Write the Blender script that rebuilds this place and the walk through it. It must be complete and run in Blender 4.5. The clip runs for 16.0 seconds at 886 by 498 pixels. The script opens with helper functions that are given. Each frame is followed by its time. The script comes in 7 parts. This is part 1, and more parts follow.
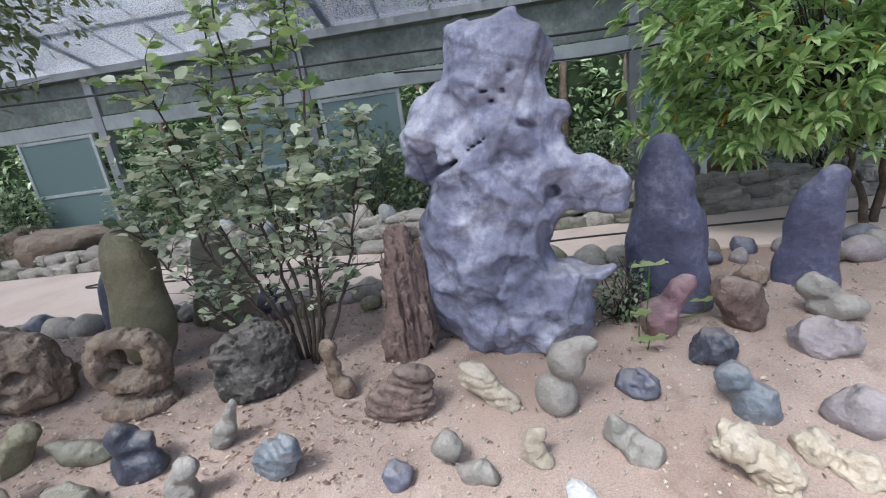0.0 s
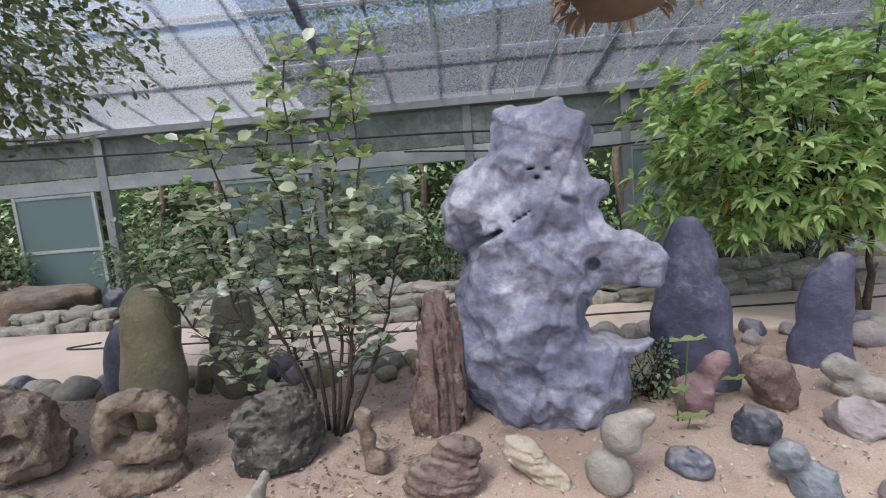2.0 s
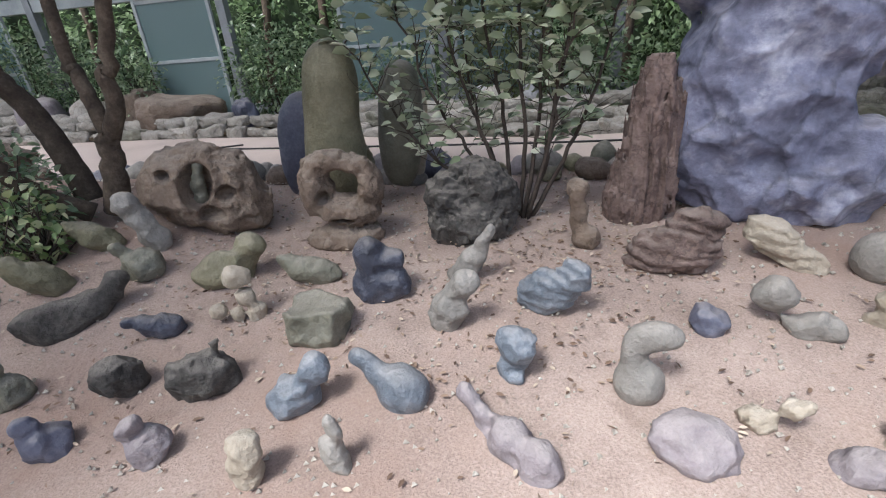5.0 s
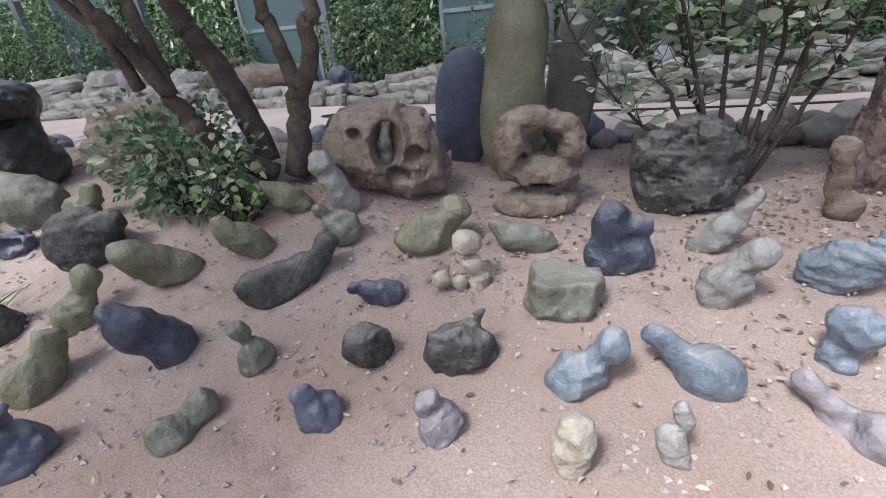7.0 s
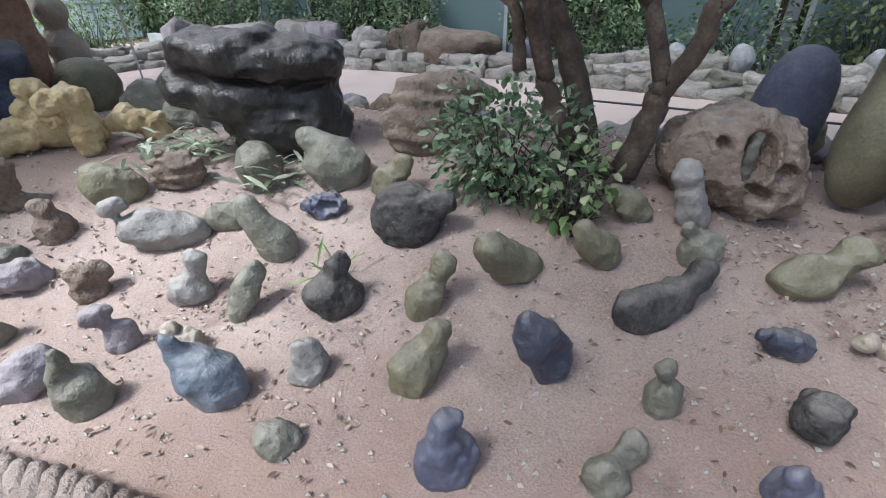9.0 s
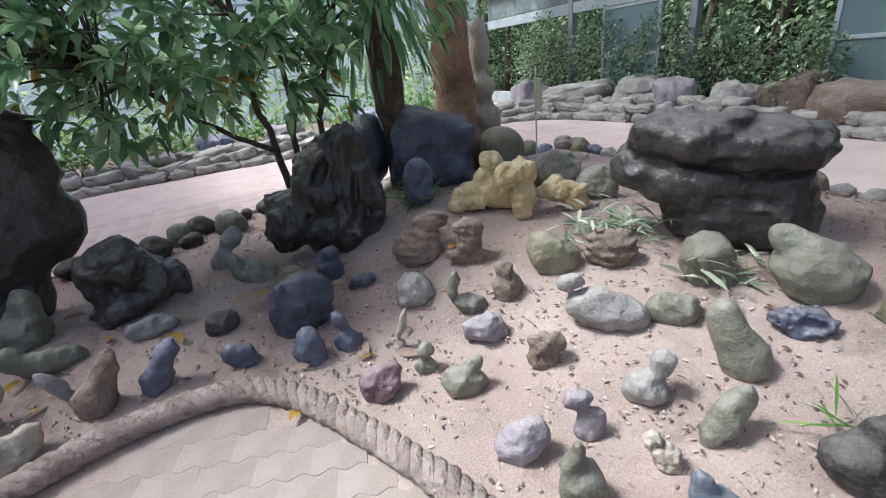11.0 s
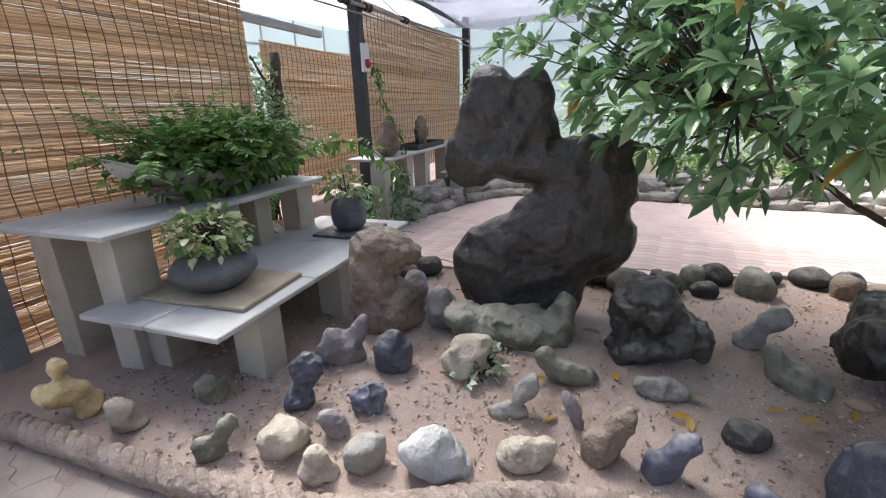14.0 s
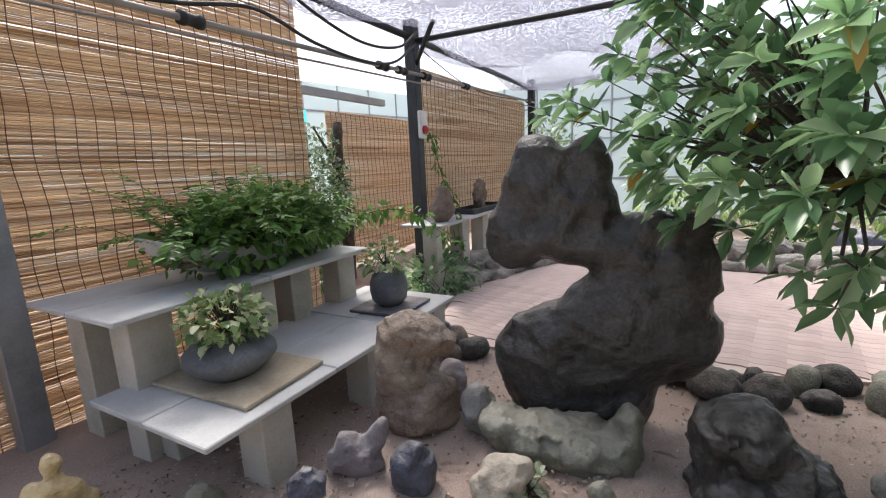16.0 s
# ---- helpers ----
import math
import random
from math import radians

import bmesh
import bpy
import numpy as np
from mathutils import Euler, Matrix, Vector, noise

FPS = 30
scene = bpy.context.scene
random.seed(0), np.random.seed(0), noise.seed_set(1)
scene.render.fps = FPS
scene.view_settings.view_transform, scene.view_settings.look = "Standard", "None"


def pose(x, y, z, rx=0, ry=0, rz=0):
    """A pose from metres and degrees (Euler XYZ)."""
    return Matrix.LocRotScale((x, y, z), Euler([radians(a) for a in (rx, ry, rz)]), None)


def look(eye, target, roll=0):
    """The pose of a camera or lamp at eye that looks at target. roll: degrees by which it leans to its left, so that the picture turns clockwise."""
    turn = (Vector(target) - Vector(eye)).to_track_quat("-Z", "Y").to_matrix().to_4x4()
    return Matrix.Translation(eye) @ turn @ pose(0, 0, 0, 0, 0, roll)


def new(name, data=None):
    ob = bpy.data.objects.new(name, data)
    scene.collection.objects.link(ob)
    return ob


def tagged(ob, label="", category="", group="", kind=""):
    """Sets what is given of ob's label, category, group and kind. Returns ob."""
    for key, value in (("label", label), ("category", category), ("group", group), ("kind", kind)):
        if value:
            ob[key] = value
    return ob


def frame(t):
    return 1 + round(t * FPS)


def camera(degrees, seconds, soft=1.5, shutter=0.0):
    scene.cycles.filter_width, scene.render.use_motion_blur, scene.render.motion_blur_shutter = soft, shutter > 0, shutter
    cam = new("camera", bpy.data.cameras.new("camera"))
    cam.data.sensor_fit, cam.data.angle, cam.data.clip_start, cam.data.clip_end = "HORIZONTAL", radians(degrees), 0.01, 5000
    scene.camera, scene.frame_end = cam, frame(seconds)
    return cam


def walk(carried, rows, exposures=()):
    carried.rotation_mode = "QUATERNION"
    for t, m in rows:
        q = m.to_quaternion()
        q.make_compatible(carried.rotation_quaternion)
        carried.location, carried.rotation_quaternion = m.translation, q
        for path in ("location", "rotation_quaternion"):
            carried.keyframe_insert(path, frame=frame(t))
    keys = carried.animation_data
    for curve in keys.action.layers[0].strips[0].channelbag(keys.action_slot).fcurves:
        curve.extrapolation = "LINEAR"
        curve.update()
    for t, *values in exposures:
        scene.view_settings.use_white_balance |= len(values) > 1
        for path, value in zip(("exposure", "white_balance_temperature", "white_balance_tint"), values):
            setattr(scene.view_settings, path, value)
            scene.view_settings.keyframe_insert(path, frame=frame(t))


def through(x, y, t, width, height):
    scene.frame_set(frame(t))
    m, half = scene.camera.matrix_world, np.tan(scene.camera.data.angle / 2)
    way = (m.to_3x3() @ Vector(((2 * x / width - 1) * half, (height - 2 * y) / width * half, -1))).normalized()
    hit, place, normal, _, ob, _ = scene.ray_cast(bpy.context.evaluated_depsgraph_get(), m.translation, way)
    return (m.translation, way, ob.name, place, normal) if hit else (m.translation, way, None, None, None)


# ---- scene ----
cam = camera(90.1, 16.0, soft=1.1)
PATH = [
    (0, (0.123, 0.336, 1.615), (-0.092, 2.24, 1.042), -8.1),
    (0.5, (0.095, 0.413, 1.646), (-0.077, 2.35, 1.176), -8.2),
    (1, (0.021, 0.403, 1.677), (-0.093, 2.372, 1.345), -7.4),
    (1.5, (-0.12, 0.333, 1.66), (-0.202, 2.316, 1.42), -6.3),
    (2, (-0.276, 0.269, 1.603), (-0.349, 2.252, 1.358), -4.8),
    (2.5, (-0.396, 0.232, 1.527), (-0.444, 2.208, 1.222), -4.7),
    (3, (-0.504, 0.196, 1.441), (-0.563, 2.15, 1.018), -5.0),
    (3.5, (-0.608, 0.211, 1.335), (-0.757, 2.124, 0.773), -5.1),
    (4, (-0.734, 0.256, 1.258), (-0.974, 2.118, 0.568), -5.2),
    (4.2, (-0.804, 0.278, 1.226), (-1.074, 2.122, 0.501), -5.0),
    (6.3, (-1.617, 0.349, 1.064), (-2.162, 2.039, 0.143), -4.9),
    (6.5, (-1.724, 0.317, 1.059), (-2.263, 2.013, 0.146), -5.1),
    (7, (-1.964, 0.287, 1.066), (-2.53, 1.974, 0.152), -5.7),
    (7.5, (-2.256, 0.288, 1.062), (-2.867, 1.957, 0.144), -5.2),
    (8, (-2.557, 0.22, 1.11), (-3.198, 1.849, 0.142), -2.5),
    (8.2, (-2.693, 0.184, 1.131), (-3.362, 1.792, 0.149), -1.6),
    (10.3, (-3.835, -0.186, 1.313), (-5.226, 0.932, 0.41), -5.4),
    (10.5, (-3.895, -0.246, 1.341), (-5.375, 0.776, 0.466), -5.4),
    (11, (-4.066, -0.443, 1.434), (-5.73, 0.347, 0.656), -6.2),
    (11.5, (-4.201, -0.653, 1.483), (-6.03, -0.258, 0.777), -6.7),
    (12, (-4.293, -0.741, 1.514), (-6.177, -0.852, 0.853), -6.1),
    (12.5, (-4.403, -0.752, 1.603), (-6.214, -1.281, 0.939), -7.0),
    (13, (-4.479, -0.899, 1.577), (-6.22, -1.656, 0.951), -5.8),
    (13.5, (-4.613, -1.023, 1.594), (-6.313, -1.874, 0.972), -3.7),
    (14, (-4.613, -1.075, 1.633), (-6.272, -2.009, 1.02), -1.6),
    (14.5, (-4.595, -1.108, 1.695), (-6.197, -2.155, 1.117), -0.9),
    (15, (-4.642, -1.119, 1.729), (-6.206, -2.265, 1.237), -1.5),
    (15.5, (-4.812, -1.106, 1.728), (-6.35, -2.31, 1.299), -2.2),
    (16, (-5.071, -1.103, 1.731), (-6.608, -2.327, 1.36), -2.6),
]
EXPOSURES = [(0.0, 0.42, 5800, 6), (1.5, 0.46, 6100, 7), (3.0, 0.4, 6250, 8), (4.2, 0.2, 6050, 8), (6.5, 0.34, 5750, 8), (8.2, 0.38, 5600, 7), (10.5, 0.42, 5600, 6), (12.5, 0.58, 6100, 8), (13.5, 0.86, 6150, 8), (14.5, 0.88, 6250, 8), (15.5, 0.8, 6350, 8), (16.0, 0.84, 6450, 9)]
walk(cam, [(t, look(eye, target, roll)) for t, eye, target, roll in PATH], EXPOSURES)
SKY, SUN = 0.19, 4.4

# ---- world, sun ----
world = bpy.data.worlds.new("sky")
scene.world = world
world.use_nodes = True
wn = world.node_tree
sky = wn.nodes.new("ShaderNodeTexSky")
sky.sky_type, sky.sun_disc = "NISHITA", False
sky.dust_density, sky.ozone_density = 5.0, 0.6
sky.sun_elevation, sky.sun_rotation = radians(58), radians(215)
wn.links.new(sky.outputs[0], wn.nodes["Background"].inputs[0])
wn.nodes["Background"].inputs[1].default_value = SKY
sun = new("sun", bpy.data.lights.new("sun", "SUN"))
sun.data.energy, sun.data.angle, sun.data.color = SUN, radians(14), (1.0, 0.97, 0.92)
sun.matrix_world = look((0, 0, 20), (0 + 4.5, 8.0, 5.0))


# ---- materials ----
def material(name, colours, rough=0.8, scale=6.0, fine=60.0, bump=0.15, metal=0.0, spread=0.12, detail=6.0, sheen=0.0, mottled=0.68, island=False, spec=0.45, dust_toplight=0.0, crack=0.0, relief=0.0):
    """A procedural surface: two to four colours mixed by coarse and fine noise, with fine relief and a tint that differs from piece to piece."""
    m = bpy.data.materials.new(name)
    m.use_nodes = True
    n, ln = m.node_tree.nodes, m.node_tree.links
    b = n["Principled BSDF"]
    co = n.new("ShaderNodeTexCoord")
    big, small = n.new("ShaderNodeTexNoise"), n.new("ShaderNodeTexNoise")
    for node, s, d in ((big, scale, detail), (small, fine, 4.0)):
        node.inputs["Scale"].default_value, node.inputs["Detail"].default_value, node.inputs["Roughness"].default_value = s, d, 0.62
        ln.new(co.outputs["Object"], node.inputs["Vector"])
    mixed = n.new("ShaderNodeMix")
    mixed.data_type = "FLOAT"
    mixed.inputs[0].default_value = 1 - mottled
    ln.new(big.outputs[0], mixed.inputs[2])
    ln.new(small.outputs[0], mixed.inputs[3])
    ramp = n.new("ShaderNodeValToRGB")
    els = ramp.color_ramp.elements
    while len(els) < len(colours):
        els.new(0.5)
    for k, c in enumerate(colours):
        els[k].position = 0.30 + 0.40 * k / max(1, len(colours) - 1)
        els[k].color = (*c, 1)
    ln.new(mixed.outputs[0], ramp.inputs[0])
    if island:
        pick = n.new("ShaderNodeNewGeometry").outputs["Random Per Island"]
    else:
        pick = n.new("ShaderNodeObjectInfo").outputs["Random"]
    hsv = n.new("ShaderNodeHueSaturation")
    rng = n.new("ShaderNodeMapRange")
    rng.inputs[3].default_value, rng.inputs[4].default_value = 1 - spread, 1 + spread
    ln.new(pick, rng.inputs[0])
    ln.new(rng.outputs[0], hsv.inputs["Value"])
    ln.new(ramp.outputs[0], hsv.inputs["Color"])
    colour, height = hsv.outputs[0], mixed.outputs[0]
    if crack:
        warp = n.new("ShaderNodeVectorMath")
        warp.operation = "MULTIPLY_ADD"
        ln.new(small.outputs["Color"], warp.inputs[0])
        warp.inputs[1].default_value = (0.06, 0.06, 0.06)
        ln.new(co.outputs["Object"], warp.inputs[2])
        cells = n.new("ShaderNodeTexVoronoi")
        cells.feature = "DISTANCE_TO_EDGE"
        cells.inputs["Scale"].default_value = scale * 0.8
        ln.new(warp.outputs[0], cells.inputs["Vector"])
        line = n.new("ShaderNodeMapRange")
        line.inputs[1].default_value, line.inputs[2].default_value, line.inputs[3].default_value, line.inputs[4].default_value = 0.0, 0.035, 1 - crack, 1.0
        ln.new(cells.outputs["Distance"], line.inputs[0])
        cut = n.new("ShaderNodeVectorMath")
        cut.operation = "SCALE"
        ln.new(colour, cut.inputs[0])
        ln.new(line.outputs[0], cut.inputs["Scale"])
        colour = cut.outputs[0]
        deep = n.new("ShaderNodeMath")
        deep.operation = "MULTIPLY"
        ln.new(height, deep.inputs[0])
        ln.new(line.outputs[0], deep.inputs[1])
        height = deep.outputs[0]
    # Upward faces paler: part settled dust, part light from above painted into the colour.
    if dust_toplight:
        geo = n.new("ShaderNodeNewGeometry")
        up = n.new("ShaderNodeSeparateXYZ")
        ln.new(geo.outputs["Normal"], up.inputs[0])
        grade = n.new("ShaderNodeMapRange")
        grade.inputs[1].default_value, grade.inputs[2].default_value, grade.inputs[4].default_value = 0.45, 1.0, dust_toplight
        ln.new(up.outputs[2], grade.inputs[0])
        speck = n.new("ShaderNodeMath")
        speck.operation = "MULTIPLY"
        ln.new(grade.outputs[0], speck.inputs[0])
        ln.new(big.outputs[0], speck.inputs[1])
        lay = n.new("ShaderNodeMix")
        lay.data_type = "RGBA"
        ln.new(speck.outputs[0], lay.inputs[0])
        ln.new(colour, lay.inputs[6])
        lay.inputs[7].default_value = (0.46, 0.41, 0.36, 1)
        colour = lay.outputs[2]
    ln.new(colour, b.inputs["Base Color"])
    b.inputs["Roughness"].default_value, b.inputs["Metallic"].default_value = rough, metal
    b.inputs["Specular IOR Level"].default_value = spec
    bp = n.new("ShaderNodeBump")
    bp.inputs["Strength"].default_value, bp.inputs["Distance"].default_value = bump, 0.02
    ln.new(height, bp.inputs["Height"])
    out = bp.outputs[0]
    if relief:
        mid = n.new("ShaderNodeTexNoise")
        mid.inputs["Scale"].default_value, mid.inputs["Detail"].default_value, mid.inputs["Roughness"].default_value = scale * 3.5, 5.0, 0.6
        ln.new(co.outputs["Object"], mid.inputs["Vector"])
        bp2 = n.new("ShaderNodeBump")
        bp2.inputs["Strength"].default_value, bp2.inputs["Distance"].default_value = relief, 0.05
        ln.new(mid.outputs[0], bp2.inputs["Height"])
        ln.new(out, bp2.inputs["Normal"])
        out = bp2.outputs[0]
    ln.new(out, b.inputs["Normal"])
    return m


def leafy(name, colours, rough=0.45, through=0.35, spread=0.3):
    """Leaves: each leaf takes its own green, with a little light shining through."""
    m = bpy.data.materials.new(name)
    m.use_nodes = True
    n, ln = m.node_tree.nodes, m.node_tree.links
    b = n["Principled BSDF"]
    ramp = n.new("ShaderNodeValToRGB")
    els = ramp.color_ramp.elements
    while len(els) < len(colours):
        els.new(0.5)
    for k, c in enumerate(colours):
        els[k].position, els[k].color = k / max(1, len(colours) - 1), (*c, 1)
    ln.new(n.new("ShaderNodeNewGeometry").outputs["Random Per Island"], ramp.inputs[0])
    ln.new(ramp.outputs[0], b.inputs["Base Color"])
    b.inputs["Roughness"].default_value = rough
    glow = n.new("ShaderNodeBsdfTranslucent")
    ln.new(ramp.outputs[0], glow.inputs[0])
    mix = n.new("ShaderNodeMixShader")
    mix.inputs[0].default_value = through
    ln.new(b.outputs[0], mix.inputs[1])
    ln.new(glow.outputs[0], mix.inputs[2])
    ln.new(mix.outputs[0], n["Material Output"].inputs[0])
    return m


def shade_cloth(name, colour, closed, scale, through=0.0):
    """Woven shade net: fine holes through a dark or pale cloth."""
    m = bpy.data.materials.new(name)
    m.use_nodes = True
    n, ln = m.node_tree.nodes, m.node_tree.links
    out = n["Material Output"]
    b = n["Principled BSDF"]
    b.inputs["Base Color"].default_value, b.inputs["Roughness"].default_value = (*colour, 1), 0.8
    co = n.new("ShaderNodeTexCoord")
    tex = n.new("ShaderNodeTexNoise")
    tex.inputs["Scale"].default_value, tex.inputs["Detail"].default_value = scale, 3.0
    ln.new(co.outputs["Object"], tex.inputs["Vector"])
    wide = n.new("ShaderNodeTexNoise")
    wide.inputs["Scale"].default_value, wide.inputs["Detail"].default_value = 0.6, 3.0
    ln.new(co.outputs["Object"], wide.inputs["Vector"])
    add = n.new("ShaderNodeMath")
    add.operation = "MULTIPLY_ADD"
    ln.new(wide.outputs[0], add.inputs[0])
    add.inputs[1].default_value = 0.35
    ln.new(tex.outputs[0], add.inputs[2])
    step = n.new("ShaderNodeMapRange")
    step.inputs[1].default_value, step.inputs[2].default_value = 0.62, 0.74
    step.inputs[3].default_value, step.inputs[4].default_value = closed, max(0.0, closed - 0.45)
    ln.new(add.outputs[0], step.inputs[0])
    clear = n.new("ShaderNodeBsdfTransparent")
    mix = n.new("ShaderNodeMixShader")
    ln.new(step.outputs[0], mix.inputs[0])
    lit = n.new("ShaderNodeBsdfTranslucent")
    lit.inputs[0].default_value = (*[min(1.0, c * 1.6) for c in colour], 1)
    cloth = n.new("ShaderNodeMixShader")
    cloth.inputs[0].default_value = through
    ln.new(b.outputs[0], cloth.inputs[1])
    ln.new(lit.outputs[0], cloth.inputs[2])
    ln.new(clear.outputs[0], mix.inputs[1])
    ln.new(cloth.outputs[0], mix.inputs[2])
    ln.new(mix.outputs[0], out.inputs[0])
    return m


def frosted(name, colour, clear=0.5):
    """Greenhouse sheet: milky, lets daylight through."""
    m = bpy.data.materials.new(name)
    m.use_nodes = True
    n, ln = m.node_tree.nodes, m.node_tree.links
    b = n["Principled BSDF"]
    b.inputs["Base Color"].default_value, b.inputs["Roughness"].default_value = (*colour, 1), 0.25
    t = n.new("ShaderNodeBsdfTranslucent")
    t.inputs[0].default_value = (*colour, 1)
    mix = n.new("ShaderNodeMixShader")
    mix.inputs[0].default_value = clear
    ln.new(b.outputs[0], mix.inputs[1])
    ln.new(t.outputs[0], mix.inputs[2])
    ln.new(mix.outputs[0], n["Material Output"].inputs[0])
    return m


SAND = material("sand", [(0.18, 0.133, 0.11), (0.345, 0.268, 0.232), (0.49, 0.40, 0.35)], rough=0.95, scale=2.2, fine=110, bump=0.7, mottled=0.5)
def earth_patches(m, tint, scale, low, high):
    """Patches of another earth over the sand, with ragged edges."""
    n, ln = m.node_tree.nodes, m.node_tree.links
    b = n["Principled BSDF"]
    old = b.inputs["Base Color"].links[0].from_socket
    co = n.new("ShaderNodeTexCoord")
    tex = n.new("ShaderNodeTexNoise")
    tex.inputs["Scale"].default_value, tex.inputs["Detail"].default_value, tex.inputs["Roughness"].default_value = scale, 7.0, 0.66
    ln.new(co.outputs["Object"], tex.inputs["Vector"])
    gate = n.new("ShaderNodeMapRange")
    gate.inputs[1].default_value, gate.inputs[2].default_value, gate.inputs[4].default_value = low, high, 0.8
    ln.new(tex.outputs[0], gate.inputs[0])
    lay = n.new("ShaderNodeMix")
    lay.data_type = "RGBA"
    ln.new(gate.outputs[0], lay.inputs[0])
    ln.new(old, lay.inputs[6])
    lay.inputs[7].default_value = (*tint, 1)
    ln.new(lay.outputs[2], b.inputs["Base Color"])


earth_patches(SAND, (0.235, 0.15, 0.115), 0.55, 0.5, 0.66)
earth_patches(SAND, (0.15, 0.105, 0.085), 1.7, 0.58, 0.72)
SOIL = material("soil", [(0.10, 0.075, 0.05), (0.2, 0.15, 0.1)], rough=1.0, scale=3, fine=40, bump=0.6)
PATH_M = material("path_concrete", [(0.48, 0.385, 0.335), (0.59, 0.485, 0.425), (0.66, 0.55, 0.49)], rough=0.9, scale=1.2, fine=60, bump=0.15)
PAVER = material("paver", [(0.43, 0.325, 0.295), (0.53, 0.415, 0.375), (0.60, 0.48, 0.435)], rough=0.9, scale=4, fine=80, bump=0.25, spread=0.1)
WAVY = material("wavy_paver", [(0.215, 0.175, 0.15), (0.285, 0.235, 0.205), (0.35, 0.295, 0.26)], rough=0.92, scale=4, fine=80, bump=0.25, spread=0.06)
ROPE_M = material("rope_fibre", [(0.19, 0.145, 0.12), (0.34, 0.272, 0.235), (0.46, 0.385, 0.345)], rough=1.0, scale=9, fine=150, bump=1.0, relief=0.8)
STONE = {
    "scholar": material("scholar_limestone", [(0.05, 0.053, 0.085), (0.18, 0.188, 0.27), (0.50, 0.51, 0.60)], rough=0.6, scale=2.2, fine=20, bump=0.5, mottled=0.7, dust_toplight=0.5, relief=0.55, crack=0.4),
    "slate": material("blue_slate", [(0.05, 0.054, 0.082), (0.10, 0.106, 0.15), (0.20, 0.205, 0.255)], rough=0.5, scale=5, fine=50, bump=0.2, dust_toplight=0.55, relief=0.25),
    "indigo": material("indigo_slate", [(0.034, 0.035, 0.066), (0.072, 0.074, 0.125), (0.2, 0.2, 0.27)], rough=0.5, scale=2.6, fine=30, bump=0.25, dust_toplight=0.45, relief=0.4),
    "navy": material("navy_stone", [(0.028, 0.031, 0.045), (0.06, 0.066, 0.094), (0.13, 0.14, 0.175)], rough=0.42, scale=5, fine=50, bump=0.2, dust_toplight=0.55, relief=0.5),
    "blue": material("blue_grey_stone", [(0.075, 0.092, 0.115), (0.15, 0.175, 0.21), (0.28, 0.30, 0.335)], rough=0.45, scale=5, fine=50, bump=0.2, dust_toplight=0.55, relief=0.5),
    "grey": material("grey_stone", [(0.17, 0.16, 0.145), (0.26, 0.245, 0.225), (0.38, 0.36, 0.33)], rough=0.6, scale=5, fine=60, bump=0.2, dust_toplight=0.55, relief=0.5),
    "brown": material("brown_stone", [(0.13, 0.09, 0.065), (0.22, 0.165, 0.125), (0.31, 0.25, 0.195)], rough=0.8, scale=6, fine=60, bump=0.3, dust_toplight=0.5, relief=0.7, crack=0.35),
    "red": material("red_brown_stone", [(0.09, 0.062, 0.055), (0.17, 0.12, 0.105), (0.27, 0.20, 0.175)], rough=0.8, scale=6, fine=60, bump=0.35, dust_toplight=0.5, relief=0.7, crack=0.35),
    "olive": material("olive_stone", [(0.115, 0.105, 0.062), (0.19, 0.175, 0.11), (0.28, 0.26, 0.175)], rough=0.6, scale=5, fine=60, bump=0.15, dust_toplight=0.55, relief=0.5),
    "moss": material("grey_green_stone", [(0.11, 0.105, 0.075), (0.175, 0.17, 0.13), (0.27, 0.265, 0.22)], rough=0.55, scale=5, fine=60, bump=0.2, dust_toplight=0.55, relief=0.5),
    "dark": material("dark_craggy_stone", [(0.028, 0.026, 0.024), (0.07, 0.065, 0.06), (0.14, 0.13, 0.115)], rough=0.8, scale=5, fine=40, bump=0.45, dust_toplight=0.5, relief=0.7, crack=0.35),
    "black": material("black_stone", [(0.015, 0.014, 0.013), (0.04, 0.036, 0.032), (0.10, 0.09, 0.08)], rough=0.36, scale=3, fine=40, bump=0.3, dust_toplight=0.4, relief=0.6),
    "ochre": material("ochre_stone", [(0.36, 0.25, 0.11), (0.54, 0.42, 0.22), (0.68, 0.56, 0.34)], rough=0.85, scale=6, fine=60, bump=0.3, dust_toplight=0.55, relief=0.5),
    "cream": material("cream_stone", [(0.28, 0.235, 0.18), (0.39, 0.34, 0.27), (0.50, 0.45, 0.375)], rough=0.85, scale=6, fine=60, bump=0.3, dust_toplight=0.55, relief=0.5),
    "white": material("white_stone", [(0.28, 0.285, 0.29), (0.42, 0.425, 0.43), (0.55, 0.555, 0.56)], rough=0.75, scale=5, fine=60, bump=0.2, dust_toplight=0.55, relief=0.5),
    "purple": material("purple_stone", [(0.13, 0.075, 0.085), (0.205, 0.125, 0.14), (0.28, 0.19, 0.20)], rough=0.7, scale=5, fine=60, bump=0.2, dust_toplight=0.55, relief=0.5),
    "mauve": material("mauve_grey_stone", [(0.16, 0.14, 0.15), (0.25, 0.22, 0.235), (0.34, 0.31, 0.32)], rough=0.72, scale=5, fine=60, bump=0.2, dust_toplight=0.55, relief=0.5),
    "kerb": material("kerb_stone", [(0.24, 0.215, 0.18), (0.39, 0.36, 0.315), (0.54, 0.51, 0.46)], rough=0.85, scale=4, fine=50, bump=0.35, spread=0.22, dust_toplight=0.5, relief=0.7, crack=0.35),
}
BENCH = material("bench_slab", [(0.33, 0.33, 0.33), (0.43, 0.43, 0.425), (0.5, 0.5, 0.49)], rough=0.75, scale=3, fine=70, bump=0.15)
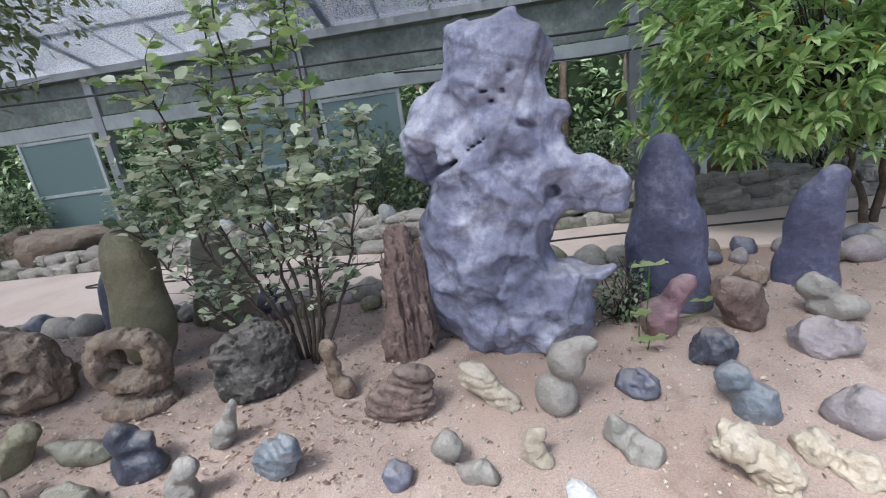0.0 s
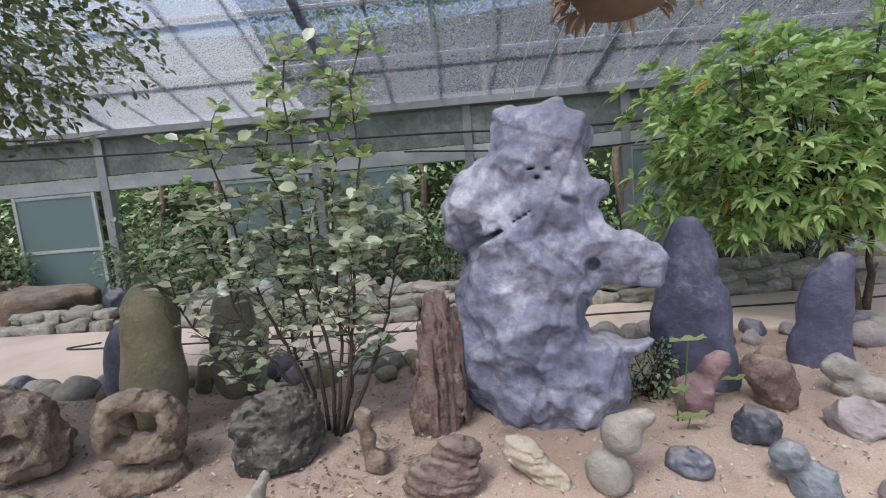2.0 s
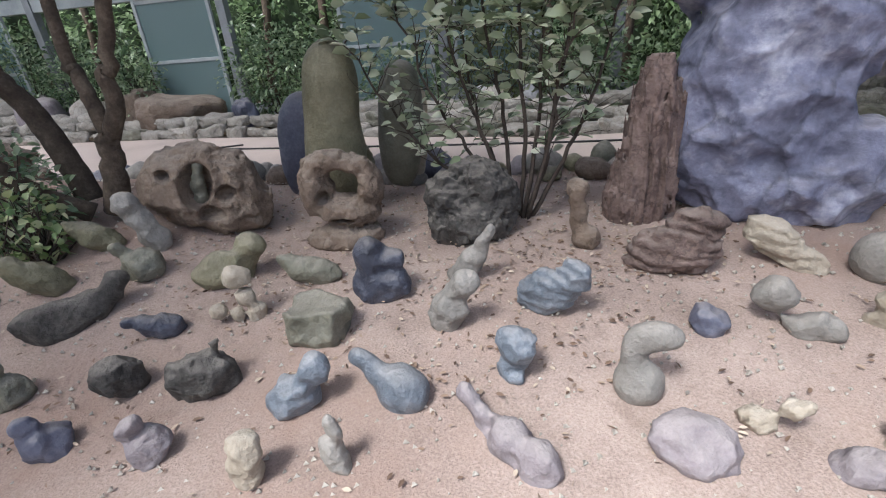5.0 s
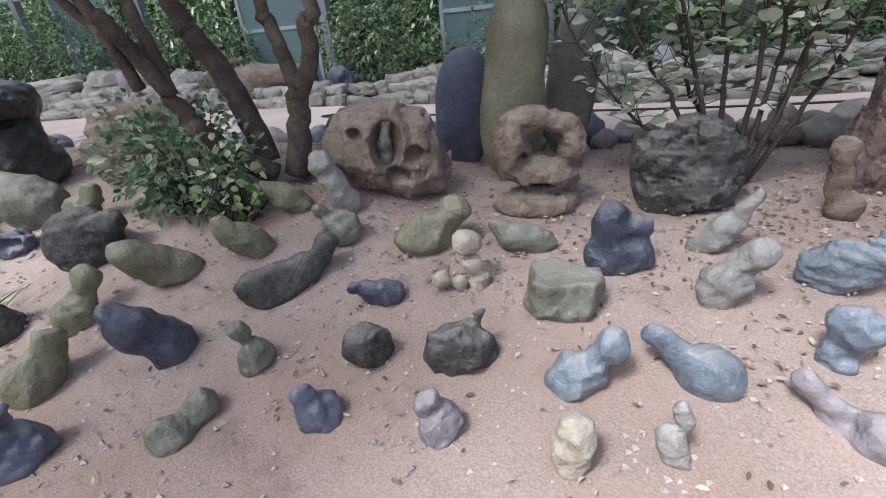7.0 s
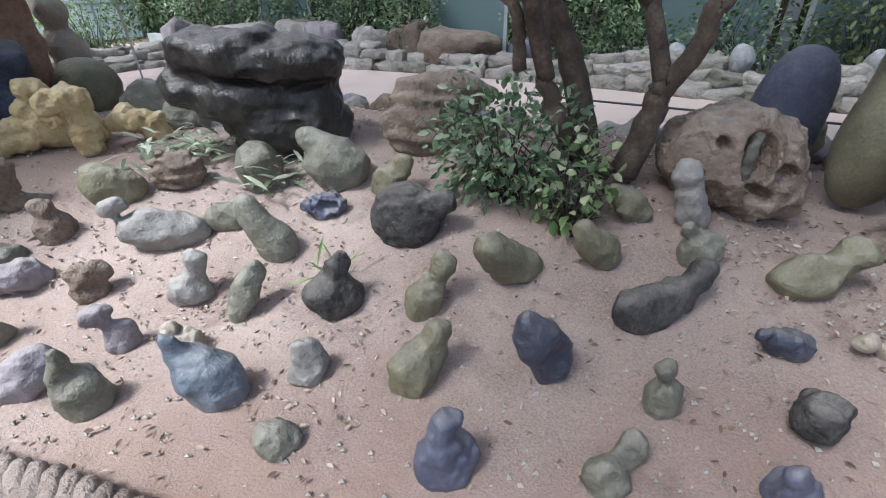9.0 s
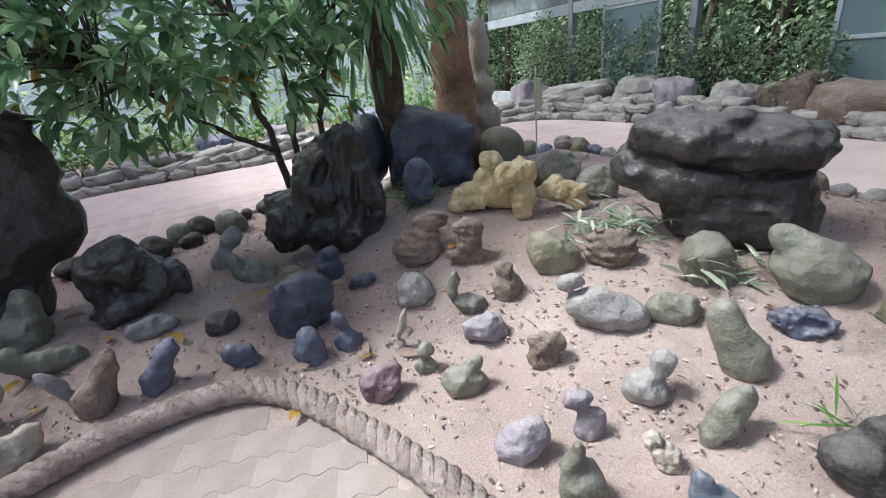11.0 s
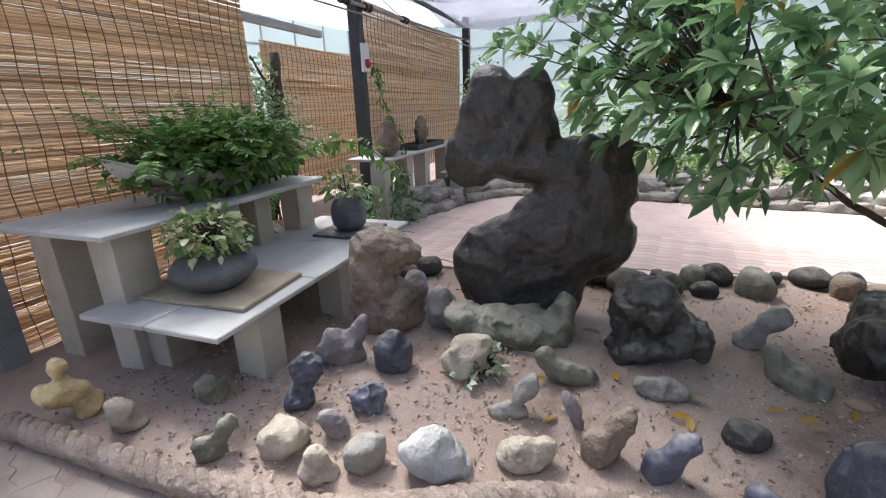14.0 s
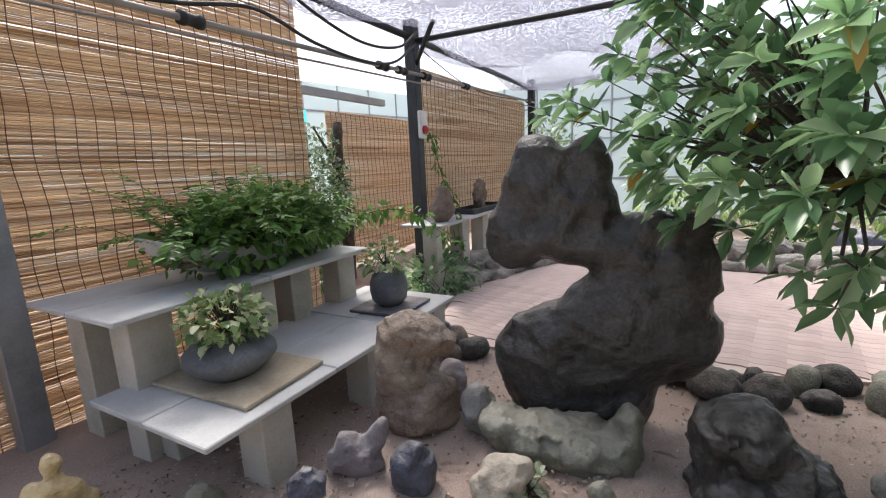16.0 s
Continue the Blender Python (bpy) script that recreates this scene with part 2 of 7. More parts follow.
LEG_M = material("cement_block", [(0.30, 0.27, 0.19), (0.42, 0.40, 0.35), (0.5, 0.485, 0.44)], rough=0.9, scale=3, fine=60, bump=0.25)
STEEL = material("weathered_steel", [(0.16, 0.17, 0.18), (0.24, 0.25, 0.265), (0.3, 0.31, 0.33)], rough=0.5, scale=4, fine=80, bump=0.1, metal=0.3)
DARK_STEEL = material("dark_painted_steel", [(0.012, 0.012, 0.014), (0.03, 0.03, 0.033), (0.05, 0.05, 0.055)], rough=0.5, scale=4, fine=80, bump=0.1)
FRAME_M = material("grey_frame_paint", [(0.22, 0.25, 0.26), (0.33, 0.36, 0.37), (0.42, 0.45, 0.46)], rough=0.6, scale=3, fine=60, bump=0.1)
REED = leafy("split_reed", [(0.40, 0.27, 0.16), (0.60, 0.45, 0.30), (0.71, 0.57, 0.41), (0.80, 0.68, 0.52)], rough=0.6, through=0.42)
TWINE = material("twine", [(0.11, 0.08, 0.055), (0.2, 0.15, 0.10)], rough=1.0)
BARK = material("bark", [(0.03, 0.021, 0.016), (0.08, 0.06, 0.044), (0.17, 0.135, 0.10)], rough=0.95, scale=9, fine=60, bump=0.7)
TWIG = material("twig_bark", [(0.035, 0.027, 0.022), (0.085, 0.065, 0.052)], rough=0.9, scale=20, fine=80, bump=0.3)
POT = material("dark_clay", [(0.055, 0.058, 0.065), (0.10, 0.105, 0.115), (0.19, 0.195, 0.20)], rough=0.55, scale=5, fine=60, bump=0.2)
CABLE = material("black_rubber", [(0.012, 0.012, 0.013), (0.025, 0.025, 0.026)], rough=0.5)
PIPE_M = material("grey_pipe", [(0.22, 0.2, 0.18), (0.33, 0.31, 0.29)], rough=0.55, scale=5, fine=60, bump=0.1)
WHITE_P = material("white_plastic", [(0.62, 0.62, 0.61), (0.72, 0.72, 0.71)], rough=0.4)
RED_P = material("red_lens", [(0.35, 0.01, 0.02), (0.5, 0.02, 0.03)], rough=0.25)
LEAF_DARK = leafy("dark_leaf", [(0.06, 0.11, 0.06), (0.17, 0.25, 0.13), (0.42, 0.50, 0.33)], rough=0.3)
LEAF_FAR = leafy("woodland_leaf", [(0.06, 0.10, 0.05), (0.16, 0.24, 0.11), (0.40, 0.50, 0.30)], rough=0.3, through=0.45)
LEAF_BRIGHT = leafy("bright_leaf", [(0.16, 0.28, 0.09), (0.38, 0.54, 0.19), (0.62, 0.74, 0.38)], rough=0.3, through=0.45)
LEAF_PALE = leafy("pale_leaf", [(0.14, 0.19, 0.11), (0.46, 0.52, 0.36), (0.78, 0.81, 0.66)], rough=0.25)
LEAF_IVY = leafy("variegated_ivy_leaf", [(0.09, 0.17, 0.06), (0.22, 0.32, 0.12), (0.42, 0.48, 0.24), (0.66, 0.66, 0.46)], rough=0.35)
LEAF_FINE = leafy("fine_leaf", [(0.07, 0.10, 0.04), (0.14, 0.18, 0.075), (0.24, 0.28, 0.13)])
LEAF_BIG = leafy("glossy_leaf", [(0.09, 0.18, 0.09), (0.20, 0.35, 0.16), (0.42, 0.57, 0.32)], rough=0.28, through=0.55)
LEAF_FERN = leafy("fern_leaf", [(0.06, 0.14, 0.03), (0.12, 0.24, 0.055), (0.23, 0.37, 0.10)])
LEAF_DRY = leafy("dry_leaf", [(0.09, 0.055, 0.038), (0.20, 0.13, 0.09), (0.36, 0.27, 0.20), (0.56, 0.47, 0.37)], through=0.1, rough=0.8)
NET = shade_cloth("black_shade_net", (0.17, 0.17, 0.21), 0.96, 34, 0.35)
NET_PALE = shade_cloth("grey_shade_net", (0.22, 0.225, 0.25), 0.95, 60, 0.66)
NET_DARK = shade_cloth("dark_shade_net", (0.12, 0.125, 0.15), 0.93, 40, 0.5)
NET_THIN = shade_cloth("thin_shade_net", (0.40, 0.40, 0.46), 0.62, 60, 0.6)
SHEET = frosted("greenhouse_sheet", (0.62, 0.69, 0.70), 0.65)
PANE = frosted("hazy_pane", (0.20, 0.28, 0.285), 0.3)

GRIMY = material("grimy_band", [(0.05, 0.06, 0.055), (0.13, 0.15, 0.14), (0.26, 0.29, 0.28)], rough=0.5, scale=2.5, fine=18, bump=0.2)


# ---- building blocks ----
def link(name, mesh, mats, parent=None, label=""):
    for m in mats if isinstance(mats, (list, tuple)) else [mats]:
        mesh.materials.append(m)
    ob = new(name, mesh)
    ob.parent = parent
    return tagged(ob, label)


def part(name, bm, mats, parent=None, label="", smooth=False):
    mesh = bpy.data.meshes.new(name)
    bm.to_mesh(mesh)
    bm.free()
    if smooth:
        mesh.shade_smooth()
    return link(name, mesh, mats, parent, label)


def raw(name, verts, faces, mats, parent=None, label="", smooth=True):
    mesh = bpy.data.meshes.new(name)
    mesh.from_pydata([tuple(v) for v in verts], [], [tuple(int(i) for i in f) for f in faces])
    if smooth:
        mesh.shade_smooth()
    return link(name, mesh, mats, parent, label)


def thing(name, at, label, category, group="", yaw=0.0):
    ob = new(name)
    ob.matrix_world = pose(*at, 0, 0, yaw)
    return tagged(ob, label, category, group)


def slab_bm(sx, sy, sz, bevel=0.004, at=(0, 0, 0), turn=0.0):
    """A bevelled block whose base centre is at the given place."""
    bm = bmesh.new()
    bmesh.ops.create_cube(bm, size=1, matrix=Matrix.Translation((at[0], at[1], at[2] + sz / 2)) @ Matrix.Rotation(turn, 4, "Z") @ Matrix.Diagonal((sx, sy, sz, 1)))
    if bevel:
        bmesh.ops.bevel(bm, geom=bm.edges[:], offset=bevel, segments=1, affect="EDGES")
    return bm


def tube_bm(points, radii, sides=8, bm=None):
    """A tapered tube along a line of points."""
    bm = bm or bmesh.new()
    pts = [Vector(p) for p in points]
    rings = []
    side = None
    for k, p in enumerate(pts):
        ahead = (pts[min(k + 1, len(pts) - 1)] - pts[max(k - 1, 0)]).normalized()
        if side is None:
            side = ahead.orthogonal().normalized()
        side = (side - ahead * side.dot(ahead)).normalized()
        up = ahead.cross(side)
        r = radii[k] if isinstance(radii, (list, tuple)) else radii
        rings.append([bm.verts.new(p + (side * math.cos(a) + up * math.sin(a)) * r) for a in (2 * math.pi * s / sides for s in range(sides))])
    for a, b in zip(rings, rings[1:]):
        for s in range(sides):
            bm.faces.new((a[s], a[(s + 1) % sides], b[(s + 1) % sides], b[s]))
    bm.faces.new(rings[0][::-1])
    bm.faces.new(rings[-1])
    return bm


def smoothed(points, steps=6):
    """A Catmull-Rom line through points."""
    p = [Vector(q) for q in points]
    p = [2 * p[0] - p[1]] + p + [2 * p[-1] - p[-2]]
    out = []
    for k in range(1, len(p) - 2):
        for s in range(steps):
            t = s / steps
            out.append(0.5 * ((2 * p[k]) + (p[k + 1] - p[k - 1]) * t + (2 * p[k - 1] - 5 * p[k] + 4 * p[k + 1] - p[k + 2]) * t * t + (3 * p[k] - p[k - 1] - 3 * p[k + 1] + p[k + 2]) * t**3))
    return out + [p[-2]]


def lattice(ix, iy, iz, seed):
    h = (ix * 374761393 + iy * 668265263 + iz * 1274126177 + seed * 974711) & 0xFFFFFFFF
    h = ((h ^ (h >> 13)) * 1274126177) & 0xFFFFFFFF
    h = ((h ^ (h >> 16)) * 2246822519) & 0xFFFFFFFF
    return ((h ^ (h >> 15)) & 0xFFFF) / 65535.0


def grain(p, seed):
    """Smooth value noise from 0 to 1 at an array of points."""
    i = np.floor(p).astype(np.int64)
    f = p - i
    f = f * f * f * (f * (f * 6 - 15) + 10)
    out = 0
    for dx in (0, 1):
        for dy in (0, 1):
            for dz in (0, 1):
                w = (f[..., 0] if dx else 1 - f[..., 0]) * (f[..., 1] if dy else 1 - f[..., 1]) * (f[..., 2] if dz else 1 - f[..., 2])
                out = out + w * lattice(i[..., 0] + dx, i[..., 1] + dy, i[..., 2] + dz, seed)
    return out


def hollows(p, seed):
    """Distance to the nearest of scattered points: scoops with sharp ridges between them."""
    i = np.floor(p).astype(np.int64)
    best = np.full(len(p), 9.0)
    for dx in (-1, 0, 1):
        for dy in (-1, 0, 1):
            for dz in (-1, 0, 1):
                c = i + np.array([dx, dy, dz])
                q = c + np.stack([lattice(c[:, 0], c[:, 1], c[:, 2], seed + 31 * k) for k in range(3)], -1)
                best = np.minimum(best, ((p - q) ** 2).sum(-1))
    return np.sqrt(best)


def skin(f, lo, step):
    """The surface f = 0 of a grid of distances, as verts and quads."""
    inside = f < 0
    cells = tuple(n - 1 for n in f.shape)
    total, count = np.zeros((*cells, 3)), np.zeros(cells)
    sl = lambda o: tuple(slice(o[a], o[a] + cells[a]) for a in range(3))
    for axis in range(3):
        for o1 in (0, 1):
            for o2 in (0, 1):
                o = [o1, o2]
                o.insert(axis, 0)
                e = list(o)
                e[axis] = 1
                a, b = f[sl(o)], f[sl(e)]
                cross = (a < 0) != (b < 0)
                t = np.where(cross, a / np.where(cross, a - b, 1), 0)
                add = np.stack([np.full(cells, float(v)) for v in o], -1)
                add[..., axis] = t
                total += np.where(cross[..., None], add, 0)
                count += cross
    live = count > 0
    index = np.full(cells, -1)
    index[live] = np.arange(live.sum())
    verts = (np.argwhere(live) + total[live] / count[live][:, None]) * step + lo
    quads = []
    for axis in range(3):
        a1, a2 = [(1, 2), (2, 0), (0, 1)][axis]
        lowc = [slice(None)] * 3
        lowc[axis] = slice(0, -1)
        hic = [slice(None)] * 3
        hic[axis] = slice(1, None)
        a, b = inside[tuple(lowc)], inside[tuple(hic)]
        for flip, hits in ((False, np.argwhere(a & ~b)), (True, np.argwhere(~a & b))):
            ok = (hits[:, a1] > 0) & (hits[:, a2] > 0) & (hits[:, a1] < cells[a1]) & (hits[:, a2] < cells[a2])
            h = hits[ok]
            ring = []
            for d1, d2 in ((-1, -1), (0, -1), (0, 0), (-1, 0)):
                c = h.copy()
                c[:, a1] += d1
                c[:, a2] += d2
                ring.append(index[c[:, 0], c[:, 1], c[:, 2]])
            q = np.stack(ring, 1)
            quads.append(q[:, ::-1] if flip else q)
    return verts, np.concatenate(quads)


def bulge(p, blob, square=2):
    """Distance to an ellipsoid: centre, radii, and a lean in degrees about its depth axis."""
    x, y, z, rx, ry, rz, lean = blob
    q = p - np.array([x, y, z])
    c, s = math.cos(radians(lean)), math.sin(radians(lean))
    q = np.stack([q[..., 0] * c + q[..., 2] * s, q[..., 1], -q[..., 0] * s + q[..., 2] * c], -1)
    r = np.array([rx, ry, rz])
    k0 = (np.abs(q / r) ** square).sum(-1) ** (1 / square)
    k1 = np.linalg.norm(q / r**2, axis=-1) + 1e-9
    return np.linalg.norm(q / r, axis=-1) * (k0 - 1) / k1


def stone_mesh(blobs, cuts=(), res=32, blend=0.75, lumps=0.09, lump=1.0, ridge=0.05, strata=0.0, pits=0.0, pit=5.0, scallop=0.55, cell=0.62, grooves=0.0, square=2, even=0.6, seed=1):
    """A stone grown from a few bulges that melt into one another, with hollows cut out and rough relief at two scales."""
    b = np.array(blobs, float)
    reach = b[:, 3:6].max(1)
    lo, hi = (b[:, :3] - reach[:, None]).min(0), (b[:, :3] + reach[:, None]).max(0)
    size = float(np.mean(b[:, 3:6].min(1)))
    pad = 0.25 * size + 0.01
    lo, hi = lo - pad, hi + pad
    step = float((hi - lo).max()) / res
    axes = [np.arange(lo[a], hi[a] + step, step) for a in range(3)]
    p = np.stack(np.meshgrid(*axes, indexing="ij"), -1)
    f = None
    k = blend * size
    for blob in blobs:
        d = bulge(p, blob, square)
        if f is None:
            f = d
        else:
            h = np.clip(0.5 + 0.5 * (d - f) / k, 0, 1)
            f = d * (1 - h) + f * h - k * h * (1 - h)
    unit = p / size
    if lumps:
        f = f + lumps * size * 2 * (grain(unit * lump, seed) - 0.5) + lumps * size * 0.9 * (grain(unit * lump * 2.7, seed + 7) - 0.5)
    if scallop:
        near = np.abs(f) < 0.5 * size
        f[near] += scallop * size * (even - hollows(unit[near] * cell, seed + 2)) + 0.35 * scallop * size * (even - hollows(unit[near] * cell * 2.3 + 5, seed + 6))
    if grooves:
        f = f + grooves * size * (np.abs(grain(unit * np.array([2.6, 2.6, 0.35]), seed + 12) - 0.5) * 4 - 0.8) + 0.5 * grooves * size * (np.abs(grain(unit * np.array([7.0, 7.0, 0.7]), seed + 13) - 0.5) * 4 - 0.8)
    if ridge:
        f = f + ridge * size * (np.abs(grain(unit * lump * 1.4, seed + 3) - 0.5) * 4 - 0.8) + 0.4 * ridge * size * (np.abs(grain(unit * lump * 3.6, seed + 4) - 0.5) * 4 - 0.8)
    if strata:
        warp = grain(unit * 1.1, seed + 5) * 3.0
        f = f + strata * size * np.sin(unit[..., 2] * 7.5 + unit[..., 0] * 1.3 + warp * 2.2)
    if pits:
        f = f + pits * size * np.clip(grain(unit * pit, seed + 9) - 0.66, 0, 1) * 5
    for blob in cuts:
        d = -bulge(p, blob)
        kk = 0.2 * k
        h = np.clip(0.5 - 0.5 * (d - f) / kk, 0, 1)
        f = d * (1 - h) + f * h + kk * h * (1 - h)
    edge = np.ones(f.shape, bool)
    edge[1:-1, 1:-1, 1:-1] = False
    f = np.where(edge, np.maximum(f, step), f)
    return skin(f, lo, step)


def knobs(core, count, r0, r1, seed):
    """Bulges with many small knobs budding from their skin."""
    g = random.Random(seed)
    out = list(core)
    for _ in range(count):
        x, y, z, rx, ry, rz, lean = g.choice(core)
        d = Vector((g.gauss(0, 1), g.gauss(0, 1), g.gauss(0.2, 1))).normalized()
        r = g.uniform(r0, r1)
        out.append((x + d.x * rx * 0.95, y + d.y * ry * 0.95, z + d.z * rz * 0.95, r, r * g.uniform(0.8, 1.1), r * g.uniform(0.8, 1.2), g.uniform(-40, 40)))
    return out


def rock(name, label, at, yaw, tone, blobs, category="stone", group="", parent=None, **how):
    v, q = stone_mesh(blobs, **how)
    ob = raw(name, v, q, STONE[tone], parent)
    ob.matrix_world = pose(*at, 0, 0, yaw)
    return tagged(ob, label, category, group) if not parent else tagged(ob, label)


def leaf_cloud(name, mat, places, size, parent=None, label="", shape=0.45, droop=0.3, rng=None):
    """Many folded leaves, one joined mesh: each a pair of quads along a midrib. places: rows of point and outward direction."""
    rng = rng or np.random.default_rng(3)
    c = np.array([p for p, _ in places], float)
    d = np.array([w for _, w in places], float)
    n = len(c)
    d = d / (np.linalg.norm(d, axis=1, keepdims=True) + 1e-9)
    up = np.tile([0.0, 0.0, 1.0], (n, 1)) + rng.normal(0, 0.45, (n, 3))
    side = np.cross(d, up)
    side /= np.linalg.norm(side, axis=1, keepdims=True) + 1e-9
    nor = np.cross(side, d)
    ln = size * rng.uniform(0.65, 1.25, n)[:, None]
    wd = ln * shape * 0.5
    tip = c + d * ln - np.array([0, 0, 1.0]) * ln * droop
    m1 = c + d * ln * 0.35 - np.array([0, 0, 1.0]) * ln * droop * 0.15
    m2 = c + d * ln * 0.72 - np.array([0, 0, 1.0]) * ln * droop * 0.5
    lift = nor * wd * 0.35
    v = np.stack([c, m1 + side * wd + lift, m2 + side * wd * 0.85 + lift, tip, m2 - side * wd * 0.85 + lift, m1 - side * wd + lift, m1, m2], 1).reshape(-1, 3)
    f = (np.arange(n)[:, None, None] * 8 + np.array([[0, 6, 1, 1], [6, 7, 2, 1], [7, 3, 2, 2], [0, 5, 6, 6], [5, 4, 7, 6], [4, 3, 7, 7]])[None]).reshape(-1, 4)
    faces = [tuple(dict.fromkeys(r)) for r in f.tolist()]
    return raw(name, v, faces, mat, parent, label, smooth=True)


def smooth_step(a):
    a = min(1.0, max(0.0, a))
    return a * a * (3 - 2 * a)


def ground_z(x, y):
    """Height of the sand: low along the walkway, a mound inside the bed, level again at the path."""
    w = smooth_step((-3.4 - x) / 1.2)
    d = (1 - w) * max(0.0, y - 0.7) + w * max(0.0, math.hypot(x + 4.3, y + 0.6) - 1.2)
    rise = 0.2 + 0.26 * smooth_step((-2.4 - x) / 1.2) * smooth_step((y + 0.2) / 1.2)
    g = -0.08 + rise * smooth_step((d - 0.2) / 1.8)
    k = max(smooth_step((y - 2.9) / 1.1), smooth_step((-7.9 - x) / 1.0))
    return g * (1 - k) + k * (0.1 + 0.02 * min(4.0, max(0.0, y - 4)))


# ---- ground, paths, borders ----
RIM = [(6.5, 4.1), (3.2, 4.25), (1.2, 4.45), (-1.3, 4.2), (-4.0, 4.05), (-6.2, 4.05), (-7.5, 3.8), (-8.5, 3.1), (-9.0, 1.6), (-9.3, 0.2), (-8.95, -0.9), (-8.5, -1.9), (-8.2, -3.0), (-8.2, -3.8)]
OUTER = [(6.5, 5.5), (3.2, 5.4), (1.2, 5.45), (-1.0, 5.3), (-4.0, 5.75), (-6.4, 5.95), (-9.0, 5.9), (-11.3, 5.5), (-12.0, 4.0), (-12.2, 1.5), (-12.2, -1.0), (-12.0, -2.6), (-11.6, -3.9), (-9.5, -4.4)]
rng = np.random.default_rng(11)


def inside_loop(x, y, loop):
    hit = False
    for (x0, y0), (x1, y1) in zip(loop, loop[1:] + loop[:1]):
        if (y0 > y) != (y1 > y) and x < (x1 - x0) * (y - y0) / (y1 - y0) + x0:
            hit = not hit
    return hit


ROPE = [(-5.15, -3.95), (-5.25, -3.4), (-5.4, -2.8), (-5.62, -2.2), (-5.93, -1.75), (-6.14, -1.35), (-6.22, -0.92), (-6.16, -0.58), (-5.94, -0.36), (-5.6, -0.18), (-5.25, -0.03), (-4.94, 0.07), (-4.3, 0.22), (-3.2, 0.34), (-1.5, 0.42), (0.5, 0.42), (3.0, 0.42)]
WALKWAY = ROPE + [(3.0, -3.95)]


def build_ground():
    xs = np.concatenate([np.arange(-60, -12, 4.0), np.arange(-12, 5, 0.07), np.arange(5, 60, 4.0)])
    ys = np.concatenate([np.arange(-60, -5, 4.0), np.arange(-5, 4.6, 0.07), np.arange(4.6, 8, 0.4), np.arange(8, 60, 4.0)])
    gx, gy = np.meshgrid(xs, ys, indexing="ij")
    base = np.vectorize(ground_z)(gx, gy)
    p = np.stack([gx, gy, gx * 0], -1)
    dents = 0.022 * (grain(p * 3.1, 5) - 0.5) + 0.016 * (grain(p * 8.5, 6) - 0.5) + 0.008 * (grain(p * 21, 8) - 0.5)
    calm = np.vectorize(lambda x, y: 1.0 if inside_loop(x, y, WALKWAY) else 0.0)(gx, gy)
    gz = base + dents * (1 - calm)
    n = len(ys)
    i, j = np.meshgrid(np.arange(len(xs) - 1), np.arange(n - 1), indexing="ij")
    a = (i * n + j).ravel()
    faces = np.stack([a, a + n, a + n + 1, a + 1], 1)
    tagged(raw("ground", np.stack([gx, gy, gz], -1).reshape(-1, 3), faces, SAND), "sandy raked ground of the stone bed", "ground", kind="structure")


def band(name, inner, outer, rise, mats, label):
    """A paved strip between two border lines, with thickness."""
    a, b = smoothed([(x, y, 0) for x, y in inner], 8), smoothed([(x, y, 0) for x, y in outer], 8)
    bm = bmesh.new()
    rows = []
    for p, q in zip(a, b):
        line = []
        for s in range(9):
            c = p.lerp(q, s / 8)
            line.append(bm.verts.new((c.x, c.y, ground_z(c.x, c.y) + rise)))
        rows.append(line)
    for r, t in zip(rows, rows[1:]):
        for s in range(8):
            bm.faces.new((r[s], t[s], t[s + 1], r[s + 1]))
    bmesh.ops.recalc_face_normals(bm, faces=bm.faces[:])
    if sum(f.normal.z for f in bm.faces) < 0:
        bmesh.ops.reverse_faces(bm, faces=bm.faces[:])
    ext = bmesh.ops.extrude_face_region(bm, geom=bm.faces[:])
    bmesh.ops.translate(bm, verts=[e for e in ext["geom"] if isinstance(e, bmesh.types.BMVert)], vec=(0, 0, -0.06))
    bmesh.ops.recalc_face_normals(bm, faces=bm.faces[:])
    return tagged(part(name, bm, mats), label, "path", kind="structure")


build_ground()
path = band("path", RIM, OUTER, 0.025, PATH_M, "pale pinkish concrete path around the bed")

# thick rope that borders the walkway


def build_rope():
    line = smoothed([(x, y, ground_z(x, y) + 0.05) for x, y in ROPE], 26)
    rope = thing("rope", (0, 0, 0), "thick pale twisted fibre rope edging the walkway", "rope")
    # even spacing
    even = [line[0]]
    for p in line:
        while (p - even[-1]).length > 0.022:
            even.append(even[-1] + (p - even[-1]).normalized() * 0.022)
    g = random.Random(8)
    for s in range(4):
        pts, widths = [], []
        for k, p in enumerate(even):
            ahead = (even[min(k + 1, len(even) - 1)] - even[max(k - 1, 0)]).normalized()
            side = Vector((-ahead.y, ahead.x, 0)).normalized()
            a = k * 0.022 / 0.26 * 2 * math.pi + s * math.pi / 2
            pts.append(p + (side * math.cos(a) * 0.04 + Vector((0, 0, 1)) * math.sin(a) * 0.034) + Vector((g.gauss(0, 0.0022), g.gauss(0, 0.0022), g.gauss(0, 0.0022))))
            widths.append(0.0305 + g.gauss(0, 0.0016))
        part("strand", tube_bm(pts, widths, 9), ROPE_M, rope, smooth=True)


build_rope()


# ---- the north wall of the greenhouse ----
WALL_Y = 7.45


def box_part(name, lo, hi, mats, parent, label="", bevel=0.004):
    s = [hi[k] - lo[k] for k in range(3)]
    return part(name, slab_bm(*s, bevel, ((lo[0] + hi[0]) / 2, (lo[1] + hi[1]) / 2, lo[2])), mats, parent, label)


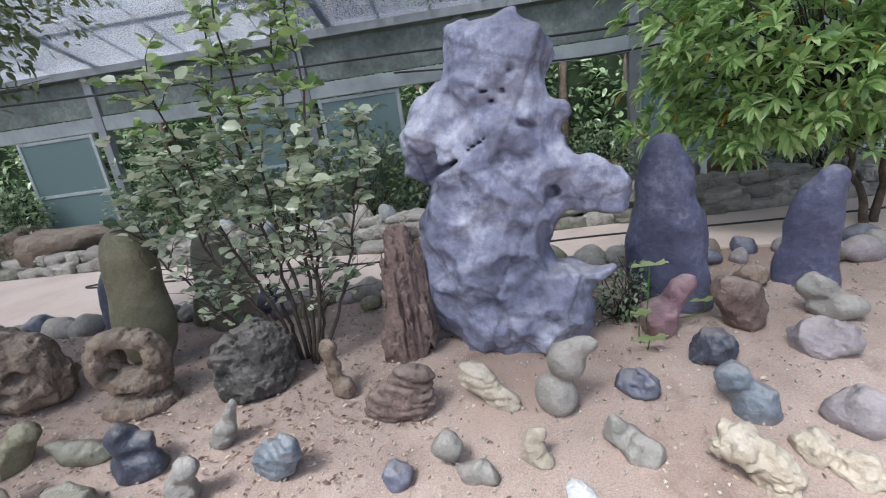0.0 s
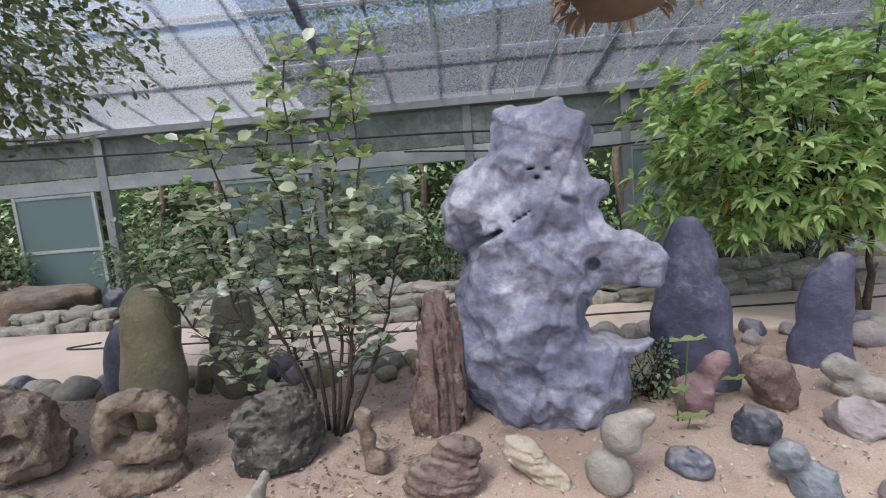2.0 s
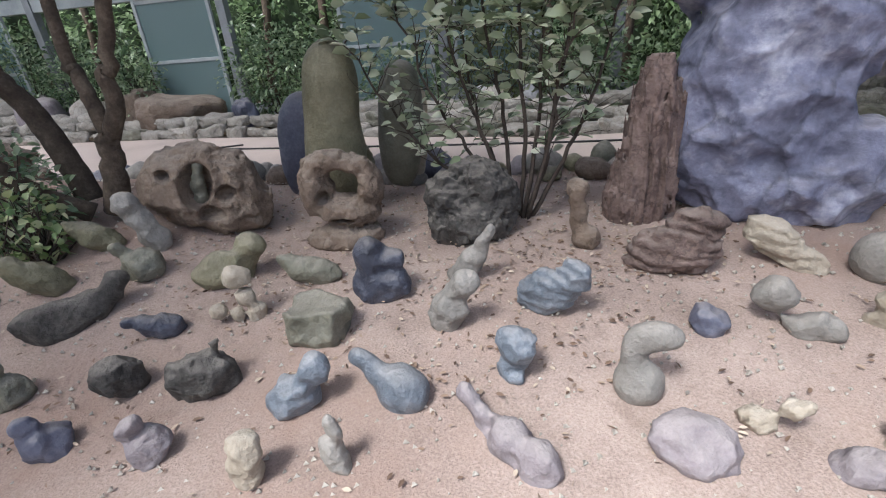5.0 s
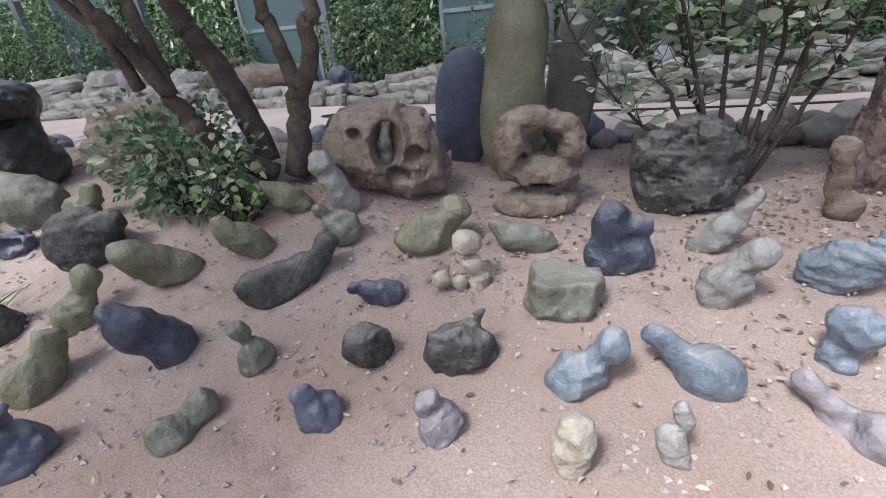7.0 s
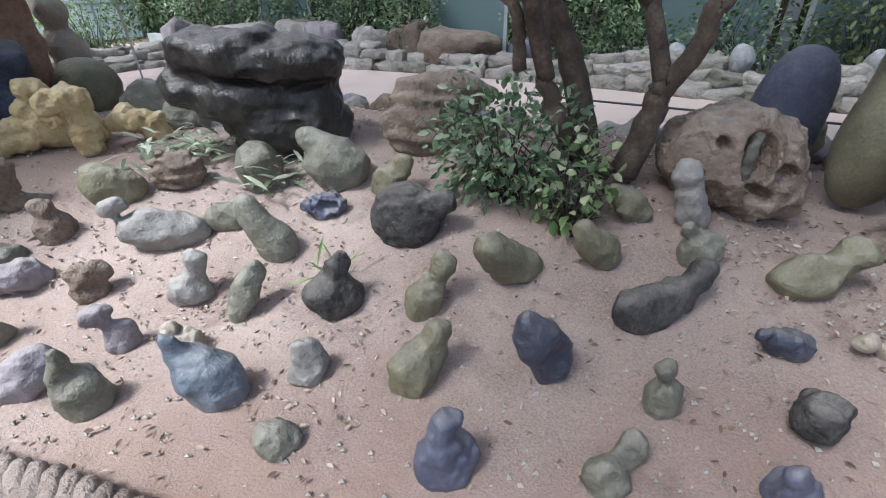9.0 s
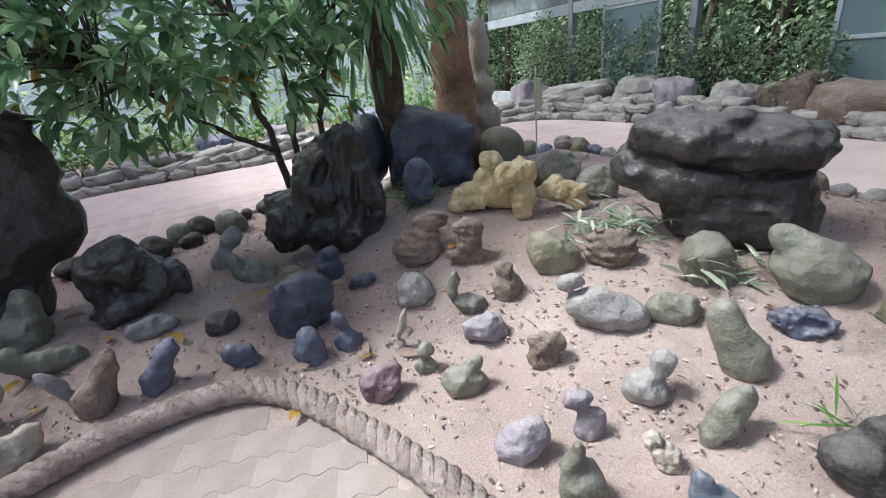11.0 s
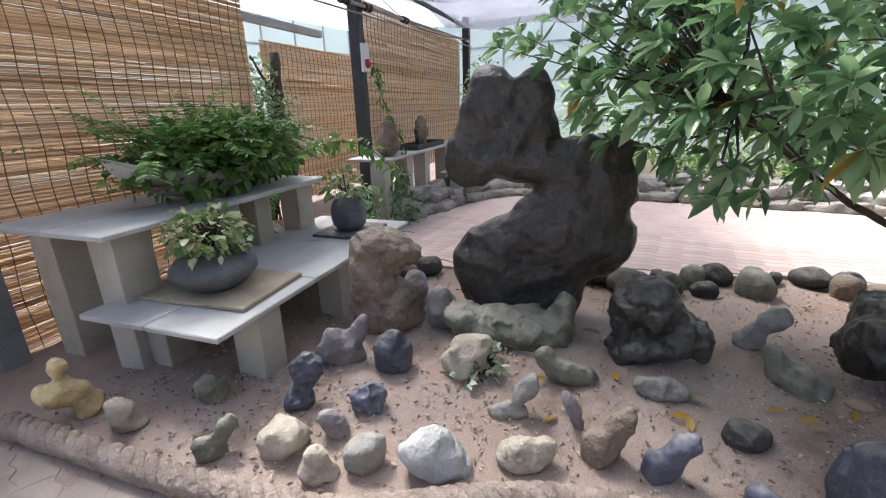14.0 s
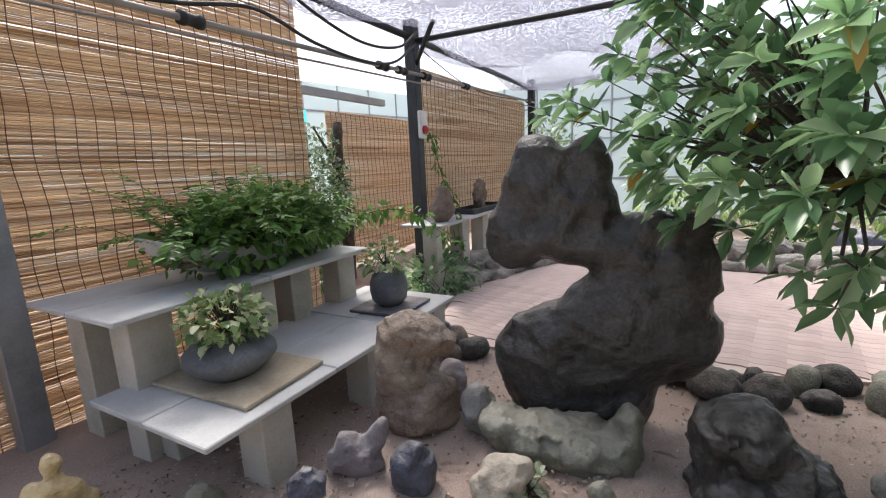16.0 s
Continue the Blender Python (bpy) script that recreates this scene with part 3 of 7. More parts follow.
def north_wall():
    wall = tagged(new("wall_north"), "grey framed greenhouse wall with hazy panes and open bays", "wall", kind="structure")
    y = WALL_Y
    for x in (-12.6, -9.6, -5.95, -2.45, 0.0, 2.45, 5.6):
        box_part("post", (x - 0.07, y - 0.07, 0), (x + 0.07, y + 0.07, 3.1), STEEL, wall)
    box_part("lintel", (-16, y - 0.05, 2.12), (9, y + 0.05, 2.34), FRAME_M, wall)
    box_part("upper_band", (-16, y - 0.02, 2.36), (9, y + 0.02, 2.92), GRIMY, wall, "dusty translucent strip")
    box_part("gutter", (-16, y - 0.16, 2.94), (9, y + 0.1, 3.12), STEEL, wall, "long grey gutter beam")
    box_part("sill_rail", (-16, y - 0.04, 0.05), (9, y + 0.04, 0.45), FRAME_M, wall)
    k = 0
    for x0, x1 in ((-7.5, -6.1), (-11.6, -10.2), (-4.05, -2.6), (2.5, 3.9), (4.3, 5.4), (-2.3, -1.0)):
        k += 1
        win = tagged(new(f"window_{k}"), "hazy greenish window sash in a grey frame", "window", kind="structure")
        yy = y - 0.09 if x0 < -5 else y
        box_part("pane", (x0 + 0.05, yy - 0.006, 0.3), (x1 - 0.05, yy + 0.006, 2.06), PANE, win)
        for a, b in ((x0, x0 + 0.06), (x1 - 0.06, x1)):
            box_part("stile", (a, yy - 0.025, 0.25), (b, yy + 0.025, 2.11), FRAME_M, win)
        for z in (0.25, 1.16, 2.05):
            box_part("rail", (x0 + 0.06, yy - 0.022, z), (x1 - 0.06, yy + 0.022, z + 0.055), FRAME_M, win)


north_wall()


def roof():
    """Shade net on sloping rafters over the bed."""
    top = tagged(new("ceiling"), "sloping greenhouse roof hung with grey shade net", "ceiling", kind="structure")
    y0, z0, y1, z1 = WALL_Y, 3.1, -1.5, 6.4
    for name, mat, xa, xb, fa, fb in (("pale_net", NET_PALE, -14, -2.45, 0.0, 1.0), ("dark_net", NET_DARK, -2.45, 12, 0.0, 0.3), ("pale_net", NET_PALE, -2.45, 12, 0.3, 1.0)):
        bm = bmesh.new()
        nx, ny = 24, 12
        grid = []
        for i in range(nx + 1):
            x = xa + (xb - xa) * i / nx
            row = []
            for j in range(ny + 1):
                f = fa + (fb - fa) * j / ny
                row.append(bm.verts.new((x, y0 + (y1 - y0) * f, z0 - 0.1 + (z1 - z0) * f - 0.08 * math.sin(math.pi * 4 * f) ** 2)))
            grid.append(row)
        for i in range(nx):
            for j in range(ny):
                bm.faces.new((grid[i][j], grid[i + 1][j], grid[i + 1][j + 1], grid[i][j + 1]))
        part(name, bm, mat, top, smooth=True)
    bm = bmesh.new()
    grid = [[bm.verts.new((-8.5 - 10.5 * i / 10, -1.6 - 10.4 * j / 10, 4.9 - 0.06 * i + 0.08 * math.sin(i * 1.9 + j))) for j in range(11)] for i in range(11)]
    for i in range(10):
        for j in range(10):
            bm.faces.new((grid[i][j], grid[i + 1][j], grid[i + 1][j + 1], grid[i][j + 1]))
    part("thin_net", bm, NET_THIN, top, smooth=True)
    slope = math.atan2(z1 - z0, y0 - y1)
    for k in range(33):
        x = -13.15 + 0.75 * k
        w = 0.06 if k % 5 == 0 else 0.022
        part("rafter", tube_bm([(x, y0, z0), (x, y1, z1)], w, 4), STEEL, top)
    for f in (0.122, 0.225, 0.4, 0.6, 0.8):
        part("purlin", tube_bm([(-14, y0 + (y1 - y0) * f, z0 + (z1 - z0) * f - 0.06), (12, y0 + (y1 - y0) * f, z0 + (z1 - z0) * f - 0.06)], 0.03, 6), STEEL, top)


roof()


def backdrop():
    """Pale sheet walls that close the greenhouse beyond the plants."""
    for name, a, b in (("wall_west", (-19, -14), (-19, 9)), ("wall_south", (-19, -12), (12, -12)), ("wall_east", (11, -12), (11, 9))):
        s = Vector((b[0] - a[0], b[1] - a[1], 0))
        wall = tagged(new(name), "milky greenhouse sheet wall", "wall", kind="structure")
        bm = slab_bm(s.length, 0.02, 4.2, 0, ((a[0] + b[0]) / 2, (a[1] + b[1]) / 2, 0), math.atan2(s.y, s.x))
        part("sheet", bm, SHEET, wall)
        n = int(s.length / 1.2)
        for k in range(n + 1):
            p = Vector((*a, 0)) + s * (k / n)
            part("mullion", slab_bm(0.05, 0.05, 4.2, 0, (p.x + (0.05 if name == "wall_west" else 0), p.y, 0)), FRAME_M, wall)
        for z in (1.1, 2.3, 3.4):
            c = Vector((*a, 0)) + s / 2
            part("transom", slab_bm(s.length, 0.05, 0.05, 0, (c.x, c.y, z), math.atan2(s.y, s.x)), FRAME_M, wall)


backdrop()


# ---- benches with pots along the reed blinds ----
BU, BV, BO = Vector((-0.985, -0.174, 0)), Vector((0.174, -0.985, 0)), Vector((-5.757, -3.017, 0))
BYAW = math.degrees(math.atan2(BU.y, BU.x))


def at_bench(s, r, z=0.0):
    return BO + BU * s + BV * r + Vector((0, 0, z))


def bench_block(name, s0, s1, r0, r1, z0, z1, mats, parent, label="", bevel=0.006):
    c = at_bench((s0 + s1) / 2, (r0 + r1) / 2, z0)
    return part(name, slab_bm(s1 - s0, r1 - r0, z1 - z0, bevel, c, radians(BYAW)), mats, parent, label)


def stone_bench(label, s0, s1, r0, r1, top, joints, legs):
    c = at_bench((s0 + s1) / 2, (r0 + r1) / 2)
    b = thing("stone_bench", (0, 0, 0), label, "bench")
    edges = [s0, *joints, s1]
    half = (r0 + r1) / 2
    for a, e in zip(edges, edges[1:]):
        for q0, q1 in ((r0, half), (half, r1)) if r1 - r0 > 0.7 else ((r0, r1),):
            bench_block("slab", a + 0.002, e - 0.002, q0 + 0.002, q1 - 0.002, top - 0.035, top + rng.uniform(-0.003, 0.003), BENCH, b)
    for s, r, w in legs:
        g = at_bench(s, r)
        bench_block("leg", s - w / 2, s + w / 2, r - 0.1, r + 0.1, ground_z(g.x, g.y) - 0.05, top - 0.036, LEG_M, b, "cement block leg")
    return b


stone_bench("low grey slab bench on cement blocks holding pots", 0.0, 2.42, 0.0, 1.0, 0.57, [0.85, 1.6], [(0.42, 0.14, 0.2), (1.28, 0.14, 0.2), (2.2, 0.14, 0.2), (0.35, 0.8, 0.2), (1.3, 0.8, 0.2), (2.2, 0.8, 0.2)])
stone_bench("high grey slab shelf on cement blocks against the blind", 0.05, 2.15, 0.72, 1.7, 1.03, [1.05], [(0.3, 0.95, 0.25), (0.3, 1.5, 0.22), (1.1, 0.98, 0.2), (1.98, 0.95, 0.22), (1.45, 0.98, 0.18), (1.98, 1.5, 0.2)])
stone_bench("grey slab bench by the post holding a stone tray", 3.6, 6.4, 0.75, 1.35, 1.02, [4.4, 5.4], [(3.75, 0.95, 0.2), (4.5, 0.95, 0.22), (5.2, 0.95, 0.2), (6.2, 0.95, 0.22)])
stone_bench("low side slab beside the tray bench", 5.35, 6.3, 0.2, 0.7, 0.62, [], [(5.5, 0.45, 0.2), (6.15, 0.45, 0.2)])

stone_bench("grey slab shelf seen beyond the steel post", -1.9, -0.15, 2.0, 2.6, 1.0, [-1.0], [(-0.35, 2.2, 0.2), (-1.7, 2.2, 0.2)])


def reed_blind(label, s0, s1, r, z0, z1):
    b = thing("reed_blind", (0, 0, 0), label, "blind")
    v, f = [], []
    z = z0
    k = 0
    d = radians(BYAW)
    while z < z1:
        h = rng.uniform(0.006, 0.013)
        cuts = sorted([s0, s1, *rng.uniform(s0, s1, 2)])
        for a, e in zip(cuts, cuts[1:]):
            sag = rng.normal(0, 0.0018, 2)
            off = rng.normal(0, 0.0025)
            base = len(v)
            for s, zz in ((a, z + sag[0]), (e, z + sag[1])):
                for dr, dz in ((-h * 0.5, 0), (0, h * 0.55), (h * 0.5, 0), (0, -h * 0.55)):
                    v.append(at_bench(s, r + dr + off, zz + dz))
            for q in range(4):
                f.append((base + q, base + (q + 1) % 4, base + 4 + (q + 1) % 4, base + 4 + q))
        z += h * rng.uniform(0.8, 1.1)
        k += 1
    reeds = raw("reeds", v, f, REED, b, "hundreds of thin split reeds", smooth=False)
    tagged(reeds, kind="stuff")
    s = s0 + 0.1
    while s < s1:
        pts = [at_bench(s + 0.012 * math.sin(z * 9 + s), r - 0.014, z) for z in np.arange(z0, z1, 0.12)]
        part("cord", tube_bm(pts, 0.0035, 4), TWINE, b)
        s += 0.118
    return b


reed_blind("yellow-brown reed blind hanging behind the shelf", -0.75, 2.62, 1.82, 0.12, 3.6)
reed_blind("pale reed blind hanging beyond the post", 4.55, 9.5, 1.6, 0.5, 3.1)


def post(name, label, s, r, w, top, mats):
    g = at_bench(s, r)
    ob = part(name, slab_bm(w, w, top + 0.05, 0.006, (g.x, g.y, ground_z(g.x, g.y) - 0.05), radians(BYAW)), mats)
    return tagged(ob, label, "post")


post("steel_post", "grey square steel post standing by the bench", -0.02, 1.78, 0.16, 3.6, STEEL)
post("steel_post", "dark steel post carrying a fire bell", 4.3, 1.45, 0.15, 3.5, DARK_STEEL)
post("steel_post", "dark steel post at the end of the blinds", 9.6, 1.45, 0.15, 3.5, DARK_STEEL)

# ---- stones of the bed ----
rock('scholar_rock', 'tall grey-blue weathered limestone scholar rock with holes, standing in sand', (0.42, 3.02, 0.119), -16.3, 'scholar', [(-0.152, 0, 1.755, 0.277, 0.2, 0.176, -9), (-0.339, 0, 1.849, 0.116, 0.15, 0.115, -9), (0.021, 0, 1.78, 0.125, 0.16, 0.104, -9), (-0.149, 0, 1.838, 0.213, 0.18, 0.106, -9), (-0.186, 0, 1.561, 0.3, 0.21, 0.213, -7), (0.12, -0.03, 1.444, 0.104, 0.07, 0.045, 22), (-0.625, 0.02, 1.342, 0.171, 0.19, 0.264, -20), (-0.493, -0.05, 1.475, 0.135, 0.15, 0.121, -6), (-0.254, 0, 1.263, 0.329, 0.24, 0.271, -5), (-0.157, 0, 1.391, 0.275, 0.22, 0.192, -6), (-0.245, -0.02, 0.985, 0.395, 0.25, 0.32, -3), (0.091, 0, 1.088, 0.16, 0.17, 0.159, -23), (0.263, 0, 1.055, 0.166, 0.13, 0.137, -19), (0.405, 0, 0.973, 0.135, 0.1, 0.114, -36), (0.484, 0, 0.889, 0.068, 0.06, 0.05, -46), (-0.419, 0, 0.712, 0.318, 0.26, 0.44, 2), (-0.519, 0, 0.363, 0.285, 0.24, 0.423, 10), (-0.323, -0.04, 0.498, 0.351, 0.28, 0.407, 0), (-0.278, 0, 0.131, 0.342, 0.28, 0.315, 2), (-0.06, 0, 0.14, 0.275, 0.25, 0.291, 2), (0.109, 0, 0.298, 0.179, 0.21, 0.236, 1), (0.29, 0, 0.44, 0.151, 0.09, 0.059, 24), (-0.102, 0.0, 0.63, 0.191, 0.2, 0.359, -1)], cuts=[(0.121, -0.2, 0.997, 0.051, 0.2, 0.051, -3), (0.318, 0, 0.672, 0.202, 0.7, 0.178, -1), (-0.108, -0.22, 1.584, 0.024, 0.12, 0.018, -7), (-0.201, -0.22, 1.587, 0.025, 0.12, 0.012, -7), (-0.169, -0.22, 1.537, 0.034, 0.12, 0.012, -22), (0.028, -0.24, 1.385, 0.08, 0.14, 0.021, -20), (-0.482, -0.22, 1.197, 0.138, 0.16, 0.016, 24), (0.062, -0.2, 0.726, 0.043, 0.14, 0.126, -5), (-0.257, -0.25, 1.319, 0.083, 0.06, 0.009, 29), (-0.034, -0.26, 1.092, 0.012, 0.06, 0.081, -4)], seed=3, res=134, blend=0.34, lumps=0.05, ridge=0.06, lump=0.9, scallop=0.75, cell=0.72, even=0.48, square=2.1, category='scholar rock')
rock('slab_stone', 'tall blue-grey slate slab standing upright in sand', (1.32, 3.35, 0.113), -25.5, 'indigo', [(-0.013, 0, 1.053, 0.099, 0.07, 0.149, -3), (-0.024, 0, 0.776, 0.178, 0.12, 0.351, -4), (-0.006, 0, 0.378, 0.264, 0.15, 0.437, -2), (0.034, 0, 0.134, 0.247, 0.15, 0.246, 5)], seed=10, res=60, lumps=0.05, square=2.6, scallop=0.3, cell=0.4, blend=0.4, ridge=0.02, grooves=0.04)
rock('slab_stone', 'broad blue-grey pointed stone standing in sand', (2.378, 3.52, 0.108), -38.1, 'indigo', [(0.052, 0, 0.699, 0.101, 0.08, 0.163, -17), (-0.005, 0, 0.37, 0.166, 0.12, 0.376, -3), (-0.024, 0, 0.048, 0.202, 0.13, 0.257, 9)], seed=17, res=48, lumps=0.04, square=2.6, scallop=0.22, cell=0.45, blend=0.4, ridge=0.02)
rock('petrified_log', 'reddish brown petrified wood stump with vertical splits', (-0.42, 3.0, 0.12), 6.4, 'red', [(-0.048, 0, 0.695, 0.069, 0.07, 0.172, -7), (-0.072, 0, 0.409, 0.099, 0.1, 0.366, -6), (0.032, 0.03, 0.378, 0.079, 0.09, 0.336, 0), (-0.066, 0, 0.099, 0.158, 0.14, 0.286, -5), (-0.016, 0.05, 0.606, 0.093, 0.07, 0.148, -9)], even=0.42, seed=24, res=96, lumps=0.04, grooves=0.34, square=3, scallop=0.12, cell=1.4, blend=0.3, category='petrified wood')
rock('standing_stone', 'tall smooth olive-green column stone standing upright', (-2.318, 3.03, 0.12), 16.0, 'olive', [(0.004, 0, 0.866, 0.143, 0.13, 0.228, -4), (-0.025, 0, 0.619, 0.167, 0.14, 0.415, -5), (-0.048, 0, 0.339, 0.186, 0.15, 0.319, -6)], seed=31, res=48, lumps=0.03, scallop=0.05, blend=0.9, ridge=0)
rock('standing_stone', 'smooth blue-grey oval stone standing upright', (-2.761, 3.37, 0.12), 17.6, 'slate', [(0.016, 0, 0.382, 0.198, 0.16, 0.402, -5)], seed=38, res=40, lumps=0.03, square=2.4, scallop=0.05, ridge=0)
rock('standing_stone', 'tall smooth grey-green oval stone standing upright', (-2.042, 3.46, 0.11), 10.0, 'moss', [(0.009, 0, 0.511, 0.163, 0.15, 0.439, -5)], seed=45, res=40, lumps=0.03, square=2.5, scallop=0.05, ridge=0)
rock('standing_stone', 'pale yellow narrow stone standing behind others', (-2.000, 3.750, 0.103), 19.9, 'cream', [(0.013, 0.0, 0.356, 0.079, 0.066, 0.405, -8)], seed=52)
rock('pebble', 'dark olive egg-shaped stone standing in sand', (-2.534, 3.803, 0.102), 26.9, 'olive', [(0.034, 0.0, 0.159, 0.085, 0.076, 0.186, -11)], seed=59)
rock('hollow_rock', 'brown weathered rock with a dark hollow', (-2.96, 2.58, 0.16), 22.0, 'brown', [(-0.06, 0, 0.283, 0.295, 0.24, 0.211, -13), (-0.176, 0, 0.354, 0.181, 0.2, 0.164, -6), (0.124, 0, 0.155, 0.178, 0.18, 0.17, -7), (0.02, 0.05, 0.4, 0.192, 0.16, 0.098, -6)], cuts=[(-0.035, -0.2, 0.361, 0.087, 0.14, 0.131, -7), (0.107, -0.2, 0.293, 0.054, 0.1, 0.048, -7), (-0.194, -0.2, 0.431, 0.039, 0.1, 0.029, -27), (0.004, -0.2, 0.192, 0.066, 0.1, 0.049, -7)], even=0.42, seed=66, res=80, lumps=0.08, ridge=0.08, lump=1.3, scallop=0.26, cell=0.9, pits=0.05)
rock('small_pillar', 'small dark green pillar stone set in a rock hollow', (-2.950, 2.460, 0.219), 29.8, 'moss', [(-0.012, 0.0, 0.267, 0.042, 0.036, 0.12, -8), (0.011, 0.0, 0.386, 0.032, 0.025, 0.03, -7)], seed=73)
rock('arch_rock', 'brown rock with an arched hole through it', (-2.163, 2.597, 0.11), 11.4, 'brown', [(-0.054, 0, 0.488, 0.127, 0.11, 0.056, 4), (-0.141, 0, 0.339, 0.087, 0.13, 0.166, -4), (0.167, 0, 0.33, 0.067, 0.1, 0.133, 2), (0.086, 0, 0.458, 0.114, 0.09, 0.049, -14), (0.026, 0, 0.197, 0.184, 0.14, 0.085, -8), (-0.008, 0, 0.029, 0.229, 0.16, 0.085, 1)], cuts=[(0.069, 0, 0.366, 0.043, 0.5, 0.052, -4), (-0.091, -0.1, 0.296, 0.039, 0.1, 0.035, -4), (0.007, -0.12, 0.162, 0.068, 0.1, 0.021, -3)], even=0.42, seed=73, res=80, blend=0.35, lumps=0.1, ridge=0.1, lump=1.2, scallop=0.35, cell=0.9, pits=0.12)
rock('craggy_rock', 'dark grey craggy rock with a jagged top', (-1.45, 2.72, 0.115), 0.0, 'dark', [(0.001, 0, 0.103, 0.235, 0.22, 0.168, 0), (-0.097, 0, 0.244, 0.146, 0.17, 0.112, 9), (0.074, 0, 0.299, 0.143, 0.16, 0.113, -12), (-0.008, 0.03, 0.377, 0.09, 0.1, 0.056, -2), (0.165, 0, 0.198, 0.093, 0.14, 0.143, 0)], even=0.42, seed=80, res=84, blend=0.3, lumps=0.1, ridge=0.14, lump=1.2, scallop=0.5, cell=0.8, pits=0.1)
rock('seated_stone', 'navy blue knobbly stone like a seated figure', (-1.787, 2.065, 0.063), 2.1, 'navy', [(-0.003, 0.0, 0.059, 0.141, 0.093, 0.103, 3), (-0.031, 0.0, 0.207, 0.083, 0.075, 0.102, 1), (0.068, 0.0, 0.197, 0.059, 0.043, 0.047, 2)], seed=94, res=32, lumps=0.05)
rock('wedge_stone', 'grey-green flat-topped wedge stone', (-2.006, 1.805, 0.021), 10.7, 'moss', [(0.003, 0.0, 0.06, 0.126, 0.117, 0.117, -2), (0.111, 0.0, 0.108, 0.057, 0.037, 0.037, 8)], seed=4, res=36, lumps=0.03, square=4, cuts=[(0.007, 0.0, 0.214, 0.256, 0.167, 0.076, 3)])
rock('duck_stone', 'olive stone shaped like a resting duck', (-2.703, 2.083, 0.096), 29.0, 'olive', [(0.047, 0.0, 0.06, 0.156, 0.095, 0.106, 3), (0.192, 0.0, 0.155, 0.096, 0.07, 0.078, -10)], seed=11)
rock('lobed_stone', 'yellowish stone made of joined round lumps', (-2.351, 1.874, 0.032), 21.9, 'cream', [(-0.041, 0.0, 0.221, 0.066, 0.05, 0.059, -8), (-0.022, 0.0, 0.118, 0.044, 0.037, 0.05, -8), (0.005, 0.0, 0.026, 0.045, 0.038, 0.053, -8), (-0.159, 0.0, 0.062, 0.044, 0.036, 0.043, -8), (-0.079, 0.0, 0.027, 0.037, 0.032, 0.041, -9)], seed=18, res=30, lumps=0.03, blend=0.2)
rock('flat_stone', 'flat grey-green stone lying on sand', (-2.137, 2.167, 0.078), 12.6, 'moss', [(-0.044, 0.0, 0.056, 0.152, 0.067, 0.079, -17), (-0.156, 0.0, 0.119, 0.067, 0.03, 0.035, -20)], seed=25)
rock('leaning_stone', 'yellow-olive pointed stone lying on sand', (-3.348, 2.136, 0.250), 41.8, 'olive', [(-0.036, 0.0, 0.07, 0.135, 0.062, 0.073, -42), (-0.135, 0.0, 0.17, 0.046, 0.027, 0.032, -47)], seed=32)
rock('leaning_stone', 'pale grey finger stone leaning on a rock', (-3.117, 2.215, 0.222), 36.3, 'grey', [(-0.078, 0.0, 0.272, 0.07, 0.054, 0.064, -10), (-0.044, 0.0, 0.161, 0.173, 0.059, 0.069, -70), (0.014, 0.0, 0.039, 0.07, 0.059, 0.07, -12)], seed=39)
rock('small_stone', 'grey-green beaked stone on sand', (-3.076, 2.021, 0.161), 38.4, 'moss', [(0.021, 0.0, 0.05, 0.098, 0.083, 0.098, -14), (-0.057, 0.0, 0.148, 0.064, 0.031, 0.037, -47)], seed=46)
rock('flat_stone', 'olive pear-shaped stone lying on sand', (-3.418, 1.842, 0.158), 48.0, 'olive', [(-0.039, 0.0, 0.079, 0.158, 0.067, 0.078, -42), (-0.125, 0.0, 0.185, 0.05, 0.032, 0.037, -41)], seed=53)
rock('whale_stone', 'dark grey stone with a raised tail end', (-3.248, 1.603, 0.058), 49.8, 'dark', [(0.058, 0.0, 0.04, 0.17, 0.081, 0.102, -13), (0.175, 0.0, 0.067, 0.146, 0.074, 0.092, 14), (0.318, 0.0, 0.146, 0.073, 0.048, 0.06, 47)], seed=60, res=34, lumps=0.04)
rock('small_stone', 'small navy stone on sand', (-2.739, 1.712, 0.027), 36.0, 'navy', [(0.013, 0.0, 0.037, 0.102, 0.058, 0.068, -17), (-0.088, 0.0, 0.09, 0.05, 0.028, 0.033, -17)], seed=67)
rock('flat_stone', 'long olive stone with lichen lying on sand', (-3.753, 1.639, 0.102), 56.9, 'olive', [(-0.03, 0.0, 0.081, 0.208, 0.084, 0.093, -36), (-0.124, 0.0, 0.174, 0.079, 0.048, 0.053, -22)], seed=74)
rock('wedge_stone', 'dark navy wedge stone lying on sand', (-3.486, 1.270, -0.029), 61.6, 'navy', [(-0.028, 0.0, 0.162, 0.18, 0.073, 0.092, -53), (0.026, 0.0, 0.029, 0.095, 0.064, 0.08, -33)], seed=81, res=34, lumps=0.05)
rock('stacked_stone', 'grey two-lobed stone with a small head', (-3.108, 1.294, -0.035), 54.8, 'moss', [(0.023, 0.0, 0.038, 0.073, 0.062, 0.079, -31), (0.002, 0.0, 0.173, 0.048, 0.035, 0.042, -29)], seed=88)
rock('lumpy_stone', 'dark lumpy stone on sand', (-2.650, 1.425, -0.033), 39.9, 'dark', [(-0.024, 0.0, 0.093, 0.083, 0.069, 0.081, -22), (0.01, 0.0, 0.011, 0.07, 0.045, 0.052, -23)], seed=95, lumps=0.1, ridge=0.15)
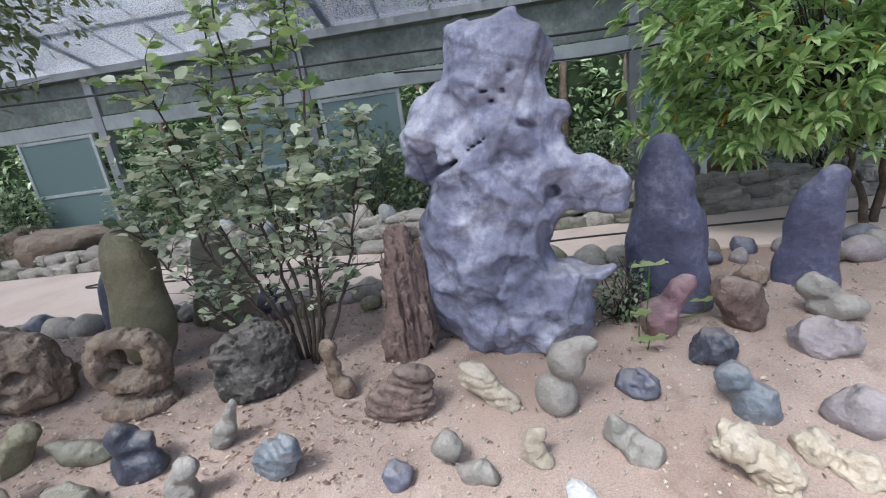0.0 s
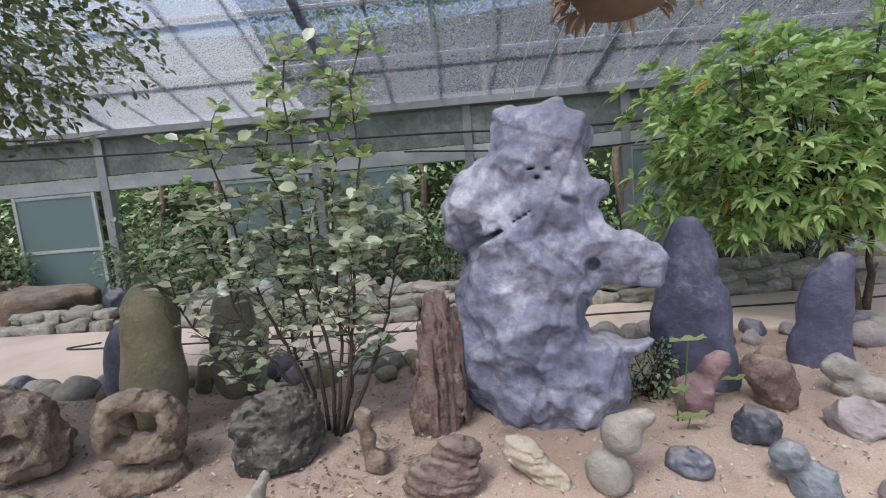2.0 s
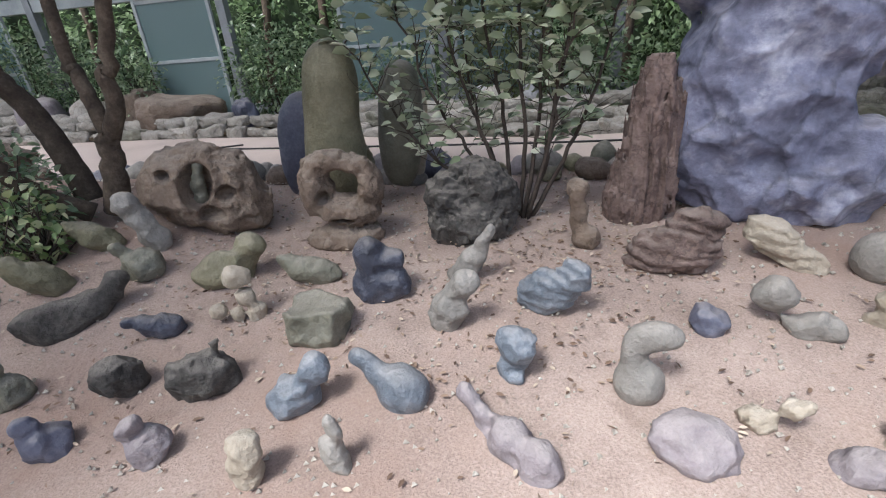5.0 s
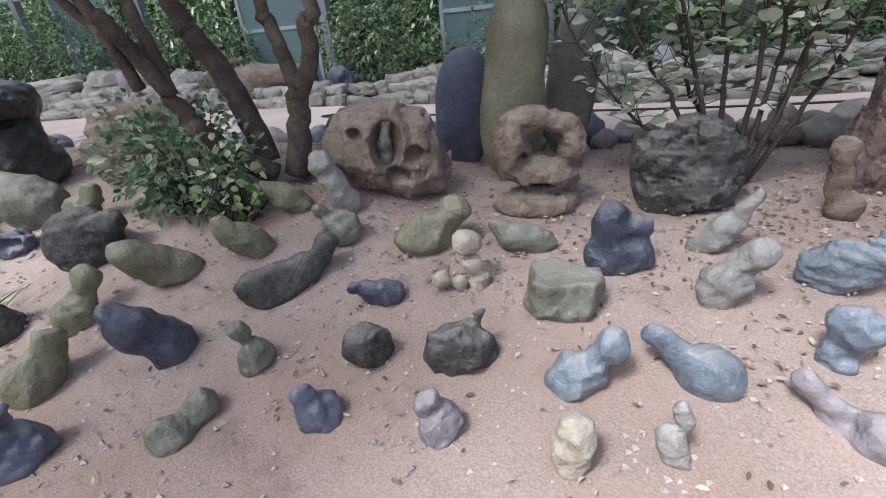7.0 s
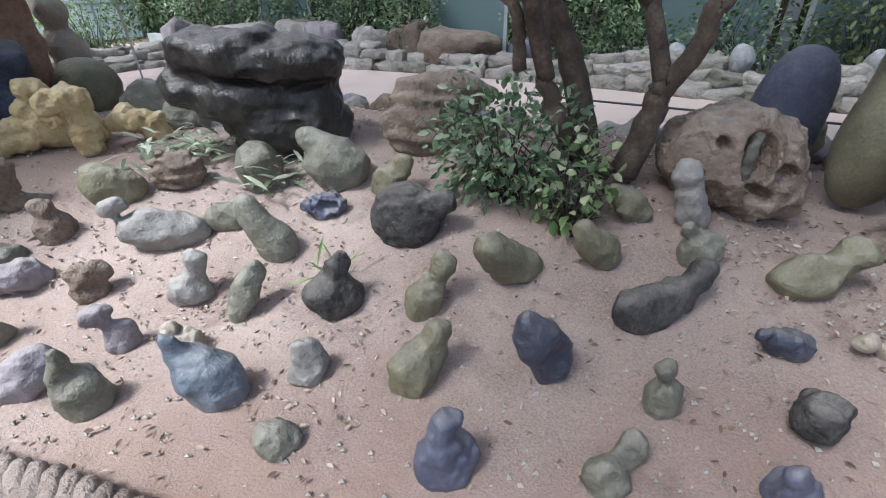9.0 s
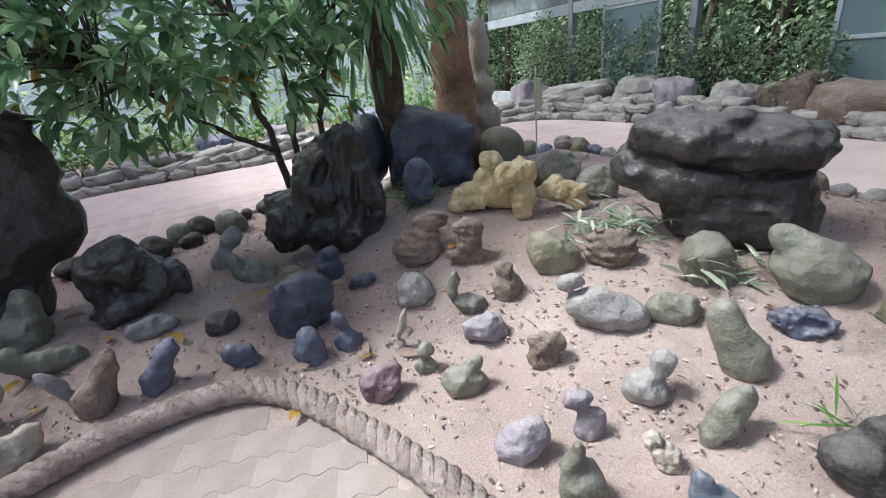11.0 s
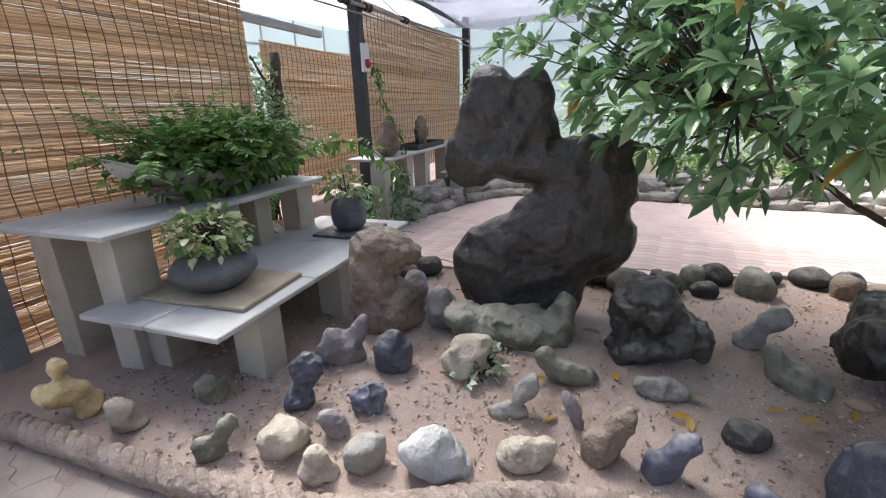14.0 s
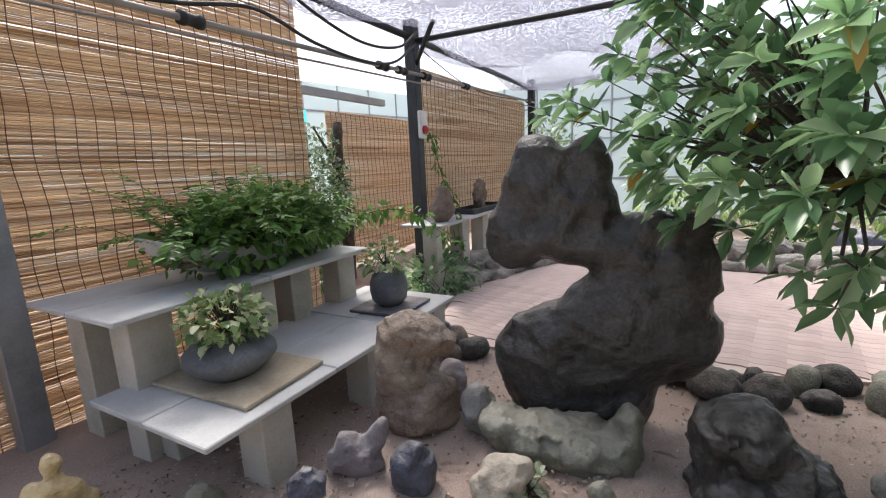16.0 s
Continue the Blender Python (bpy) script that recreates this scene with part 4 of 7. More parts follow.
rock('lumpy_stone', 'dark brown lumpy stone with a spike', (-2.336, 1.461, -0.034), 28.2, 'dark', [(0.014, 0.0, 0.063, 0.127, 0.088, 0.11, -15), (-0.058, 0.0, 0.062, 0.066, 0.052, 0.065, -15), (0.081, 0.0, 0.173, 0.018, 0.015, 0.054, -13)], seed=5, res=34, lumps=0.1, ridge=0.12)
rock('curled_stone', 'blue-grey curled stone on sand', (-1.958, 1.427, -0.039), 11.9, 'blue', [(0.032, 0.0, 0.049, 0.11, 0.073, 0.085, 18), (0.124, 0.0, 0.166, 0.063, 0.053, 0.063, 35)], seed=12)
rock('spoon_stone', 'smooth blue-grey spoon-shaped stone lying on sand', (-1.495, 1.495, -0.029), -11.0, 'blue', [(-0.042, 0.0, 0.041, 0.102, 0.085, 0.1, -16), (-0.206, 0.0, 0.149, 0.05, 0.032, 0.038, 5), (-0.14, 0.0, 0.098, 0.058, 0.041, 0.048, -37)], seed=19, res=32, lumps=0.03, scallop=0.176, ridge=0)
rock('small_stone', 'pale cream-grey stone half buried', (-1.949, 1.141, -0.070), 15.3, 'cream', [(0.006, 0.0, 0.072, 0.06, 0.054, 0.126, -5)], seed=26)
rock('finger_stone', 'pinkish finger-shaped stone standing in sand', (-1.673, 1.219, -0.063), -3.2, 'grey', [(0.003, 0.0, 0.172, 0.026, 0.022, 0.055, 15), (-0.005, 0.0, 0.049, 0.043, 0.037, 0.089, 17)], seed=33)
rock('duck_stone', 'small blue-grey stone like a duck', (-2.748, 1.138, -0.068), 51.3, 'slate', [(0.02, 0.0, 0.032, 0.082, 0.067, 0.079, -35), (-0.013, 0.0, 0.13, 0.043, 0.031, 0.037, -33)], seed=40)
rock('small_stone', 'two-tone grey and cream stone', (-2.339, 1.166, -0.068), 35.9, 'mauve', [(0.014, 0.0, 0.045, 0.067, 0.057, 0.091, -25), (-0.015, 0.0, 0.147, 0.038, 0.033, 0.049, -24)], seed=47)
rock('long_stone', 'grey-green long stone lying on sand', (-3.223, 0.929, -0.080), 67.8, 'moss', [(0.051, 0.0, 0.022, 0.076, 0.063, 0.074, 6), (0.182, 0.0, 0.049, 0.058, 0.049, 0.063, -1)], seed=54)
rock('spire_stone', 'grey spire-shaped stone leaning', (-1.427, 2.206, 0.083), -9.0, 'grey', [(0.115, 0.0, 0.203, 0.1, 0.032, 0.037, 63), (0.044, 0.0, 0.09, 0.094, 0.055, 0.065, 53), (-0.005, 0.0, 0.02, 0.077, 0.038, 0.045, 8)], seed=61)
rock('leaning_stone', 'grey-brown smooth stone leaning', (-1.437, 1.879, 0.033), -10.4, 'grey', [(0.078, 0.0, 0.219, 0.081, 0.05, 0.059, 50), (0.003, 0.0, 0.07, 0.108, 0.073, 0.086, 60)], seed=68)
rock('wave_stone', 'blue-grey rippled stone on sand', (-1.058, 2.028, 0.057), -21.3, 'blue', [(0.047, 0.0, 0.096, 0.134, 0.067, 0.096, 15), (0.158, 0.0, 0.194, 0.068, 0.048, 0.075, 14), (-0.012, 0.0, 0.029, 0.089, 0.046, 0.065, 16)], seed=75, res=36, lumps=0.05, strata=0.07)
rock('marbled_stone', 'blue marbled stone with pale patches', (-1.141, 1.640, -0.006), -23.8, 'blue', [(0.002, 0.0, 0.147, 0.077, 0.064, 0.075, 23), (-0.012, 0.0, 0.026, 0.056, 0.047, 0.067, 26)], seed=82, lumps=0.1, ridge=0.1)
rock('column_stone', 'yellowish column stone with a waist', (-0.870, 2.550, 0.116), -20.9, 'brown', [(0.0, 0.0, 0.303, 0.063, 0.052, 0.062, 6), (0.009, 0.0, 0.186, 0.053, 0.045, 0.092, 8), (0.053, 0.0, 0.056, 0.074, 0.063, 0.078, 10)], seed=89, res=30, lumps=0.07)
rock('long_stone', 'long mauve-grey stone with a raised head', (-1.012, 1.260, -0.059), -37.0, 'mauve', [(-0.345, 0.0, 0.094, 0.044, 0.035, 0.053, 36), (-0.287, 0.0, 0.018, 0.04, 0.032, 0.097, -2), (-0.166, 0.0, 0.03, 0.082, 0.066, 0.093, 6), (-0.049, 0.0, 0.019, 0.075, 0.06, 0.1, -3)], seed=96, res=40, lumps=0.05)
rock('curled_stone', 'smooth cream-grey curled stone', (-0.722, 1.614, -0.011), -0.5, 'grey', [(0.04, 0.0, 0.234, 0.085, 0.047, 0.055, 0), (-0.026, 0.0, 0.163, 0.046, 0.039, 0.079, 0), (0.003, 0.0, 0.04, 0.085, 0.072, 0.094, 1)], seed=6, res=30, lumps=0.03, scallop=0.176, ridge=0)
rock('layered_rock', 'brown layered rock with jagged ledges', (-0.539, 2.360, 0.101), -5.3, 'red', [(0.101, 0.0, 0.091, 0.194, 0.095, 0.119, 1), (0.175, 0.0, 0.228, 0.119, 0.06, 0.075, 0), (0.001, 0.0, 0.024, 0.115, 0.049, 0.061, 1)], seed=13, res=40, strata=0.12, ridge=0.08, lumps=0.08, scallop=0.1)
rock('layered_rock', 'beige flaky rock lying on sand', (0.152, 2.349, 0.100), -22.9, 'cream', [(-0.195, 0.0, 0.138, 0.12, 0.067, 0.083, -33), (-0.069, 0.0, 0.045, 0.118, 0.052, 0.065, -21)], seed=20, res=36, strata=0.12, ridge=0.08, lumps=0.08, scallop=0.1)
rock('snake_stone', 'pale grey three-lobed winding stone', (0.385, 2.323, 0.097), -28.4, 'grey', [(-0.013, 0.0, 0.077, 0.114, 0.097, 0.123, 12), (0.052, 0.0, 0.287, 0.1, 0.085, 0.1, 28), (0.137, 0.0, 0.39, 0.072, 0.041, 0.048, 20)], seed=27, res=32, lumps=0.03, scallop=0.176, ridge=0)
rock('small_stone', 'dark blue pitted stone with veins', (0.807, 2.385, 0.104), -35.9, 'slate', [(-0.013, 0.0, 0.051, 0.12, 0.076, 0.085, 14)], seed=34, lumps=0.1, ridge=0.12, pits=0.1)
rock('fin_stone', 'smooth grey fin-shaped stone', (0.726, 1.988, 0.051), -40.1, 'grey', [(-0.058, 0.0, 0.032, 0.112, 0.07, 0.083, 0), (-0.164, 0.0, 0.082, 0.054, 0.046, 0.072, -23)], seed=41)
rock('white_stone', 'white angular boulder on sand', (0.363, 1.662, -0.003), -38.0, 'white', [(-0.015, 0.0, 0.045, 0.136, 0.081, 0.101, 28), (0.002, 0.0, 0.184, 0.061, 0.049, 0.086, 25)], seed=48, res=32, lumps=0.06)
rock('seal_stone', 'small cream stone stacked like a seal', (0.235, 1.994, 0.052), -29.1, 'cream', [(-0.005, 0.0, 0.023, 0.082, 0.04, 0.048, 17), (-0.02, 0.0, 0.098, 0.053, 0.045, 0.061, 16), (0.0, 0.0, 0.169, 0.047, 0.029, 0.035, 14)], seed=55)
rock('saddle_stone', 'white and brown saddle-shaped stone', (-0.010, 1.927, 0.041), -23.4, 'grey', [(-0.177, 0.0, 0.128, 0.078, 0.063, 0.075, -38), (-0.036, 0.0, 0.028, 0.104, 0.054, 0.064, 2)], seed=62)
rock('pebble', 'small round blue-grey pebble', (-0.409, 1.939, 0.043), -10.9, 'slate', [(-0.001, 0.0, 0.04, 0.073, 0.065, 0.08, 7)], seed=69)
rock('lumpy_stone', 'mauve-grey lumpy stone half buried in sand', (-0.608, 1.392, -0.043), -6.3, 'mauve', [(0.0, 0.0, 0.042, 0.12, 0.091, 0.102, 8)], seed=76)
rock('small_stone', 'mauve-grey flat stone lying on sand', (-0.150, 1.378, -0.045), -27.5, 'mauve', [(-0.006, 0.0, 0.023, 0.1, 0.059, 0.066, 29)], seed=83)
rock('rock_chip', 'broken cream rock chip on sand', (-0.365, 1.522, -0.025), -16.2, 'cream', [(-0.02, 0.0, 0.017, 0.054, 0.041, 0.048, -11), (0.069, 0.0, 0.088, 0.051, 0.028, 0.032, 34)], seed=90, lumps=0.12, ridge=0.15)
rock('small_stone', 'small cream saddle stone on sand', (0.007, 1.458, -0.034), -31.6, 'cream', [(-0.007, 0.0, 0.019, 0.07, 0.052, 0.061, 30), (-0.054, 0.0, 0.078, 0.034, 0.029, 0.051, 28)], seed=0)
rock('lumpy_stone', 'mauve craggy stone on bright sand', (0.357, 1.411, -0.041), -43.4, 'mauve', [(-0.014, 0.0, 0.03, 0.063, 0.056, 0.085, 38)], seed=7, lumps=0.1, ridge=0.2)
rock('purple_stone', 'purple-red smooth stone leaning on others', (1.117, 2.955, 0.120), -20.8, 'purple', [(0.107, 0.0, 0.274, 0.131, 0.067, 0.078, 57), (-0.001, 0.0, 0.094, 0.12, 0.102, 0.136, 5)], seed=14)
rock('curled_stone', 'red-brown curled smooth stone', (1.635, 2.939, 0.120), -30.2, 'red', [(-0.07, 0.0, 0.212, 0.142, 0.098, 0.115, -12), (-0.005, 0.0, 0.069, 0.113, 0.092, 0.108, 9)], seed=21)
rock('small_stone', 'tan knobbly stone on other stones', (2.003, 3.539, 0.108), -30.4, 'brown', [(-0.005, 0.0, 0.073, 0.12, 0.088, 0.099, 6)], seed=28, lumps=0.08)
rock('small_stone', 'dark navy broken stone', (1.283, 2.592, 0.118), -27.2, 'navy', [(-0.004, 0.0, 0.07, 0.115, 0.101, 0.113, 10)], seed=35, lumps=0.1, ridge=0.15)
rock('veined_stone', 'blue-grey stone with white veins', (1.307, 2.185, 0.080), -32.6, 'blue', [(-0.137, 0.0, 0.159, 0.081, 0.069, 0.086, -46), (-0.028, 0.0, 0.052, 0.095, 0.08, 0.11, -18)], seed=42)
rock('bird_stone', 'grey-brown bird-shaped stone lying on sand', (2.168, 2.959, 0.120), -37.9, 'grey', [(-0.11, 0.0, 0.182, 0.104, 0.07, 0.083, 10), (-0.008, 0.0, 0.061, 0.14, 0.077, 0.09, 12)], seed=49)
rock('craggy_rock', 'mauve craggy stone lying on sand', (1.854, 2.618, 0.119), -37.2, 'mauve', [(-0.009, 0.0, 0.067, 0.166, 0.098, 0.11, 14)], seed=56, lumps=0.1, ridge=0.2, res=30)
rock('flat_stone', 'flat mauve-grey stone on sand', (1.671, 2.104, 0.069), -41.2, 'mauve', [(-0.011, 0.0, 0.059, 0.144, 0.108, 0.121, 24)], seed=63, lumps=0.06)
rock('coral_stone', 'yellow knobbly coral-like stone', (1.147, 1.820, 0.023), -34.6, 'cream', knobs([(-0.132, 0.0, 0.153, 0.087, 0.066, 0.078, 24), (-0.019, 0.0, 0.108, 0.075, 0.063, 0.081, 26), (-0.003, 0.0, 0.004, 0.058, 0.042, 0.05, 28)], 26, 0.022, 0.042, 70), seed=70, lumps=0.14, ridge=0.12, res=56)
rock('coral_stone', 'cream knobbly coral-like stone', (1.476, 1.859, 0.030), -41.6, 'cream', knobs([(-0.129, 0.0, 0.049, 0.069, 0.057, 0.067, 29), (-0.005, 0.0, 0.02, 0.07, 0.05, 0.059, 31)], 22, 0.022, 0.042, 77), seed=77, lumps=0.14, ridge=0.12, res=56)
rock('table_rock', 'great dark layered table rock with an overhanging top', (-5.55, 1.97, 0.33), 37.0, 'black', [(-0.101, 0, 0.569, 0.293, 0.3, 0.142, -6), (0.238, 0, 0.548, 0.264, 0.3, 0.126, -6), (0.436, 0, 0.534, 0.079, 0.17, 0.084, -2), (-0.308, -0.04, 0.616, 0.121, 0.18, 0.101, 9), (0.065, -0.05, 0.684, 0.074, 0.1, 0.039, 12), (-0.061, 0, 0.364, 0.369, 0.26, 0.202, -6), (-0.4, -0.04, 0.422, 0.122, 0.16, 0.12, -1), (0.112, 0.03, 0.187, 0.373, 0.26, 0.219, -2), (0.264, 0.03, 0.283, 0.202, 0.22, 0.23, -1), (0.31, 0.03, 0.127, 0.205, 0.22, 0.146, 0)], cuts=[(0.334, -0.3, 0.42, 0.198, 0.22, 0.035, 8), (-0.056, -0.33, 0.462, 0.269, 0.18, 0.023, -10)], even=0.42, seed=84, res=110, blend=0.4, lumps=0.08, strata=0.03, ridge=0.05, scallop=0.36, cell=0.6, category='rock')
rock('layered_rock', 'reddish brown layered boulder beside a shrub', (-4.500, 2.500, 0.376), 40.4, 'brown', [(-0.058, 0.0, 0.307, 0.315, 0.096, 0.12, -5), (-0.166, 0.0, 0.117, 0.284, 0.171, 0.214, -7), (0.04, 0.0, -0.035, 0.178, 0.136, 0.17, -8)], seed=91, res=54, lumps=0.06, strata=0.08, ridge=0.06, scallop=0.12)
rock('round_stone', 'smooth round grey-green stone with a waist', (-5.303, 1.696, 0.227), 35.9, 'moss', [(-0.034, 0.0, 0.142, 0.131, 0.111, 0.139, 2), (-0.003, 0.0, 0.005, 0.139, 0.055, 0.065, 3)], seed=1)
rock('notched_stone', 'large grey-green boulder with a notch', (-4.885, 1.922, 0.257), 24.5, 'moss', [(-0.064, 0.0, 0.092, 0.193, 0.138, 0.162, -14), (-0.211, 0.0, 0.252, 0.064, 0.048, 0.056, 5)], seed=8, res=32, lumps=0.04)
rock('crinkled_stone', 'small blue-violet crinkled stone', (-4.860, 1.679, 0.168), 26.6, 'slate', [(-0.008, 0.0, 0.035, 0.114, 0.069, 0.077, 9)], seed=15, lumps=0.15, ridge=0.3)
rock('slug_stone', 'smooth grey-green slug-shaped stone', (-4.907, 1.357, 0.056), 32.3, 'moss', [(-0.111, 0.0, 0.248, 0.065, 0.055, 0.091, 6), (-0.009, 0.0, 0.06, 0.105, 0.089, 0.13, 9), (-0.074, 0.0, 0.161, 0.075, 0.064, 0.101, 8)], seed=22, lumps=0.03, scallop=0.176, ridge=0)
rock('pitted_boulder', 'dark grey pitted boulder in sand', (-4.329, 1.719, 0.152), 12.4, 'dark', [(-0.033, 0.0, 0.073, 0.181, 0.153, 0.18, 20), (0.157, 0.0, 0.174, 0.074, 0.053, 0.063, 19)], seed=29, res=48, lumps=0.05, scallop=0.16, cell=2.2)
rock('bird_stone', 'olive bird-shaped stone with a dark spot', (-4.631, 1.910, 0.237), 18.8, 'olive', [(0.03, 0.0, 0.065, 0.126, 0.073, 0.085, 37), (0.114, 0.0, 0.168, 0.065, 0.047, 0.056, 10)], seed=36)
rock('pointed_stone', 'dark grey-green pointed stone', (-4.448, 1.185, -0.025), 63.0, 'dark', [(0.035, 0.0, 0.062, 0.144, 0.098, 0.116, -27), (0.07, 0.0, 0.206, 0.053, 0.045, 0.079, -24)], seed=43, lumps=0.08)
rock('upright_stone', 'grey-green upright stone with a flat top', (-4.809, 0.979, -0.054), 71.4, 'moss', [(0.058, 0.0, 0.11, 0.067, 0.06, 0.168, -31)], seed=50, lumps=0.06)
rock('knobbly_stone', 'blue-grey stone with a knobbly top', (-3.656, 0.773, -0.080), 63.3, 'slate', [(0.027, 0.0, 0.044, 0.112, 0.086, 0.102, -42), (0.039, 0.0, 0.191, 0.053, 0.045, 0.065, -38)], seed=57, lumps=0.07, ridge=0.08)
rock('small_stone', 'grey stone with a bluish cap', (-4.295, 0.864, -0.079), 69.7, 'grey', [(0.025, 0.0, 0.035, 0.085, 0.065, 0.077, -38), (0.019, 0.0, 0.128, 0.058, 0.039, 0.046, -36)], seed=64)
rock('bird_stone', 'olive stone like a sitting bird', (-4.067, 1.335, 0.007), 53.5, 'olive', [(0.027, 0.0, 0.058, 0.092, 0.078, 0.112, -22), (0.114, 0.0, 0.197, 0.07, 0.05, 0.059, -19)], seed=71)
rock('leaning_stone', 'olive-brown smooth stone leaning', (-3.921, 1.019, -0.068), 59.6, 'olive', [(0.033, 0.0, 0.061, 0.101, 0.086, 0.126, -32), (0.129, 0.0, 0.177, 0.056, 0.048, 0.073, -28)], seed=78)
rock('small_stone', 'small grey-green stone on sand', (-4.168, 0.576, -0.080), 77.5, 'moss', [(0.027, 0.0, 0.029, 0.071, 0.064, 0.076, -49)], seed=85)
rock('pointed_stone', 'blue-grey pointed stone standing in sand', (-4.522, 0.652, -0.080), 34.9, 'blue', [(-0.006, 0.0, 0.072, 0.112, 0.095, 0.16, 17), (-0.08, 0.0, 0.214, 0.041, 0.035, 0.091, 15)], seed=92)
rock('pointed_stone', 'yellow-green pointed pebble in sand', (-4.901, 0.394, -0.080), 57.5, 'moss', [(0.008, 0.0, 0.057, 0.087, 0.074, 0.116, -10), (-0.022, 0.0, 0.198, 0.041, 0.035, 0.09, -9)], seed=2)
rock('lobed_stone', 'mauve-grey stone with two lobes', (-5.186, 0.316, -0.080), 66.4, 'mauve', [(0.012, 0.0, 0.045, 0.093, 0.079, 0.094, -18), (0.073, 0.0, 0.114, 0.073, 0.057, 0.067, -17)], seed=9)
rock('crumbly_stone', 'pale pinkish crumbly stone', (-4.829, 0.765, -0.078), 42.7, 'cream', [(-0.0, 0.0, 0.039, 0.054, 0.046, 0.076, 5), (-0.05, 0.0, 0.111, 0.032, 0.027, 0.055, 5)], seed=16, lumps=0.15, ridge=0.2)
rock('leaning_stone', 'mauve-grey leaning pointed stone', (-5.113, 0.638, -0.078), 54.0, 'mauve', [(-0.044, 0.0, 0.19, 0.047, 0.04, 0.067, -70), (0.006, 0.0, 0.05, 0.065, 0.055, 0.092, -6)], seed=23)
rock('saddle_stone', 'grey saddle-shaped stone on sand', (-5.103, 0.962, -0.033), 45.0, 'grey', [(0.056, 0.0, 0.195, 0.055, 0.047, 0.082, 1), (0.001, 0.0, 0.05, 0.099, 0.08, 0.095, 1)], seed=30)
rock('anvil_stone', 'brown anvil-shaped stone on sand', (-5.532, 0.735, -0.022), 59.1, 'brown', [(0.033, 0.0, 0.127, 0.099, 0.053, 0.062, -9), (0.005, 0.0, 0.026, 0.095, 0.048, 0.057, -9)], seed=37, res=28)
rock('small_stone', 'small mauve-brown stone on sand', (-5.852, 0.598, 0.010), 66.7, 'mauve', [(0.013, 0.0, 0.045, 0.117, 0.078, 0.088, -13)], seed=44, lumps=0.1, ridge=0.1)
rock('turtle_stone', 'grey turtle-like stone with a small head', (-5.637, 0.329, -0.066), 71.7, 'moss', [(0.015, 0.0, 0.045, 0.12, 0.075, 0.089, -19), (0.077, 0.0, 0.145, 0.039, 0.033, 0.039, -18)], seed=51)
rock('small_stone', 'dark purple small stone on sand', (-5.852, -0.045, -0.069), 84.1, 'purple', [(0.023, 0.0, 0.051, 0.104, 0.083, 0.098, -27), (0.096, 0.0, 0.126, 0.043, 0.037, 0.045, -26)], seed=58, lumps=0.1)
rock('stacked_stone', 'small yellow-green stacked stones', (-5.858, 0.235, -0.050), 76.2, 'moss', [(0.009, 0.0, 0.024, 0.07, 0.041, 0.049, -21), (0.013, 0.0, 0.123, 0.043, 0.036, 0.047, -20)], seed=65)
rock('bone_stone', 'cream bone-like stone lying on sand', (-6.078, 0.174, -0.024), 79.1, 'cream', [(0.034, 0.0, 0.152, 0.023, 0.02, 0.117, -20), (0.009, 0.0, 0.022, 0.033, 0.028, 0.043, -21)], seed=72)
rock('flat_stone', 'beige-grey flat stone tilted in sand', (-6.367, 0.392, 0.082), 75.5, 'grey', [(0.023, 0.0, 0.061, 0.124, 0.102, 0.115, -16)], seed=79)
rock('bird_stone', 'dark small bird-like stone on sand', (-6.059, 0.640, 0.073), 67.7, 'moss', [(-0.088, 0.0, 0.178, 0.035, 0.029, 0.101, -12), (0.01, 0.0, 0.037, 0.099, 0.058, 0.068, -13)], seed=86)
rock('seal_stone', 'brown seal-shaped small stone on sand', (-6.005, 0.857, 0.123), 62.4, 'brown', [(-0.005, 0.0, 0.17, 0.059, 0.049, 0.058, -9), (0.011, 0.0, 0.044, 0.088, 0.075, 0.091, -9)], seed=93)
rock('turtle_stone', 'grey turtle-shaped stone with light back', (-5.452, 1.184, 0.083), 47.4, 'grey', [(-0.065, 0.0, 0.07, 0.227, 0.098, 0.115, -13), (-0.239, 0.0, 0.234, 0.075, 0.046, 0.054, -2), (-0.098, 0.0, 0.155, 0.072, 0.038, 0.045, -2)], seed=3, res=32)
rock('ball_stone', 'round tan-olive ball stone', (-6.002, 1.189, 0.214), 55.7, 'olive', [(0.012, 0.0, 0.087, 0.152, 0.131, 0.147, -6)], seed=10, lumps=0.03)
rock('layered_rock', 'flat brown layered stone beside bamboo grass', (-5.780, 1.456, 0.237), 47.9, 'brown', [(0.004, 0.0, 0.087, 0.151, 0.081, 0.129, -3)], seed=17, strata=0.12, ridge=0.08, lumps=0.08, scallop=0.1)
rock('small_stone', 'moss-brown angular stone on sand', (-5.286, 1.399, 0.123), 40.2, 'moss', [(-0.002, 0.0, 0.049, 0.117, 0.088, 0.099, 2)], seed=24, lumps=0.1)
rock('layered_rock', 'brown eroded mushroom-like rock', (-6.655, 0.566, 0.211), 73.6, 'brown', [(0.029, 0.0, 0.08, 0.169, 0.123, 0.145, -13), (0.146, 0.0, 0.273, 0.115, 0.045, 0.053, -11), (0.092, 0.0, 0.206, 0.086, 0.066, 0.078, -12)], seed=31, res=32, strata=0.12, ridge=0.08, lumps=0.08, scallop=0.1)
rock('layered_rock', 'brown eroded ledge-like rock', (-6.359, 0.846, 0.223), 66.1, 'brown', [(-0.011, 0.0, 0.236, 0.105, 0.051, 0.06, -9), (-0.01, 0.0, 0.137, 0.085, 0.072, 0.085, -10), (0.008, 0.0, 0.028, 0.191, 0.047, 0.055, -10)], seed=38, res=32, strata=0.12, ridge=0.08, lumps=0.08, scallop=0.1)
